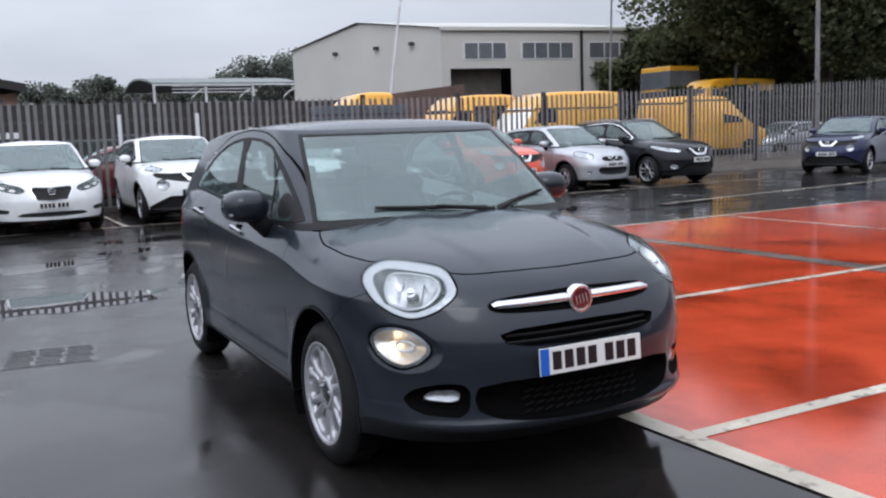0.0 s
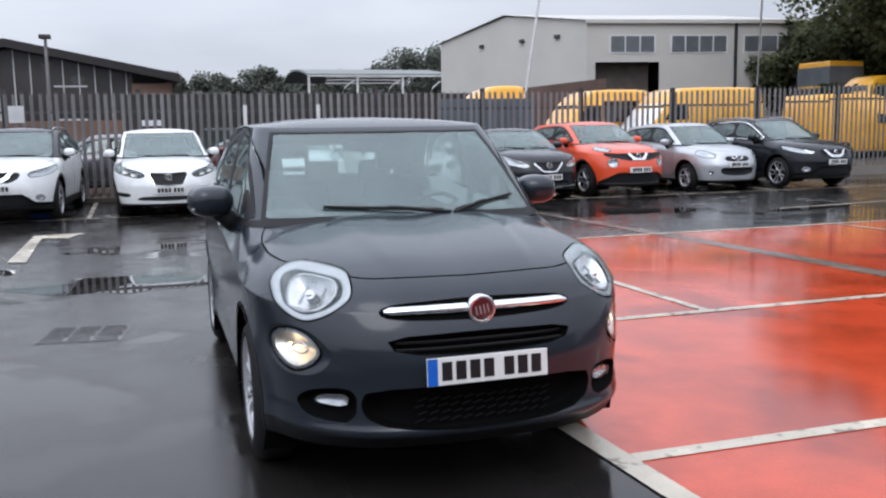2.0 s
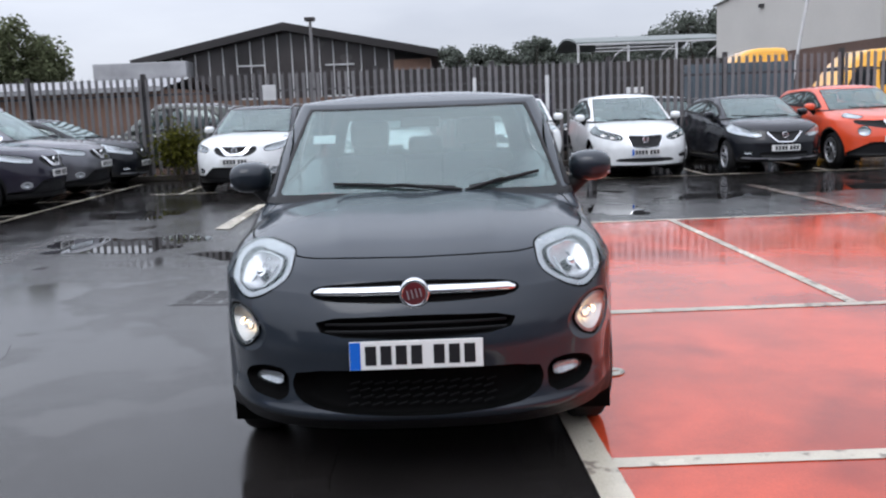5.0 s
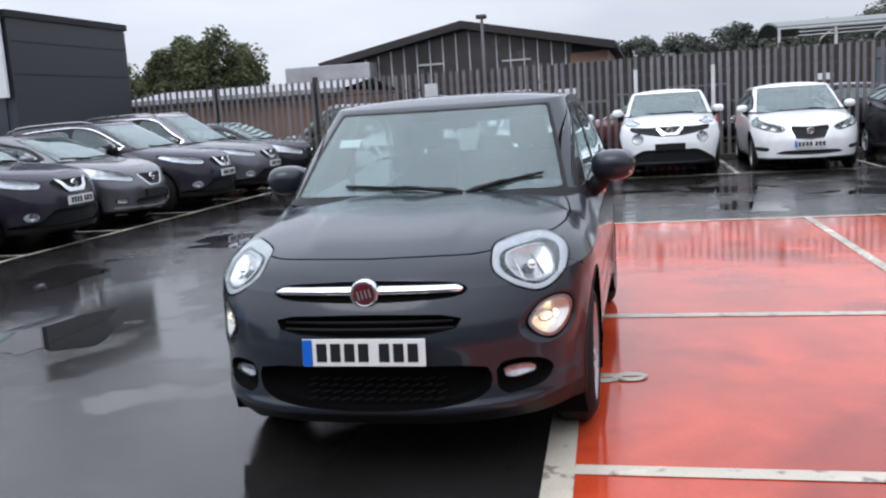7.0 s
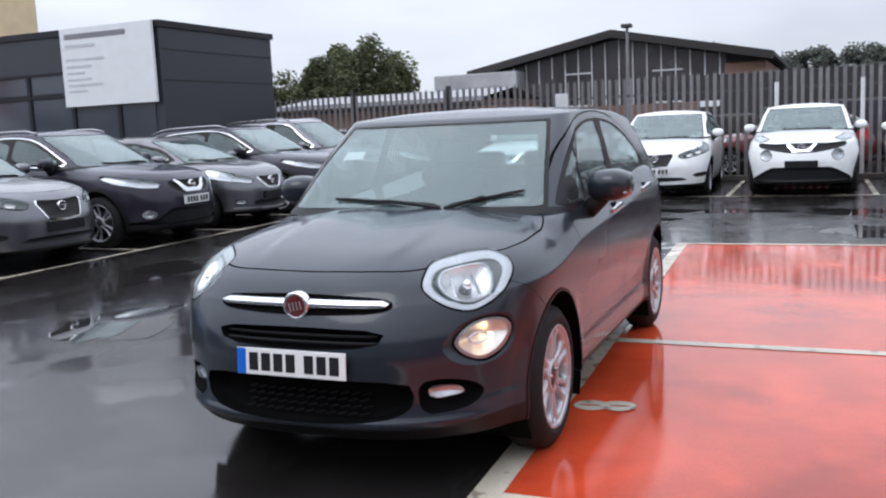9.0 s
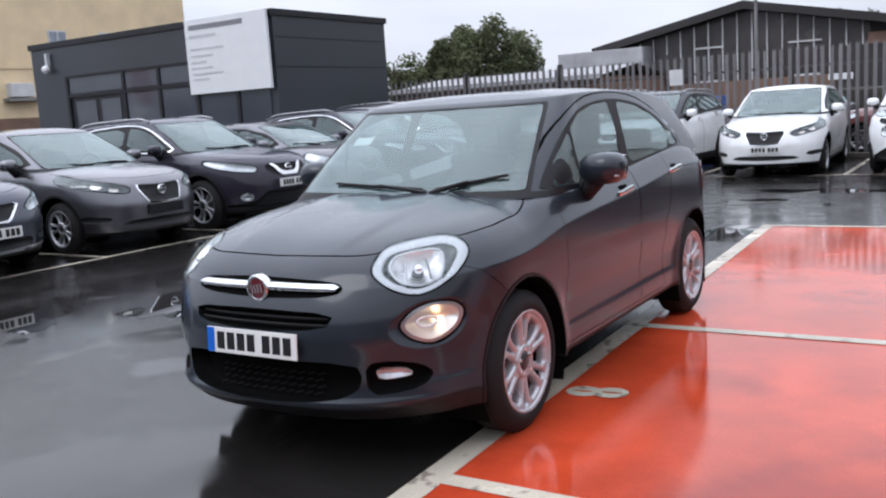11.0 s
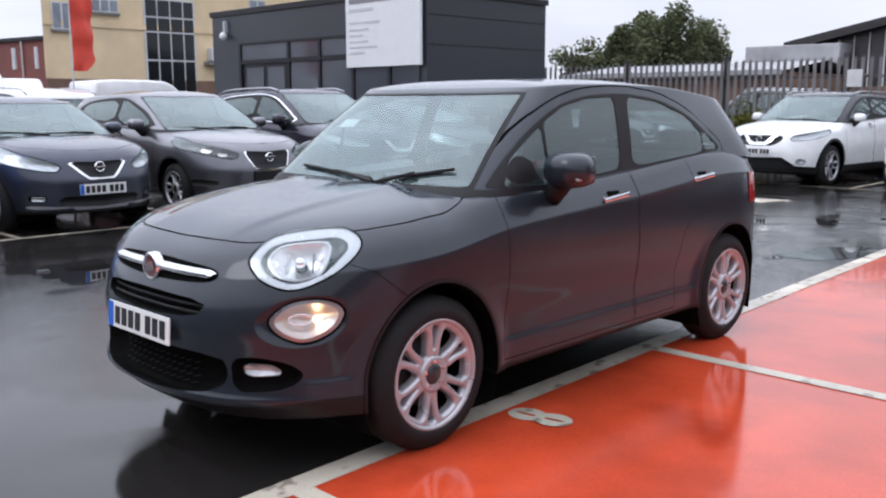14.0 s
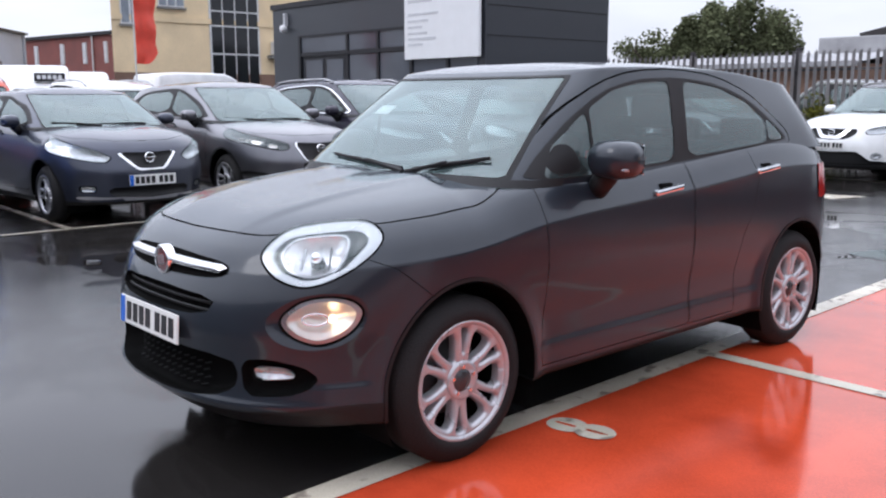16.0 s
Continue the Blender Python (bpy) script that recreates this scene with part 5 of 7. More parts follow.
# -- the stock cars --
def stock_face(car, lo, P, body):
    lamps = []
    for name, pts, material, push, times in P["features"]:
        poly = nose(P, pts, times)
        sym = lambda d, poly=poly: np.where((d[:, 6] < 1.3) & (d[:, 1] < 0.3), inside(d[:, 8], d[:, 2], poly), -1.0)
        got = lo.take(sym)
        if material is LENS:
            for sgn in (-1, 1):
                pick = [f for f in got if sgn * lo.d[f[0], 0] > 0]
                ob = lo.link(name, pick, LENS, car, 0.004)
                if ob:
                    lamps.append(sym)
                    lo.link("reflector", pick, P.get("lamp_mat", LAMP_CLEAR), ob, lambda d: -0.03 * np.clip(sym(d) / 0.02, 0, 1))
        else:
            (lo.link if min(p[0] for p in pts) < 0 else lambda *a: link_sides(lo, *a))(name, got, material, car, (lambda d: push * np.clip(sym(d) / 0.02, 0, 1)) if push < 0 else push)
    for sym in lamps[::2]:
        link_sides(lo, "lamp_gap", lo.take(lambda d: sym(d) + 0.009), GAP, car, -0.003)
    bz, pz = P["badge_z"], P["plate_z"]
    b = new("badge")
    b.parent = car
    b.matrix_local = Matrix.Translation(front_point(P, 0, bz) + Vector((0, -0.012, 0))) @ pose(0, 0, 0, 0, 0, -90)
    lathe("badge_ring", [(-0.01, 0.058), (0.006, 0.058), (0.009, 0.052), (0.004, 0.044)], 24, CHROME, b)
    box("badge_bar", 0.004, 0.012, -0.066, 0.066, -0.010, 0.010, CHROME, b, 0.003)
    if P.get("plate", True):
        number_plate(car, Matrix.Translation(front_point(P, 0, pz) + Vector((0, -0.02, 0))), blue=P.get("plate_blue", False))
    else:
        part("plate_mount", box_bm(-0.26, 0.26, P["front"] - 0.02, P["front"] + 0.05, pz - 0.06, pz + 0.06, 0.01), PLASTIC, car)


def mirror_pts(half):
    return half + [(-x, z) for x, z in half[::-1] if x > 0]


def electric_hatch():
    P = proportions(0.90, 2.70, 0.88, 0.885, 1.55, 0.30, 1.03, 0.78, 1.22, 1.03, 1.14, wr=0.315)
    P.update(face=stock_face, badge_z=0.705, plate_z=0.485, trim_mat=PLASTIC, features=[
        ("grille", mirror_pts([(0, 0.772), (0.335, 0.79), (0.225, 0.575), (0, 0.562)]), PLASTIC, -0.02, 0),
        ("chrome_v", mirror_pts([(0, 0.762), (0.352, 0.79), (0.236, 0.560), (0, 0.546)]), CHROME, 0.005, 0),
        ("lamp_eye", [(0.50, 0.745), (0.61, 0.778), (0.63, 0.738), (0.52, 0.712)], LAMP_SATIN, -0.012, 0),
        ("lamp_eye", [(0.65, 0.79), (0.76, 0.83), (0.77, 0.785), (0.67, 0.75)], LAMP_SATIN, -0.012, 0),
        ("headlamp", [(0.38, 0.765), (0.60, 0.835), (0.90, 0.96), (0.90, 0.865), (0.70, 0.745), (0.45, 0.685)], LENS, 0, 1),
        ("fog_lamp", [(0.62, 0.43), (0.84, 0.46), (0.84, 0.38), (0.65, 0.365)], PLASTIC, -0.02, 1),
        ("lower_intake", mirror_pts([(0, 0.385), (0.50, 0.375), (0.58, 0.32), (0, 0.295)]), PLASTIC, -0.03, 1)], lamp_mat=LAMP_DARK)
    return P


def round_lamp_crossover():
    P = proportions(0.84, 2.53, 0.765, 0.88, 1.57, 0.30, 1.10, 0.86, 1.05, 1.08, 1.22, wr=0.335)
    P.update(face=stock_face, badge_z=0.835, plate_z=0.55, lip=0.03, features=[
        ("chrome_v", mirror_pts([(0, 0.785), (0.09, 0.79), (0.21, 0.905), (0.27, 0.905), (0.14, 0.745), (0, 0.74)]), CHROME, 0.008, 0),
        ("grille", mirror_pts([(0, 0.90), (0.40, 0.89), (0.72, 0.91), (0.68, 0.83), (0.42, 0.77), (0.2, 0.735), (0, 0.73)]), PLASTIC, -0.025, 0),
        ("headlamp", [(0.56 + 0.092 * math.cos(a), 0.70 + 0.092 * math.sin(a)) for a in np.linspace(0, 2 * math.pi, 15)[:-1]], LENS, 0, 0),
        ("side_lamp", [(0.54, 0.96), (0.74, 1.0), (0.86, 1.03), (0.84, 0.96), (0.66, 0.92)], LENS, 0, 1),
        ("lower_intake", mirror_pts([(0, 0.50), (0.46, 0.50), (0.70, 0.37), (0.80, 0.30), (0.8, 0.24), (0, 0.24)]), PLASTIC, -0.03, 0)])
    P["flare"] = 0.035
    return P


def family_crossover(tall=0.0):
    P = proportions(0.91, 2.65, 0.82, 0.90, 1.60 + tall, 0.30, 1.09, 0.85, 1.12, 1.07, 1.18, wr=0.345)
    P.update(face=stock_face, badge_z=0.79, plate_z=0.59, lip=0.04, rails=(1.2, 2.9), dlo_trim=CHROME, features=[
        ("chrome_v", mirror_pts([(0, 0.735), (0.12, 0.74), (0.25, 0.865), (0.32, 0.865), (0.165, 0.69), (0, 0.685)]), CHROME, 0.008, 0),
        ("grille", mirror_pts([(0, 0.855), (0.42, 0.855), (0.38, 0.76), (0.25, 0.685), (0, 0.675)]), PLASTIC, -0.025, 0),
        ("headlamp", [(0.50, 0.835), (0.66, 0.885), (0.90, 0.97), (0.88, 0.86), (0.68, 0.775), (0.53, 0.765)], LENS, 0, 1),
        ("fog_lamp", [(0.67 + 0.05 * math.cos(a), 0.43 + 0.042 * math.sin(a)) for a in np.linspace(0, 2 * math.pi, 11)[:-1]], LENS, 0, 0),
        ("fog_ring", [(0.67 + 0.07 * math.cos(a), 0.43 + 0.06 * math.sin(a)) for a in np.linspace(0, 2 * math.pi, 11)[:-1]], CHROME, 0.004, 0),
        ("lower_intake", mirror_pts([(0, 0.49), (0.42, 0.50), (0.60, 0.36), (0.86, 0.33), (0.86, 0.25), (0, 0.25)]), PLASTIC, -0.03, 0)])
    P["trim_z"] = curve((-0.91, 0.29), (0.5, 0.34), (2.65, 0.34), (3.47, 0.4))
    return P


def small_hatch(old=False):
    P = proportions(0.80, 2.525, 0.67, 0.865 if not old else 0.835, 1.455 if not old else 1.51, 0.22, 1.02, 0.78, 1.05 if not old else 0.95, 1.0, 1.12, wr=0.305)
    P.update(face=stock_face, badge_z=0.70, plate_z=0.47, features=[
        ("grille", mirror_pts([(0, 0.755), (0.315, 0.766), (0.138, 0.594), (0, 0.586)]), PLASTIC, -0.02, 0),
        ("chrome_v", mirror_pts([(0, 0.745), (0.35, 0.768), (0.155, 0.572), (0, 0.564)]), CHROME, 0.006, 0),
        ("headlamp", [(0.38, 0.715), (0.58, 0.805), (0.86, 0.935), (0.86, 0.79), (0.66, 0.695), (0.45, 0.655)], LENS, 0, 1),
        ("fog_lamp", [(0.56, 0.41), (0.70, 0.42), (0.70, 0.365), (0.57, 0.36)], LENS, 0, 0),
        ("lower_intake", mirror_pts([(0, 0.40), (0.46, 0.40), (0.44, 0.30), (0, 0.28)]), PLASTIC, -0.03, 0),
        ("chin_blade", mirror_pts([(0, 0.285), (0.5, 0.30), (0.76, 0.33), (0.74, 0.29), (0.5, 0.262), (0, 0.25)]), ALLOY, 0.004, 0)] if not old else [
        ("chrome_v", mirror_pts([(0, 0.70), (0.06, 0.71), (0.13, 0.76), (0.17, 0.76), (0.10, 0.685), (0, 0.675)]), CHROME, 0.006, 0),
        ("grille", mirror_pts([(0, 0.765), (0.30, 0.765), (0.33, 0.70), (0.26, 0.655), (0, 0.65)]), PLASTIC, -0.02, 1),
        ("headlamp", [(0.46, 0.79), (0.60, 0.86), (0.78, 0.90), (0.79, 0.82), (0.68, 0.74), (0.52, 0.72)], LENS, 0, 1),
        ("lower_intake", mirror_pts([(0, 0.52), (0.40, 0.53), (0.44, 0.44), (0.34, 0.36), (0, 0.345)]), PLASTIC, -0.03, 1),
        ("fog_lamp", [(0.60 + 0.04 * math.cos(a), 0.42 + 0.04 * math.sin(a)) for a in np.linspace(0, 2 * math.pi, 11)[:-1]], LENS, 0, 0)])
    if old:
        P["badge_z"], P["plate_z"] = 0.715, 0.585
    return P


def stand(x, y, heading):
    """A place on the yard for a car whose nose points along heading (degrees; 0 is towards -y)."""
    return pose(x, y, 0, 0, 0, heading)

# ---- ground and markings ----
def sheet(name, pts, z, material, label, category, kind="structure"):
    ob = mesh_part(name, [(x, y, z) for x, y in pts], [tuple(range(len(pts)))], material)
    return tagged(ob, label, category, "", kind)


def stripe(p, q, w, z=0.008, parent=None):
    p, q = Vector((*p, 0)), Vector((*q, 0))
    d = (q - p).normalized()
    s = Vector((-d.y, d.x, 0)) * w / 2
    return mesh_part("painted_line", [(*(v.xy), z) for v in (p - s, q - s, q + s, p + s)], [(0, 1, 2, 3)], LINE_PAINT, parent)


gx = np.concatenate([-np.geomspace(900, 40, 8), np.linspace(-36, 36, 37), np.geomspace(40, 900, 8)])
gv = [(x, y + 5, 0.0) for y in gx for x in gx]
gn = len(gx)
ground = mesh_part("ground", gv, [(i * gn + j, i * gn + j + 1, (i + 1) * gn + j + 1, (i + 1) * gn + j) for i in range(gn - 1) for j in range(gn - 1)], ASPHALT)
tagged(ground, "wet black asphalt yard with shallow puddles", "ground", "", "structure")


def edge_x(y):
    """The long white line beside the grey car leans slightly across the yard."""
    return 0.745 - 0.043 * (y + 0.69)


red = sheet("red_surface", [(edge_x(-14), -14), (18, -14), (12.2, 6.9), (edge_x(6.9), 6.9)], 0.004, RED_COAT, "worn red coated parking surface, wet", "pavement")
marks = thing("bay_markings", "worn off-white painted parking bay lines", "markings", None, "", "structure")
stripe((edge_x(-14), -14), (edge_x(6.9), 6.9), 0.13, parent=marks)
stripe((edge_x(6.9) - 0.06, 6.88), (12.2, 6.9), 0.10, 0.0085, marks)
for y, x1 in ((-0.665, 12.0), (2.06, 12.0), (-3.4, 13.0), (-6.1, 14.0), (-8.8, 14.0)):
    stripe((edge_x(y) + 0.065, y), (x1, y), 0.10, 0.0085, marks)
for x in (3.06, 8.7):
    stripe((x, 2.11), (x - 0.12, 6.83), 0.09, 0.009, marks)
stripe((-6.72, -14), (-6.68, 16.0), 0.10, parent=marks)
for y in (-8.3, -5.95, -3.6, -1.25, 1.1, 3.45, 5.75, 8.0, 10.25, 12.5, 14.8):
    stripe((-6.73, y), (-11.6, y + 0.1), 0.09, 0.0085, marks)
stripe((-5.6, 13.25), (16.5, 13.0), 0.10, parent=marks)
for x in (-5.0, -2.35, 0.3, 2.75, 5.2, 7.55, 9.9, 12.4, 15.0):
    stripe((x, 13.2), (x - 0.05, 17.0), 0.09, 0.0085, marks)
stripe((9.5, 9.3), (24, 11.0), 0.09, parent=marks)
# bay number: an outlined figure beside the line
bm = bmesh.new()
for k, c in enumerate((-0.07, 0.07)):
    ring = [[bm.verts.new((c + rx * math.cos(a), ry * math.sin(a), 0.0015 * k)) for a in np.linspace(0, 2 * math.pi, 25)[:-1]] for rx, ry in ((0.066, 0.012), (0.095, 0.082))]
    for i in range(24):
        j = (i + 1) % 24
        bm.faces.new((ring[0][i], ring[1][i], ring[1][j], ring[0][j]))
num = part("bay_number", bm, LINE_PAINT)
num.matrix_world = pose(0.946, 0.613, 0.0095, 0, 0, 8)
tagged(num, "painted bay number 8 on red surface", "marking", "", "structure")
# worn white strokes on the open asphalt
for pts in ([(-2.95, 7.65), (-2.73, 7.55), (-2.82, 10.2), (-2.97, 10.6)], [(-2.97, 10.6), (-2.82, 10.2), (-2.46, 10.05), (-2.25, 10.72)]):
    mesh_part("worn_stroke", [(x, y, 0.009) for x, y in pts], [(0, 1, 2, 3)], LINE_PAINT, marks)
# drain cover
cover = thing("drain_cover", "wet cast iron drain cover set in asphalt", "drain cover", pose(-1.80, 3.14, 0, 0, 0, -9))
part("cover_frame", box_bm(-0.32, 0.32, -0.30, 0.30, -0.02, 0.0025, 0.001), ASPHALT, cover)
for k in range(9):
    for x0, x1 in ((-0.29, -0.105), (-0.095, 0.09), (0.10, 0.29)):
        box("cover_rib", x0 + 0.012 * (k % 2), x1 - 0.012 * (k % 3), -0.27 + k * 0.063, -0.245 + k * 0.063, 0.001, 0.006, ASPHALT, cover, 0.002)
# concrete drainage strip across the red surface
strip = mesh_part("drain_strip", [(x, y, 0.0075) for x, y in ((5.62, 1.0), (5.92, 1.0), (5.86, 4.0), (5.66, 6.9), (5.36, 10.9), (5.20, 10.9), (5.40, 6.9), (5.58, 4.0))], [(0, 1, 2, 7), (7, 2, 3, 6), (6, 3, 4, 5)], STRIP)
tagged(strip, "worn grey concrete drainage strip across the red surface", "drain", "", "structure")

# shallow puddles standing in the hollows
def puddle(x, y, rx, ry, turn, seed):
    rg = random.Random(seed)
    waves = [(k, rg.uniform(0, 6.3), rg.uniform(0.35, 1.0) * 0.30 / k**0.6) for k in (2, 3, 4, 5, 7, 9, 12)]
    pts = []
    for a in np.linspace(0, 2 * math.pi, 97)[:-1]:
        r = max(0.25, 1 + sum(h * math.sin(k * a + p) for k, p, h in waves))
        u, v = rx * r * math.cos(a), ry * r * math.sin(a)
        pts.append((x + u * math.cos(turn) - v * math.sin(turn), y + u * math.sin(turn) + v * math.cos(turn), 0.0025))
    ob = mesh_part("puddle", pts, [tuple(range(len(pts)))], WATER)
    tagged(ob, "shallow still puddle lying on the asphalt", "puddle", "puddles on the asphalt")


for k, p in enumerate(((-1.55, 5.45, 1.0, 0.5, -0.15), (-3.75, 6.5, 0.85, 0.75, 0.1), (-1.45, 8.4, 0.75, 0.38, 0.2), (-3.4, 1.75, 0.42, 0.75, 0.3), (-4.35, 0.75, 0.65, 0.3, -0.5), (0.05, 6.25, 0.28, 0.6, -0.5),
                       (0.4, 10.6, 0.85, 0.32, 0.0), (2.3, 10.5, 0.75, 0.4, 0.1), (2.45, 8.15, 0.5, 0.55, 0.3), (-0.3, 9.3, 0.4, 0.3, 0.4), (4.1, 9.4, 0.6, 0.4, 0.2), (7.3, 9.9, 1.1, 0.4, 0.05), (10.2, 9.2, 1.0, 0.35, 0.1), (-5.1, 4.2, 0.4, 0.8, 0.2), (-4.6, 9.7, 0.7, 0.5, 0.0))):
    puddle(*p, 70 + k)

# ---- palisade fence along the back of the yard ----
FY = 17.3


def rise(x):
    """The ground behind lifts a little towards the east end."""
    return max(0.0, (x - 12) * 0.026)


fence = thing("palisade_fence", "grey galvanised steel palisade fence with pointed pales", "fence")
bm = bmesh.new()
prof = [(-0.039, 0.0), (-0.023, -0.016), (-0.007, -0.004), (0.007, -0.004), (0.023, -0.016), (0.039, 0.0)]
H0 = 2.38
rings = [[bm.verts.new((x, y, z)) for x, y in prof] for z in (0.06, H0)]
for i in range(5):
    bm.faces.new((rings[0][i], rings[0][i + 1], rings[1][i + 1], rings[1][i]))
for a, b, tip in ((0, 1, -0.036), (2, 3, 0.0), (4, 5, 0.036)):
    t = bm.verts.new((tip, -0.008, H0 + (0.075 if tip == 0 else 0.055)))
    bm.faces.new((rings[1][a], rings[1][b], t))
bm.faces.new((rings[1][1], rings[1][2], rings[1][3], rings[1][4]))
pale0 = part("pale", bm, GALV, fence)
pale0.location = (-13.0, FY, rise(-13))
pm, k, x = pale0.data, 0, -13.0
rng = random.Random(4)
while x < 33.0 and k < 297:
    x += 0.168
    k += 1
    ob = new("pale", pm)
    ob.parent = fence
    ob.matrix_local = pose(x, FY, rise(x) + rng.uniform(-0.008, 0.008), 0, rng.uniform(-0.4, 0.4), 0)
for z in (0.45, 2.0):
    bm = box_bm(-13.1, 12.0, FY + 0.02, FY + 0.07, z - 0.025, z + 0.025)
    for j in range(8):
        xa, xb = 12 + j * 2.75, 12 + (j + 1) * 2.75
        box_bm(xa, xb, FY + 0.02, FY + 0.07, z - 0.025 + rise((xa + xb) / 2), z + 0.025 + rise((xa + xb) / 2), bm=bm)
    part("rail", bm, DARK_STEEL, fence)
for j in range(17):
    x = -12.4 + j * 2.75
    bm = box_bm(x - 0.05, x + 0.05, FY + 0.075, FY + 0.085, 0, 2.5 + rise(x))
    box_bm(x - 0.006, x + 0.006, FY + 0.085, FY + 0.17, 0, 2.5 + rise(x), bm=bm)
    box_bm(x - 0.05, x + 0.05, FY + 0.17, FY + 0.18, 0, 2.5 + rise(x), bm=bm)
    part("post", bm, DARK_STEEL, fence)
kerb = tagged(box("kerb", -13, 12, FY - 0.25, FY - 0.1, 0, 0.12, DIRTY_KERB_DIM_BAY, bevel=0.015), "damp concrete kerb below the fence", "kerb", "", "structure")
bank = mesh_part("bank", [(12, FY - 0.3, 0), (34, FY - 0.9, 0), (34, FY - 0.5, 0.3), (12, FY - 0.1, 0.12), (34, FY + 3, 0.55), (12, FY + 3, 0.14)], [(0, 1, 2, 3), (3, 2, 4, 5)], DIRTY_KERB_DIM_BAY)
tagged(bank, "low concrete kerb and bank under the fence", "kerb", "", "structure")
for x in (0.92, 2.62):
    ob = part("marker_post", rod_bm((x, FY - 0.12, 0), (x, FY - 0.12, 2.12), 0.045, n=10), WHITE_STEEL)
    tagged(ob, "slim off-white post standing against the fence", "post", "marker posts")
ob = box("fence_sign", -4.06, -3.75, FY - 0.05, FY - 0.035, 1.78, 2.14, WHITE_STEEL)
tagged(ob, "blank weathered sign plate fixed to the fence", "sign")

# ---- brick workshop with a glazed gable behind the fence ----
hall = thing("workshop_hall", "low brown brick workshop with dark glazed gable", "building")
HY, ex0, ex1, ax = 32.0, -11.75, -0.1, -5.88
part("wall", box_bm(ex0 + 0.15, ex1 - 0.15, HY, HY + 0.3, 0, 2.0), BRICK, hall)
for x0, x1 in ((ex0 + 0.15, ex0 + 1.05), (ex1 - 1.6, ex1 - 0.15)):
    box("wall", x0, x1, HY - 0.02, HY + 0.28, 2.0, 3.35, BRICK, hall)
part("side_wall", box_bm(ex0 + 0.15, ex0 + 0.45, HY + 0.3, HY + 24, 0, 3.4), BRICK, hall)
part("side_wall", box_bm(ex1 - 0.45, ex1 - 0.15, HY + 0.3, HY + 24, 0, 3.4), BRICK, hall)
zg = lambda x: 3.42 + (4.62 - 3.42) * (1 - abs(x - ax) / (ax - ex0))
mesh_part("glazing", [(ex0 + 1.0, HY + 0.1, 2.0), (ex1 - 1.55, HY + 0.1, 2.0), (ex1 - 1.55, HY + 0.1, zg(ex1 - 1.55)), (ax, HY + 0.1, 4.6), (ex0 + 1.0, HY + 0.1, zg(ex0 + 1.0))], [(0, 1, 2, 3, 4)], OLD_GLAZE, hall)
for k in range(17):
    x = ex0 + 1.15 + k * 0.545
    if x < ex1 - 1.6:
        box("mullion", x - 0.02, x + 0.02, HY + 0.03, HY + 0.09, 2.0, zg(x) - 0.05, WHITE_STEEL, hall)
for x0, x1, z in ((-7.9, -6.8, 3.32), (-4.4, -3.25, 3.25)):
    box("transom", x0, x1, HY + 0.02, HY + 0.08, z - 0.03, z + 0.03, WHITE_STEEL, hall)
    box("transom", x0 + 0.05, x1 - 0.05, HY - 0.05, HY + 0.06, 2.0, 2.07, WHITE_STEEL, hall)
for s, e in ((-1, ex0 - 0.15), (1, ex1 + 0.15)):
    for nm, y0, y1, th in (("fascia", HY - 0.55, HY - 0.4, 0.30), ("roof", HY - 0.4, HY + 24, 0.14)):
        z0, z1 = 3.68, 4.9
        mesh_part(nm, [(e, y0, z0 - th), (ax, y0, z1 - th), (ax, y1, z1 - th), (e, y1, z0 - th), (e, y0, z0), (ax, y0, z1), (ax, y1, z1), (e, y1, z0)],
                  [(0, 1, 2, 3), (4, 5, 6, 7), (0, 1, 5, 4), (3, 2, 6, 7), (0, 3, 7, 4), (1, 2, 6, 5)], ROOF_DARK, hall)
lamp = thing("flood_lamp_post", "slim grey lamp post with a flat head", "lamp post", pose(-3.95, 25.2, 0))
part("pole", rod_bm((0, 0, 0), (0, 0, 4.3), 0.07, 0.045, 10), GALV, lamp)
part("lamp_head", box_bm(-0.16, 0.16, -0.22, 0.1, 4.3, 4.42, 0.03), DARK_STEEL, lamp)

# ---- grey industrial unit ----
unit = thing("industrial_unit", "pale grey metal-clad industrial unit with shutter opening", "building")
cx, cy = 21.5, 40.5
dirx = Vector((0.985, -0.17, 0)).normalized()
diry = Vector((-0.30, 0.95, 0)).normalized()


def unit_pt(a, b, z):
    return Vector((cx, cy, 0)) + dirx * a + diry * b + Vector((0, 0, z))


def unit_quad(name, a0, a1, z0, z1, material, out=0.0, parent=None):
    o = -diry * out
    return mesh_part(name, [unit_pt(a0, 0, z0) + o, unit_pt(a1, 0, z0) + o, unit_pt(a1, 0, z1) + o, unit_pt(a0, 0, z1) + o], [(0, 1, 2, 3)], material, parent or unit)


EV, RG, LEN, DEP = 7.15, 8.0, 12.7, 13.5
bm = bmesh.new()


def uface(pts):
    bm.faces.new([bm.verts.new(p) for p in pts])


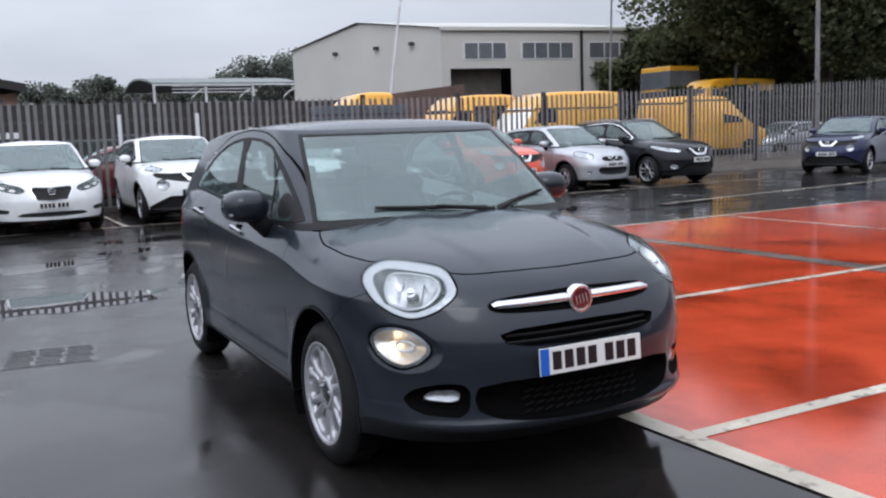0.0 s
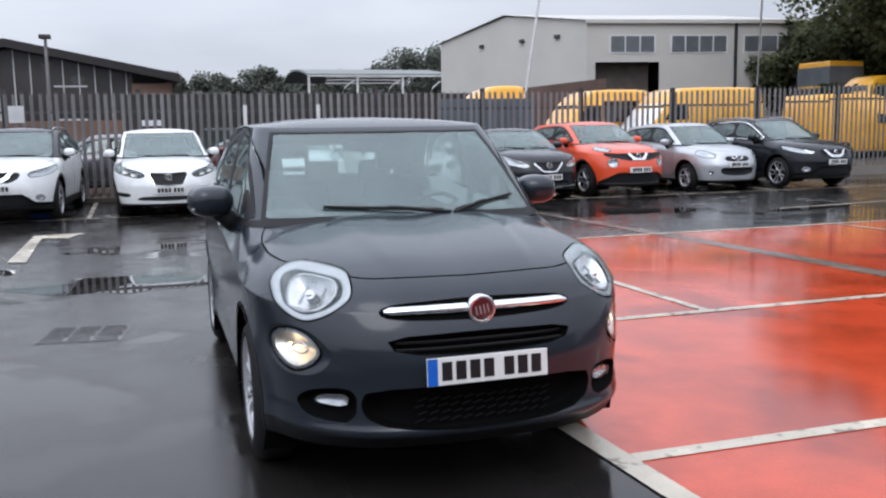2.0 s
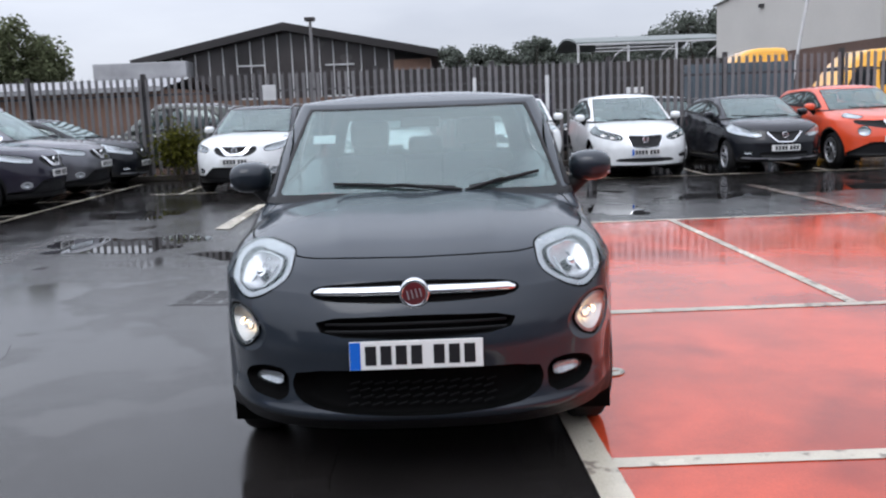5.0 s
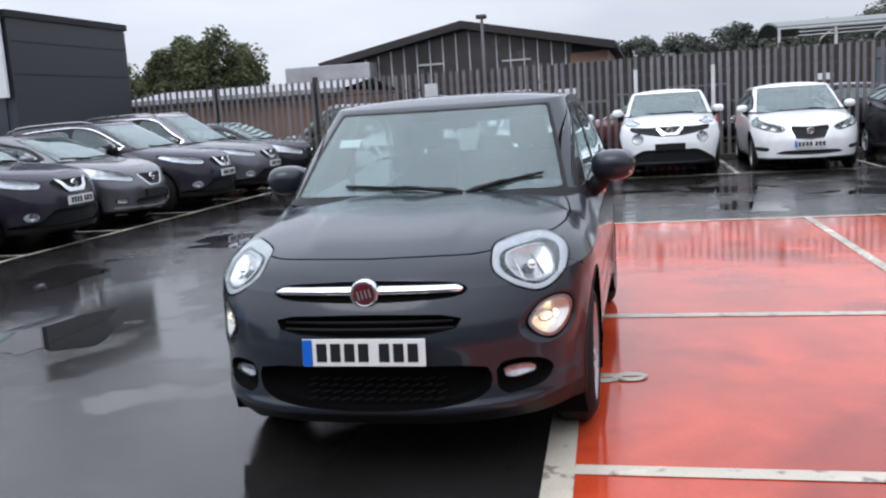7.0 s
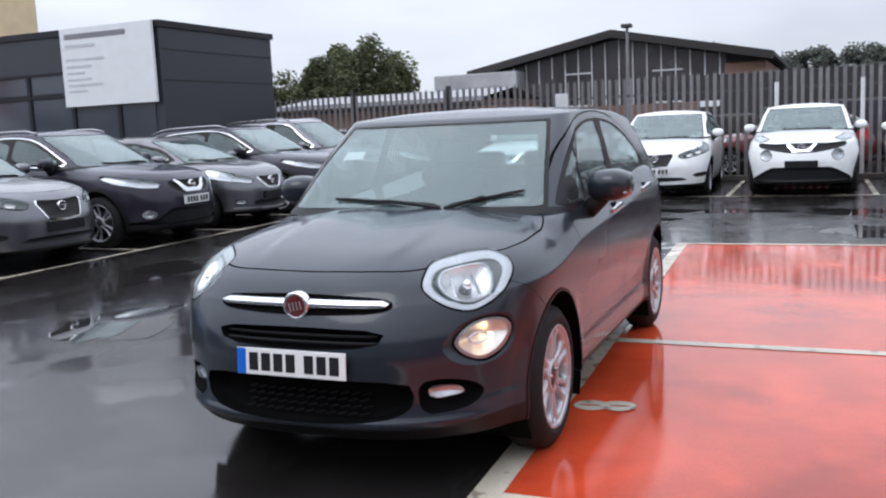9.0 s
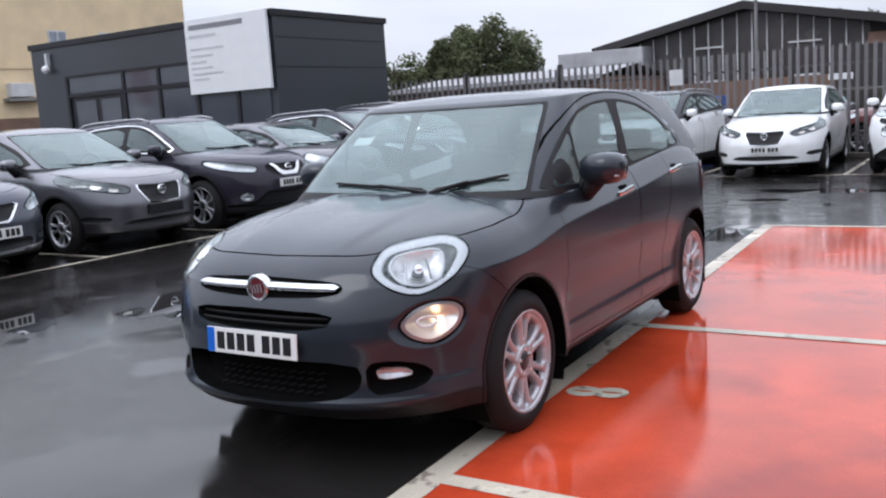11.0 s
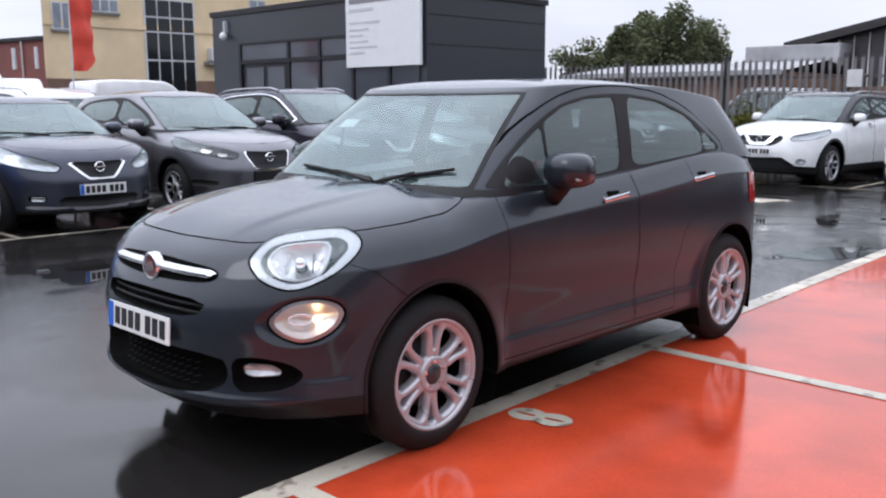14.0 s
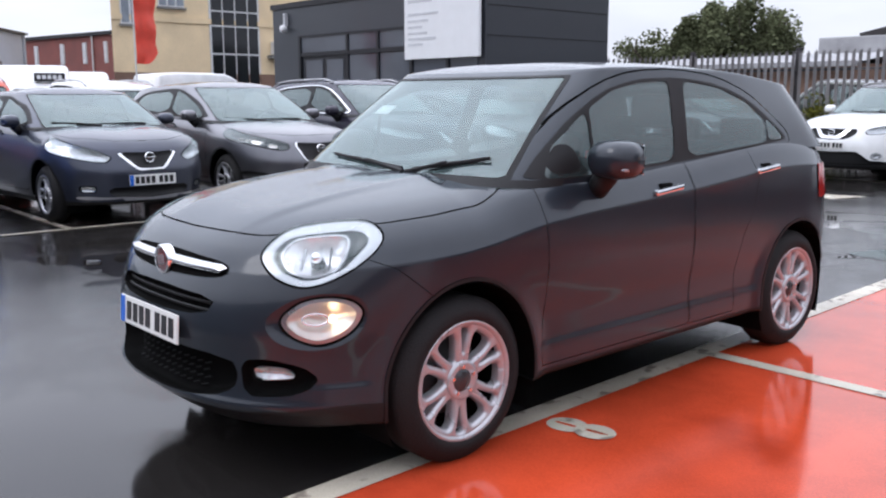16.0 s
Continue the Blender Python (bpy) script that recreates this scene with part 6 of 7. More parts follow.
for a0, a1, z0, z1 in ((0, 0.5, 0, EV), (0.5, 4.1, 4.9, EV), (4.1, LEN, 0, EV)):
    uface([unit_pt(a0, 0, z0), unit_pt(a1, 0, z0), unit_pt(a1, 0, z1), unit_pt(a0, 0, z1)])
uface([unit_pt(0, DEP, 0), unit_pt(0, 0, 0), unit_pt(0, 0, EV), unit_pt(0, DEP * 0.5, RG), unit_pt(0, DEP, EV - 0.2)])
uface([unit_pt(LEN, 0, 0), unit_pt(LEN, DEP, 0), unit_pt(LEN, DEP, EV - 0.2), unit_pt(LEN, DEP * 0.5, RG), unit_pt(LEN, 0, EV)])
uface([unit_pt(LEN, DEP, 0), unit_pt(0, DEP, 0), unit_pt(0, DEP, EV - 0.2), unit_pt(LEN, DEP, EV - 0.2)])
part("wall", bm, GREY_CLAD, unit)
bm = bmesh.new()
uface([unit_pt(-0.2, -0.2, EV - 0.02), unit_pt(LEN + 0.2, -0.2, EV - 0.02), unit_pt(LEN + 0.2, DEP / 2, RG + 0.1), unit_pt(-0.2, DEP / 2, RG + 0.1)])
uface([unit_pt(-0.2, DEP + 0.2, EV - 0.2), unit_pt(LEN + 0.2, DEP + 0.2, EV - 0.2), unit_pt(LEN + 0.2, DEP / 2, RG + 0.1), unit_pt(-0.2, DEP / 2, RG + 0.1)])
uface([unit_pt(-0.2, -0.2, EV - 0.2), unit_pt(LEN + 0.2, -0.2, EV - 0.2), unit_pt(LEN + 0.2, -0.2, EV), unit_pt(-0.2, -0.2, EV)])
part("roof", bm, GREY_CLAD, unit)
for a0, a1 in ((1.3, 3.8), (4.75, 7.95), (8.95, 11.9)):
    unit_quad("window_frame", a0 - 0.08, a1 + 0.08, 5.36, 6.36, WHITE_STEEL, 0.03)
    nn = 3 if a1 - a0 < 3 else 4
    for k in range(nn):
        w = (a1 - a0) / nn
        unit_quad("pane", a0 + k * w + 0.04, a0 + (k + 1) * w - 0.04, 5.44, 6.28, HAZY_PANE, 0.05)
bm = bmesh.new()
for z, w in ((0.0, 0.0),):
    uface([unit_pt(8.32, -0.12, 0), unit_pt(8.5, -0.12, 0), unit_pt(8.5, -0.12, EV), unit_pt(8.32, -0.12, EV)])
part("downpipe", bm, DARK_CLAD, unit)
# added brown-grey panel paints the dim interior seen through the opening
unit_quad("dim_interior_panel", 0.4, 4.2, 0.0, 5.0, DIRTY_KERB_DIM_BAY, -0.9)
for a in (2.2, 5.2, 9.0):
    p = unit_pt(-0.1, a, 6.45)
    part("wall_lamp", box_bm(p.x - 0.14, p.x + 0.14, p.y - 0.14, p.y + 0.14, p.z - 0.1, p.z + 0.1, 0.03), DARK_STEEL, unit)

# ---- steel canopy in the distance ----
shed = thing("open_canopy", "open grey canopy on white steel frames", "canopy")
bm = bmesh.new()
vault = [(60.0, 5.30), (62.0, 5.62), (64.5, 5.88), (67.0, 6.0), (69.5, 5.85), (72, 5.35)]
for x0, x1 in ((9.7, 14.8), (14.84, 20.0)):
    tops = [[bm.verts.new((x, y, z + up)) for y, z in vault] for x in (x0, x1) for up in (0.0, 0.14)]
    for k in range(len(vault) - 1):
        for a, b in ((0, 2), (3, 1), (1, 0), (2, 3)):
            bm.faces.new((tops[a][k], tops[a][k + 1], tops[b][k + 1], tops[b][k]))
    bm.faces.new((tops[0][0], tops[2][0], tops[3][0], tops[1][0]))
part("roof", bm, CANOPY, shed)
part("back_wall", box_bm(9.8, 19.8, 70, 70.3, 0, 4.4), DARK_CLAD, shed)
for x in (9.8, 13.3, 16.65, 19.9):
    part("column", box_bm(x - 0.07, x + 0.07, 60.0, 60.2, 0, 5.3), WHITE_STEEL, shed)
    if x > 10:
        part("brace", tube_bm([(x - 1.15, 60.1, 4.0), (x - 0.95, 60.1, 4.45), (x - 0.55, 60.1, 4.8), (x, 60.1, 5.05), (x + 0.0, 60.1, 5.25)], 0.06), WHITE_STEEL, shed, smooth=True)
for z in (4.78, 5.0, 5.2):
    box("rail", 11.0, 16.6, 60.0, 60.1, z - 0.03, z + 0.03, WHITE_STEEL, shed)
box("rail", 9.7, 20.0, 59.95, 60.05, 5.24, 5.34, WHITE_STEEL, shed)
# brown boundary wall climbing towards the unit
wall = mesh_part("yard_boundary", [(x, y, z) for y in (35.8, 36.1) for x, z in ((9.0, 0), (20.2, 0), (20.2, 3.8), (15.3, 3.28), (9.0, 2.6))], [(0, 1, 2, 3, 4), (5, 6, 7, 8, 9), (2, 7, 8, 3), (3, 8, 9, 4), (1, 6, 7, 2), (0, 5, 9, 4)], mat("dark_brown_brick", (0.13, 0.085, 0.07), 0.85, var=0.3, scale=0.8, bump=0.4, bump_scale=12))
tagged(wall, "dark brown boundary wall rising towards the unit", "wall", "", "structure")

# ---- dark sales building with a white board ----
sales = thing("sales_building", "anthracite clad single-storey sales building", "building")
BX, BY = -11.08, 11.67
part("wall", box_bm(-19.85, BX, BY, BY + 4.2, 0, 3.86), DARK_CLAD, sales)
part("parapet", box_bm(-19.9, BX + 0.05, BY - 0.05, BY + 4.25, 3.86, 4.0), DARK_TRIM, sales)
for x0, x1 in ((-18.35, -16.2), (-16.12, -14.9), (-14.82, -13.6), (-13.52, -12.3), (-12.22, -11.3)):
    if x1 < -13.5:
        box("window", x0, x1, BY - 0.03, BY + 0.02, 2.62, 3.02, SALES_PANE, sales)
    if x0 > -18:
        box("window", x0, x1, BY - 0.03, BY + 0.02, 0.3, 2.5, SALES_PANE, sales)
for x in (-18.4, -16.16, -14.86, -13.56, -12.26):
    box("window_frame", x - 0.05, x + 0.05, BY - 0.07, BY, 0.2, 3.06, DARK_TRIM, sales)
box("window_frame", -18.4, -11.3, BY - 0.065, BY, 2.51, 2.61, DARK_TRIM, sales)
box("window_frame", -18.4, -13.5, BY - 0.065, BY, 3.02, 3.08, DARK_TRIM, sales)
for x0, x1 in ((-18.1, -17.3), (-17.1, -16.35)):
    leaf = box("door", x0 - 0.1, x1 + 0.1, BY - 0.035, BY + 0.02, 0.05, 2.5, DARK_TRIM, sales)
    box("pane", x0, x1, BY - 0.05, BY + 0.0, 0.25, 2.4, SALES_PANE, leaf)
for z in (1.45, 2.75, 3.4):
    box("cladding_joint", BX - 0.01, BX + 0.007, BY + 0.05, BY + 4.15, z - 0.012, z + 0.012, DARK_TRIM, sales)
cctv = thing("wall_camera", "small white camera on the dark wall", "camera", pose(-19.08, BY, 3.3))
part("bracket", box_bm(-0.04, 0.04, -0.12, 0.0, 0.1, 0.42, 0.01), SIGN_GREY, cctv)
bm = bmesh.new()
bmesh.ops.create_uvsphere(bm, u_segments=14, v_segments=10, radius=0.11, matrix=Matrix.Translation((0, -0.14, 0.0)))
part("dome", bm, SIGN_WHITE, cctv, smooth=True)
sign = thing("white_signboard", "large white sign panel with faint grey lettering", "sign")
box("board", BX - 2.62, BX - 0.06, BY - 0.14, BY - 0.07, 2.29, 4.0, SIGN_WHITE, sign, 0.01)
for k, (w, z, h, mm) in enumerate(((1.9, 4.28, 0.11, SIGN_DARK), (0.95, 4.04, 0.07, SIGN_GREY), (1.2, 3.7, 0.05, SIGN_GREY), (0.8, 3.52, 0.05, SIGN_GREY), (0.55, 3.36, 0.05, SIGN_GREY), (0.75, 3.2, 0.05, SIGN_GREY), (1.1, 3.05, 0.05, SIGN_GREY), (0.6, 2.9, 0.05, SIGN_GREY))):
    box("text_bar", BX - 2.48, BX - 2.48 + w * 0.9, BY - 0.147, BY - 0.14, z * 0.86 + 0.13 - h / 2, z * 0.86 + 0.13 + h / 2, mm, sign)

# ---- buff brick offices, red brick works ----
def prism_bm(plan, z0, z1):
    """An upright block over a plan outline."""
    bm = bmesh.new()
    low, top = [bm.verts.new((*p, z0)) for p in plan], [bm.verts.new((*p, z1)) for p in plan]
    k = len(plan)
    for i in range(k):
        bm.faces.new((low[i], low[(i + 1) % k], top[(i + 1) % k], top[i]))
    bm.faces.new(top)
    bm.faces.new(low[::-1])
    bmesh.ops.recalc_face_normals(bm, faces=bm.faces)
    return bm


offices = thing("office_block", "buff brick office block with tall dark window", "building")
OX = -38.0
part("wall", prism_bm([(OX, 14.2), (OX, 34), (OX - 9, 34), (OX - 9, 18.6)], 0, 9.5), BUFF, offices)
box("base_course", OX, OX + 0.05, 14.2, 34, 0.0, 2.55, BRICK, offices)
part("wall_unit", box_bm(OX, OX + 0.45, 22.4, 23.6, 3.55, 4.2, 0.03), WHITE_STEEL, offices)
box("ledge", OX, OX + 0.5, 22.2, 24.0, 3.35, 3.5, CONCRETE, offices)
box("string_course", OX, OX + 0.06, 14.2, 34, 4.9, 5.15, BUFF, offices)
ys, zs = [19.08, 19.72, 20.4, 21.1, 21.7], [1.6, 3.5, 4.85, 5.55, 6.4]
box("window_frame", OX - 0.02, OX + 0.05, ys[0] - 0.06, ys[-1] + 0.06, zs[0], zs[-1] + 0.06, WHITE_STEEL, offices)
for a, b in zip(ys, ys[1:]):
    for c, d in zip(zs, zs[1:]):
        box("pane", OX, OX + 0.07, a + 0.04, b - 0.04, c + 0.05, d - 0.04, WINDOW_DARK, offices)
for y0, y1, z0, z1, lights in ((14.62, 15.5, 4.72, 5.95, 2), (16.45, 17.75, 5.6, 6.22, 3), (25.0, 26.0, 5.5, 6.8, 2), (28, 29.2, 5.5, 6.8, 2)):
    box("window_frame", OX - 0.02, OX + 0.05, y0, y1, z0, z1, WHITE_STEEL, offices)
    box("window_sill", OX, OX + 0.14, y0 - 0.06, y1 + 0.06, z0 - 0.1, z0, CONCRETE, offices)
    for k in range(lights):
        w = (y1 - y0) / lights
        box("pane", OX, OX + 0.07, y0 + k * w + 0.06, y0 + (k + 1) * w - 0.04, z0 + 0.07, z1 - 0.07, CLEAR_PANE, offices)
works = thing("brick_works", "long red brick works with pale windows", "building")
WR, WL = Vector((-44.4, 16.87)), Vector((-62.4, 13.77))
run = (WL - WR).normalized()
back = Vector((run.y, -run.x)) * 7
part("wall", prism_bm([WR, WL, WL + back, WR + back], 0, 4.68), RED_BRICK, works)
edge = Vector((-run.y, run.x)) * 0.15
part("roof", prism_bm([WR + edge, WL + edge, WL + back, WR + back], 4.68, 4.86), DARK_TRIM, works)
aim = Matrix.Rotation(math.atan2(-run.y, -run.x), 4, "Z")
for far, half in ((0.85, 0.17), (2.95, 0.2), (5.3, 0.22), (8.2, 0.22)):
    c = WR + run * far
    for name, w, grow, mm in (("window_frame", half, 0.03, WHITE_STEEL), ("window", half - 0.05, 0.06, SIGN_GREY)):
        box(name, c.x - w, c.x + w, c.y - grow, c.y + grow, 3.22 + grow - 0.03, 4.34 - grow + 0.03, mm, works, turn=aim)
foot = WR + run * 2.05 + edge * 0.6
part("downpipe", rod_bm((*foot, 0), (*foot, 4.7), 0.05, n=8), SIGN_GREY, works)
depot = thing("grey_depot", "pale blue-grey metal depot with dark open bay", "building")
DR, DL = Vector((-40.3, 11.15)), Vector((-35.95, 8.2))
run = (DL - DR).normalized()
out = Vector((-run.y, run.x))
end = DL + run * 5.0
part("wall", prism_bm([DR, DL, DL - out * 5, DR - out * 5], 0, 4.16), DEPOT_SHEET, depot)
part("bay_wall", prism_bm([DL - out * 0.6, end - out * 0.6, end - out * 5, DL - out * 5], 0, 4.12), DARK_STEEL, depot)
part("bay_lintel", prism_bm([DL, end, end - out * 0.3, DL - out * 0.3], 3.1, 4.16), DEPOT_SHEET, depot)
part("roof", prism_bm([DR + out * 0.12, end + out * 0.12, end - out * 5.1, DR - out * 5.1], 4.16, 4.26), DARK_STEEL, depot)
c = DR + run * 3.4
part("blue_sign", prism_bm([c, c + run * 0.9, c + run * 0.9 + out * 0.05, c + out * 0.05], 2.35, 2.9), BLUE_PAINT, depot)
for far in (0.4, 4.9):
    c = DR + run * far + out * 0.06
    part("downpipe", rod_bm((*c, 0), (*c, 4.16), 0.05, n=8), SIGN_GREY, depot)

flag = thing("feather_flag", "tall red feather flag on a thin pole", "flag", pose(-20.0, 7.6, 0))
part("pole", rod_bm((0, 0, 0), (0, 0, 5.2), 0.03, 0.015, 8), WHITE_STEEL, flag)
fv, ff = [], []
for i in range(31):
    z = 2.28 + i * 0.1
    w = 0.58 * math.sqrt(min(1.0, 0.35 + 0.22 * i)) + 0.02 * math.sin(i * 0.9)
    for j in range(7):
        fv.append((0.05 * math.sin(i * 0.3 + j * 1.3) + 0.02 * math.sin(i * 0.83), 0.02 + w * j / 6, z + 0.05 * (j / 6 - 0.5) ** 2))
for i in range(30):
    for j in range(6):
        ff.append((i * 7 + j, i * 7 + j + 1, i * 7 + j + 8, i * 7 + j + 7))
mesh_part("cloth", fv, ff, FLAG_RED, flag, smooth=True)

# ---- plain unseen walls, added behind and beside the walk to darken reflections ----
for nm, b, lab in (("wall_south", (-34, 46, -27.5, -27.0, 0, 7.5), "plain dark unseen wall added to darken reflections, south side"), ("wall_east", (46.0, 46.4, -27.0, 12.0, 0, 3.2), "plain dark unseen wall added to darken reflections, east side"), ("wall_west", (-34.4, -34.0, -27.0, -5.0, 0, 3.2), "plain dark unseen wall added to darken reflections, west side")):
    tagged(box(nm, *b, DARK_CLAD), lab, "wall", "", "structure")

# ---- the grey crossover ----
hero = assemble(HERO, "crossover_car", "dark grey metallic crossover car, wet with rain, side lights lit", HERO_PAINT, pose(0, 0, 0), hero=True)
note = box("windscreen_note", -0.575, -0.455, 0.694, 0.697, 1.328, 1.398, PAPER, hero, label="white paper note behind the windscreen", turn=Matrix.Rotation(radians(-54), 4, "X"))

# ---- parked stock: a row along the fence, a row on the west side ----
def park(P, label, colour, x, y, heading, group, size=1.0, **over):
    Q = dict(P)
    Q.update(over)
    return assemble(Q, "parked_car", label, colour, stand(x, y, heading) @ Matrix.Diagonal((size, size, size, 1)), group=group)


ROW_Y = 12.75
N, W = "cars along the fence", "cars along the west side"
park(family_crossover(), "white crossover car with dark glass roof, parked at the fence", WHITE_PAINT, -3.72, ROW_Y + 0.85, -4, N, 1.04, roof_mat=BLACK_PAINT, dlo_trim=None)
park(electric_hatch(), "white electric hatchback, parked at the fence", WHITE_PAINT, -0.96, ROW_Y + 0.85, 2, N, 1.04)
park(round_lamp_crossover(), "white small crossover with round lamps and no plate", WHITE_PAINT, 1.55, ROW_Y + 1.0, 0, N, 1.04, plate=False)
park(electric_hatch(), "white electric hatchback, second of its kind at the fence", WHITE_PAINT, 3.95, ROW_Y + 0.95, 0, N, 1.04, plate_blue=True)
park(small_hatch(), "black small hatchback, parked at the fence", BLACK_PAINT, 6.55, ROW_Y + 0.85, 2, N, 1.04)
park(round_lamp_crossover(), "orange-red small crossover, parked at the fence", ORANGE_PAINT, 8.75, ROW_Y + 1.1, 3, N, 1.04)
park(small_hatch(True), "silver small hatchback, parked at the fence", SILVER_PAINT, 11.35, ROW_Y + 1.2, 3, N, 1.04)
park(family_crossover(), "dark grey crossover car, parked at the fence", BLACK_PAINT, 13.85, ROW_Y + 1.1, 4, N, 1.04)
park(round_lamp_crossover(), "dark blue small crossover, parked apart from the row", BLUE_PAINT, 19.1, 13.1, -70, N)
WX = -6.6
park(round_lamp_crossover(), "bright blue small crossover in the west row", BRIGHT_BLUE, WX - 0.85, -0.42, 90, W, 1.07)
park(small_hatch(), "slate blue hatchback with blue-edged plate, west row", SLATE_PAINT, WX - 0.85, 2.0, 92, W, 1.07, plate_blue=True)
park(electric_hatch(), "gunmetal electric hatchback, west row", GUN_PAINT, WX - 1.0, 4.4, 90, W, 1.07, plate=False)
park(family_crossover(), "dark aubergine crossover with chrome trim and roof rails", AUBERGINE_PAINT, WX - 0.85, 6.7, 90, W, 1.07)
park(small_hatch(), "gunmetal hatchback between two crossovers", GUN_PAINT, WX - 0.95, 9.05, 90, W, 1.07, plate=False)
park(family_crossover(), "black crossover with chrome trim and roof rails", AUBERGINE_PAINT, WX - 0.9, 11.35, 90, W, 1.07)
park(family_crossover(0.1), "gunmetal tall crossover with roof rails", GUN_PAINT, WX - 0.95, 13.7, 90, W, 1.07)
park(small_hatch(), "black hatchback at the end of the west row", BLACK_PAINT, WX - 0.8, 16.0, 90, W, 1.07)

# ---- beyond the yard ----
def van(label, colour, m, L=5.2, Wd=1.95, Ht=2.45, cat="van", nose_mat=None, windows=False, screen=None):
    """A panel van, nose towards -y, over its front axle."""
    v = thing("panel_van", label, cat, m)
    h, fo = Wd / 2, 0.95
    side = [(-fo, 0.45), (-fo - 0.02, 0.75), (-fo + 0.1, 1.0), (-0.15, 1.22), (0.55, Ht - 0.42), (0.85, Ht - 0.12), (1.2, Ht), (L - fo - 0.12, Ht), (L - fo, Ht - 0.15), (L - fo + 0.03, 0.5), (L - fo, 0.35), (-fo + 0.05, 0.3)]
    side = rounded(side, 1)
    bm = bmesh.new()
    rings = []
    for x, s in ((-h, 0.93), (-h + 0.05, 0.985), (-h + 0.14, 1.0), (h - 0.14, 1.0), (h - 0.05, 0.985), (h, 0.93)):
        c = np.array([L / 2 - fo, 1.1])
        rings.append([bm.verts.new((x * (1 - 0.10 * max(0, (z - 1.2)) / 1.2), c[0] + (y - c[0]) * s, c[1] + (z - c[1]) * s)) for y, z in side])
    k = len(side)
    for a, b in zip(rings, rings[1:]):
        for i in range(k):
            bm.faces.new((a[i], a[(i + 1) % k], b[(i + 1) % k], b[i]))
    bm.faces.new(rings[0])
    bm.faces.new(rings[-1][::-1])
    bmesh.ops.recalc_face_normals(bm, faces=bm.faces)
    if nose_mat:
        front = [f for f in bm.faces if f.calc_center_median().y < 0.25 and f.calc_center_median().z > 0.7]
        nb = bm.copy()
        nb.faces.ensure_lookup_table()
        keep = {f.index for f in front}
        bmesh.ops.delete(nb, geom=[f for f in nb.faces if f.index not in keep], context="FACES")
        part("bonnet", nb, nose_mat, v, smooth=True)
        bmesh.ops.delete(bm, geom=front, context="FACES")
    part("body", bm, colour, v, smooth=True)
    f = 1 - 0.10 * (Ht - 1.6) / 1.2 * 0.6
    mesh_part("windscreen", [(-h * 0.84, -0.03, 1.33), (h * 0.84, -0.03, 1.33), (h * 0.78 * f, 0.52, Ht - 0.46), (-h * 0.78 * f, 0.52, Ht - 0.46)], [(0, 1, 2, 3)], screen or WINDOW_DARK, v)
    for s in (-1, 1):
        mesh_part("cab_window", [(s * (h * 0.985), 0.25, 1.25), (s * (h * 0.985), 1.25, 1.25), (s * h * 0.94, 1.25, Ht - 0.5), (s * h * 0.94, 0.72, Ht - 0.5)], [(0, 1, 2, 3)], WINDOW_DARK, v)
        if windows:
            for y0, y1 in ((1.36, 2.05), (2.12, 2.85)):
                part("side_window", box_bm(min(s * h * 0.9, s * h * 0.985), max(s * h * 0.9, s * h * 0.985), y0, y1, 1.62, Ht - 0.36, 0.01), WINDOW_DARK, v)
        part("headlamp", box_bm(s * h * 0.6, s * h * 0.92, -fo - 0.0, -fo + 0.2, 0.82, 1.0, 0.03), BEZEL, v)
        for y in (0.0, L - 1.95):
            w = lathe("wheel", [(-0.1, 0.2), (-0.1, 0.33), (0.1, 0.33), (0.1, 0.2), (0.06, 0.0)], 24, TYRE, v)
            w.matrix_local = pose(s * (h - 0.08), y, 0.33) @ Matrix.Diagonal((s, 1, 1, 1))
    part("front_bumper", box_bm(-h * 0.95, h * 0.95, -fo - 0.06, -fo + 0.2, 0.3, 0.58, 0.05), PLASTIC, v)
    return v


yel = "yellow breakdown van parked behind the fence"
van("yellow panel van with pale nose behind the fence", YELLOW_PAINT, pose(12.95, 20.4, 0.12, 0, 0, -90), L=4.9, Ht=2.5, nose_mat=WHITE_PAINT, screen=SIGN_GREY)
van(yel, YELLOW_PAINT, pose(11.2, 22.6, 0.0, 0, 0, -90), L=4.0, Ht=2.65, windows=True)
van(yel, YELLOW_PAINT, pose(22.67, 20.6, 0.22, 0, 0, 90), L=4.5, Ht=2.2)
van(yel, YELLOW_PAINT, pose(8.75, 25.2, 0.05, 0, 0, -92), L=3.2, Ht=2.85)
van(yel, YELLOW_PAINT, pose(28.5, 29.0, 0.45, 0, 0, -90), L=6.0, Ht=3.1)
pick = thing("yellow_truck", "yellow recovery truck with dark cab windows", "truck", pose(30.7, 32.6, 0.4, 0, 0, -90))
part("cab", box_bm(-1.1, 1.1, -1.0, 1.0, 0.6, 4.0, 0.08), YELLOW_PAINT, pick)
part("cab_skirt", box_bm(-1.13, 1.13, -1.03, 1.03, 0.6, 2.75, 0.05), DARK_STEEL, pick)
part("cab_window", box_bm(-1.12, 1.12, -1.02, 1.02, 2.85, 3.75, 0.03), HAZY_PANE, pick)
part("deck", box_bm(-1.15, 1.15, 1.0, 6.5, 1.0, 1.9, 0.05), YELLOW_PAINT, pick)
part("chassis", box_bm(-0.8, 0.8, -0.8, 6.2, 0.45, 1.0), DARK_STEEL, pick)

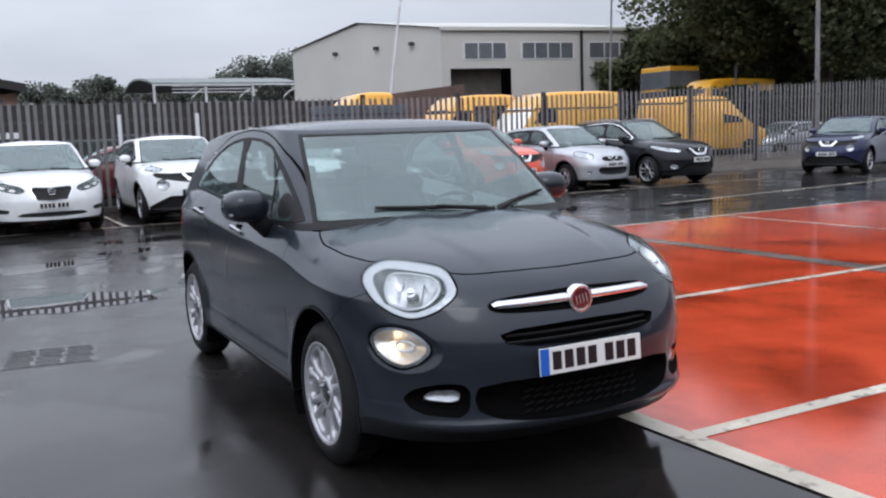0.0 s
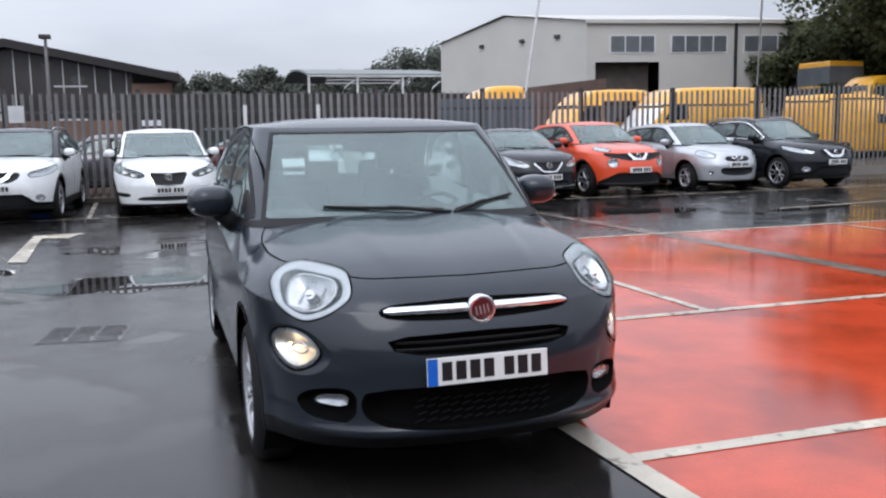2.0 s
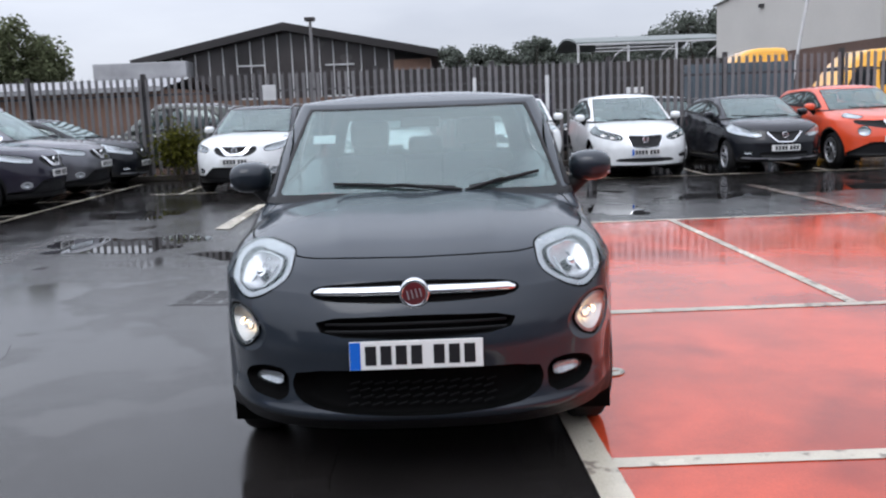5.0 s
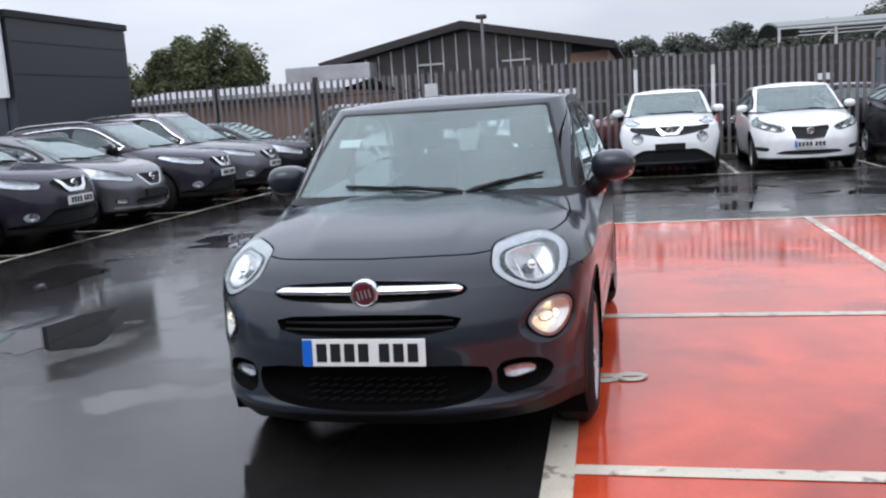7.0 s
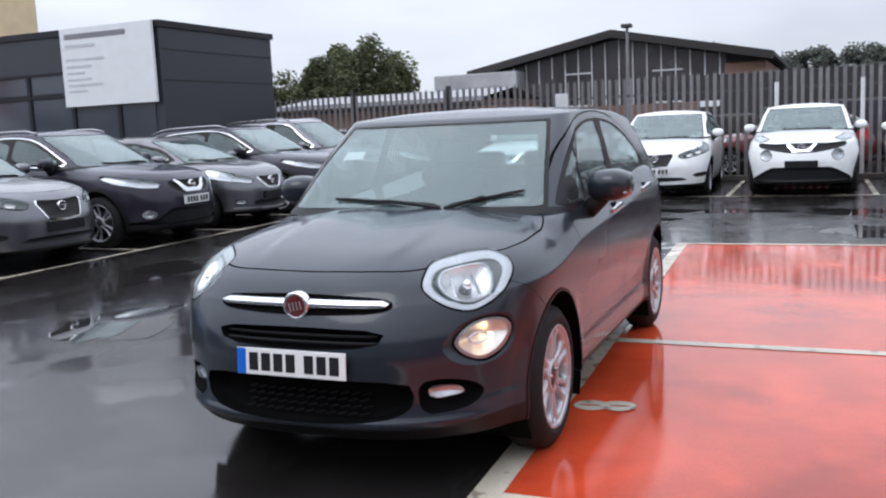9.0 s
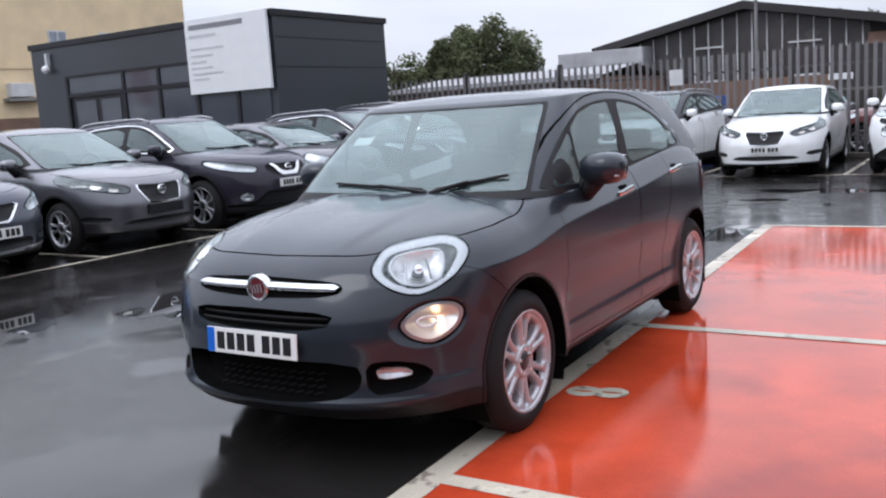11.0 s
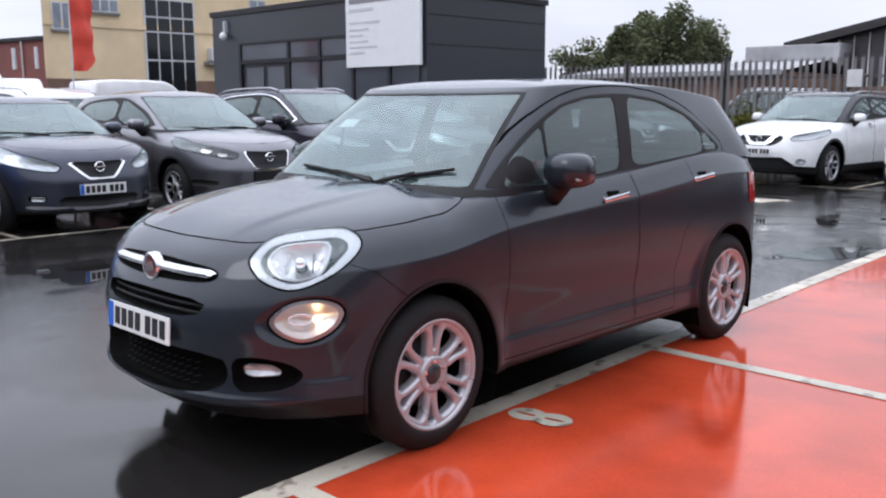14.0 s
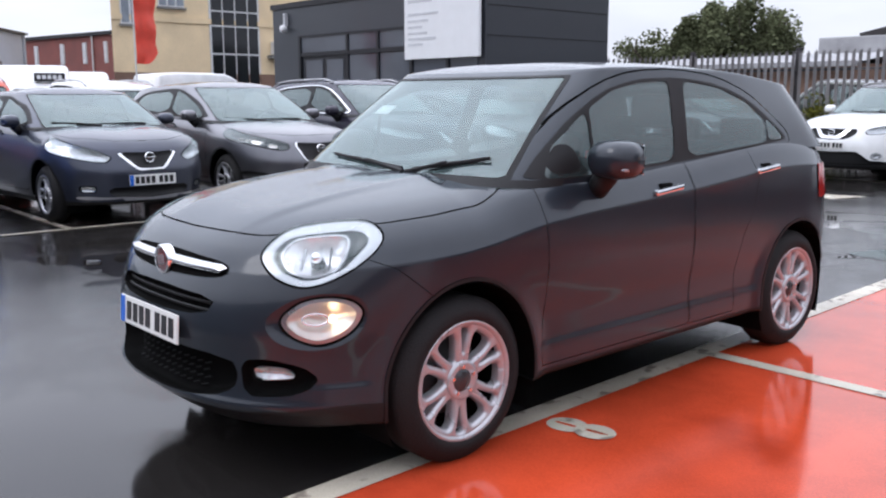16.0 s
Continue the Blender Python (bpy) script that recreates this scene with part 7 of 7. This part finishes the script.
park(small_hatch(), "silver hatchback parked beyond the fence", SILVER_PAINT, 23.9, 20.2, -90, "cars beyond the fence")
park(family_crossover(0.2), "dark green estate car beyond the fence", paint("dark_green_paint", (0.02, 0.03, 0.02)), -8.3, 19.4, -90, "cars beyond the fence", dlo_trim=None)
park(small_hatch(), "dark red hatchback beyond the fence", paint("dark_red_paint", (0.12, 0.012, 0.012)), -0.2, 19.6, -90, "cars beyond the fence")
park(electric_hatch(), "black hatchback beyond the fence", BLACK_PAINT, 3.9, 20.0, -90, "cars beyond the fence")
park(small_hatch(True), "grey hatchback beyond the fence", GUN_PAINT, -3.6, 20.3, -90, "cars beyond the fence")

# west side: vans and cars behind the row
front_van = van("white high-roof van with dark sign band, parked behind the west row", WHITE_PAINT, pose(-21.6, 5.5, 0, 0, 0, 72), L=4.6, Ht=2.3)
band = part("sign_band", box_bm(0.02, 0.78, 0.40, 0.5, 1.84, 2.06, 0.01), DARK_TRIM, front_van)
for k in range(5):
    box("text_bar", 0.09 + k * 0.13, 0.18 + k * 0.13, 0.394, 0.41, 1.9, 2.0, SIGN_WHITE, band)
van("white panel van parked side-on behind the west row", WHITE_PAINT, pose(-22.2, 12.0, 0, 0, 0, 180), L=4.2, Ht=2.12)
van("white panel van with rounded roof, standing behind another van", WHITE_PAINT, pose(-26.6, 8.6, 0, 0, 0, 75), L=4.6, Ht=2.28)
park(family_crossover(0.2), "white tall estate car with roof rails behind the west row", WHITE_PAINT, -15.4, 4.15, -90, "cars behind the west row", 0.97, dlo_trim=None)
park(family_crossover(0.2), "orange-red crossover parked behind the west row", ORANGE_PAINT, -15.3, 1.55, -90, "cars behind the west row", dlo_trim=None)

# low brown building with a white roof, west of the workshop
low = thing("low_workshop", "low brown brick outbuilding with white sheeted roof", "building")
part("wall", box_bm(-16, -8.4, 23.5, 30, 0, 2.35), BRICK, low)
mesh_part("roof", [(-16.2, 23.2, 2.35), (-8.2, 23.2, 2.35), (-8.2, 26.5, 2.75), (-16.2, 26.5, 2.75), (-8.2, 30.2, 2.35), (-16.2, 30.2, 2.35)], [(0, 1, 2, 3), (3, 2, 4, 5)], DULL_SHEET, low)
box("fascia", -16.2, -8.2, 23.15, 23.25, 2.25, 2.40, DULL_SHEET, low)
cabin = thing("site_cabin", "white site cabin standing behind the outbuilding", "cabin")
part("wall", box_bm(-13.2, -9.6, 31, 33.5, 0, 3.55, 0.04), DULL_SHEET, cabin)

# dark stacked stores and planting behind the middle of the fence
rng = random.Random(11)
x = -1.2
while x < 8.2:
    w, hgt = rng.uniform(0.9, 1.7), rng.uniform(1.1, 1.75)
    st = thing("covered_stack", "dark covered stack of stores behind the fence", "stack", pose(x + w / 2, 22.6 + rng.uniform(-0.3, 0.5), 0, 0, 0, rng.uniform(-8, 8)), "stacks behind the fence")
    part("cover", box_bm(-w / 2, w / 2, -0.6, 0.6, 0.12, hgt, 0.07), mat("dark_sheet", (rng.uniform(0.02, 0.05), rng.uniform(0.02, 0.04), rng.uniform(0.02, 0.04)), 0.5, var=0.4, scale=3, bump=0.6, bump_scale=9), st)
    part("pallet", box_bm(-w / 2 + 0.04, w / 2 - 0.04, -0.55, 0.55, 0, 0.12), BARK, st)
    x += w + rng.uniform(0.05, 0.3)
back = mesh_part("yard_wall", *[(lambda b: ([v.co[:] for v in b.verts], [[v.index for v in f.verts] for f in b.faces]))(b) for b in [box_bm(-2.0, 12.0, 27.0, 27.2, 0, 2.75)] if b.verts.index_update() is None][0], mat("dark_block_wall", (0.034, 0.03, 0.029), 0.85, var=0.35, scale=0.8, bump=0.4, bump_scale=12))
tagged(back, "dark weathered block wall behind the stacks", "wall", "", "structure")

# pale and blue things among the stores
for nm, lab, cat_, b, m_ in (("white_board", "small white board leaning among the stores", "board", (-1.4, -0.8, 22.0, 22.04, 1.70, 1.86), SIGN_WHITE),
                             ("white_board", "white panel standing on the dark stacks", "board", (6.2, 6.75, 25.7, 25.76, 1.66, 1.86), SIGN_WHITE),
                             ("blue_bin", "blue plastic bin behind the fence", "bin", (-3.95, -3.4, 19.2, 19.7, 0.0, 1.45), BRIGHT_BLUE)):
    ob = thing(nm, lab, cat_)
    part("panel" if "board" in nm else "body", box_bm(*b[:4], b[4], b[5], 0.01), m_, ob)
    if "board" in nm:
        for x in (b[0] + 0.08, b[1] - 0.08):
            part("leg", box_bm(x - 0.02, x + 0.02, b[2] + 0.04, b[3] + 0.04, 0, b[5] - 0.1), DARK_STEEL, ob)
    else:
        part("lid", box_bm(b[0] - 0.02, b[1] + 0.02, b[2] - 0.03, b[3] + 0.02, b[5] - 0.03, b[5] + 0.04, 0.015), BRIGHT_BLUE, ob)
box_ = thing("steel_container", "grey-blue ribbed steel container behind the fence", "container")
STEEL_BLUE = mat("grey_blue_steel", (0.085, 0.11, 0.13), 0.5, var=0.2, scale=2, bump=0.1, bump_scale=30)
part("body", box_bm(7.1, 10.05, 21.45, 22.0, 0.0, 2.38, 0.01), STEEL_BLUE, box_)
for k in range(12):
    box("rib", 7.2 + k * 0.24, 7.3 + k * 0.24, 21.42, 21.46, 0.1, 2.28, STEEL_BLUE, box_)
# poles
for nm, lab, pts, r, m_ in (("aerial_pole", "thin leaning pale pole behind the fence", ((12.97, 30, 0), (14.16, 30, 7.4)), 0.06, WHITE_STEEL),
                            ("light_pole", "thin grey pole behind the fence", ((21.22, 25.75, 0), (21.5, 25.75, 8)), 0.045, GALV),
                            ("lamp_column", "grey steel lamp column by the fence", ((25.42, 19, 0.3), (25.3, 19, 9)), 0.09, GALV),
                            ("stub_pole", "short dark pole behind the fence", ((21.35, 19, 0), (21.35, 19, 3.4)), 0.03, DARK_STEEL)):
    tagged(part(nm, rod_bm(pts[0], pts[1], r, r * 0.8, 10), m_), lab, "pole")


def tree(label, x, y, h, spread, base, leaf, seed, count=5200, size=0.16, trunk=0.22):
    """Tapered trunk, forking limbs and a ragged crown of leaf clumps."""
    rg = random.Random(seed)
    t = thing("tree", label, "tree", pose(x, y, 0))
    bm = bmesh.new()
    rod_bm((0, 0, 0), (0.1, 0, base), trunk, trunk * 0.75, 8, bm)
    tips = []
    for k in range(9):
        a = 2.4 * k + rg.uniform(-0.4, 0.4)
        r1 = spread * rg.uniform(0.25, 0.55)
        p0 = Vector((0.1, 0, base * rg.uniform(0.85, 1.0)))
        p1 = Vector((math.cos(a) * r1, math.sin(a) * r1, base + (h - base) * rg.uniform(0.25, 0.6)))
        rod_bm(p0, p1, trunk * 0.5, trunk * 0.25, 6, bm)
        for _ in range(2):
            b = a + rg.uniform(-0.8, 0.8)
            r2 = spread * rg.uniform(0.55, 0.9)
            p2 = Vector((math.cos(b) * r2, math.sin(b) * r2, base + (h - base) * rg.uniform(0.25, 0.85)))
            rod_bm(p1, p2, trunk * 0.25, trunk * 0.08, 5, bm)
            tips.append(p2)
        tips.append(p1 + Vector((0, 0, (h - base) * 0.2)))
    part("trunk", bm, BARK, t)
    blobs = []
    mid, up = (h + base) / 2, (h - base) / 2
    for k in range(46):
        d = Vector((rg.gauss(0, 1), rg.gauss(0, 1), rg.gauss(0, 1))).normalized() * rg.uniform(0.45, 0.86)
        blobs.append((Vector((d.x * spread, d.y * spread, mid + d.z * up)), spread * rg.uniform(0.16, 0.33)))
    vs, fs = [], []
    for i in range(count):
        c, r = blobs[i % len(blobs)]
        d = Vector((rg.gauss(0, 1), rg.gauss(0, 1), rg.gauss(0, 0.8))).normalized() * r * (rg.random() ** 0.45)
        p = c + d
        if p.z > h or p.z < base * 0.8:
            continue
        q = Euler((rg.uniform(-1, 1), rg.uniform(-1, 1), rg.uniform(0, 6.3))).to_matrix()
        s = size * rg.uniform(0.6, 1.5)
        k = len(vs)
        vs += [p + q @ Vector(v) * s for v in ((-0.5, -0.8, 0), (0.5, -0.7, 0.1), (0.8, 0.2, 0), (0, 1, 0.12), (-0.8, 0.3, 0))]
        fs.append((k, k + 1, k + 2, k + 3, k + 4))
    mesh_part("crown", vs, fs, leaf, t)
    return t


tree("large dark broadleaf tree overhanging the fence", 36.8, 28.0, 13.5, 10.5, 3.7, LEAF, 3, 170000, 0.115, 0.4)
tree("rounded broadleaf tree behind the outbuilding", -16.4, 30.6, 5.6, 2.4, 1.6, LEAF, 5, 22000, 0.065)
tree("low bushy tree beside a taller tree", -19.4, 30.2, 4.3, 2.1, 1.0, LEAF, 6, 17000, 0.062)
tree("low bushy tree beside a taller tree", -17.9, 29.4, 4.0, 1.5, 0.9, LEAF, 16, 10000, 0.062)
for k, (x, y, h, sp) in enumerate(((34.5, 38.0, 7.6, 4.2), (41.5, 37.0, 8.0, 4.6), (48.5, 35.0, 8.0, 4.6))):
    tree("dark undergrowth tree below the large tree", x, y, h, sp, 0.7, LEAF, 60 + k, 26000, 0.13, 0.2)
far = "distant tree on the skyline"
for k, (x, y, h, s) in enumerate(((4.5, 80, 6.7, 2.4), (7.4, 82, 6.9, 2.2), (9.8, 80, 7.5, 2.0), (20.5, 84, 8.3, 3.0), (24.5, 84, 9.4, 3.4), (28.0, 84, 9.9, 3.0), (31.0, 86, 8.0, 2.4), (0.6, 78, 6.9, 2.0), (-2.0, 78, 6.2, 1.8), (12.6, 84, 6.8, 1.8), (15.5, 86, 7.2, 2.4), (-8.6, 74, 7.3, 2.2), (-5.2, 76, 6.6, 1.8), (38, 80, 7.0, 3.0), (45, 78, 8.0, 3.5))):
    tree(far, x, y, h * 1.03, s * 1.5, 1.2, LEAF_FAR_HAZED, 40 + k, 16000, 0.10, 0.25)

# dark hedge behind the east end of the fence
hedge = thing("hedge", "dark overgrown hedge behind the fence", "hedge", pose(0, 0, 0))
rg = random.Random(21)
bm = bmesh.new()
for k in range(26):
    x = 23.4 + k * 0.5
    rod_bm((x, 24.0, 0), (x + rg.uniform(-0.3, 0.3), 24.0 + rg.uniform(-0.3, 0.3), 2.1), 0.035, 0.012, 5, bm)
part("stem", bm, BARK, hedge)
vs, fs = [], []
for i in range(26000):
    x = rg.uniform(23.0, 36.5)
    top = 2.55 + 0.25 * math.sin(x * 1.7) + 0.15 * math.sin(x * 4.1) + 0.02 * (x - 23)
    p = Vector((x, 24.0 + rg.gauss(0, 0.38), top * (1 - rg.random() ** 1.6)))
    q = Euler((rg.uniform(-1, 1), rg.uniform(-1, 1), rg.uniform(0, 6.3))).to_matrix()
    k = len(vs)
    vs += [p + q @ Vector(v) * 0.075 * rg.uniform(0.6, 1.4) for v in ((-0.5, -0.9, 0), (0.5, -0.9, 0), (0.7, 0.3, 0.1), (0, 1.1, 0), (-0.7, 0.3, 0.1))]
    fs.append((k, k + 1, k + 2, k + 3, k + 4))
mesh_part("foliage", vs, fs, LEAF_DARK, hedge)
# shrub and soil by the fence
sh = thing("shrub", "yellow-green shrub growing against the fence", "shrub", pose(-6.0, 16.75, 0))
bm = bmesh.new()
for k in range(9):
    a = k * 0.7
    rod_bm((0.03 * math.cos(a), 0.03 * math.sin(a), 0), (0.38 * math.cos(a), 0.22 * math.sin(a), 0.9), 0.012, 0.005, 5, bm)
part("stem", bm, BARK, sh)
rg = random.Random(9)
vs, fs = [], []
for i in range(1500):
    p = Vector((rg.gauss(0, 0.25), rg.gauss(0, 0.13), 0.75 + rg.gauss(0, 0.23)))
    q = Euler((rg.uniform(-1, 1), rg.uniform(-1, 1), rg.uniform(0, 6.3))).to_matrix()
    k = len(vs)
    vs += [p + q @ Vector(v) * 0.05 * rg.uniform(0.6, 1.4) for v in ((-0.4, -1, 0), (0.4, -1, 0), (0.5, 0.3, 0.1), (0, 1.2, 0), (-0.5, 0.3, 0.1))]
    fs.append((k, k + 1, k + 2, k + 3, k + 4))
mesh_part("foliage", vs, fs, LEAF_BUSH, sh)
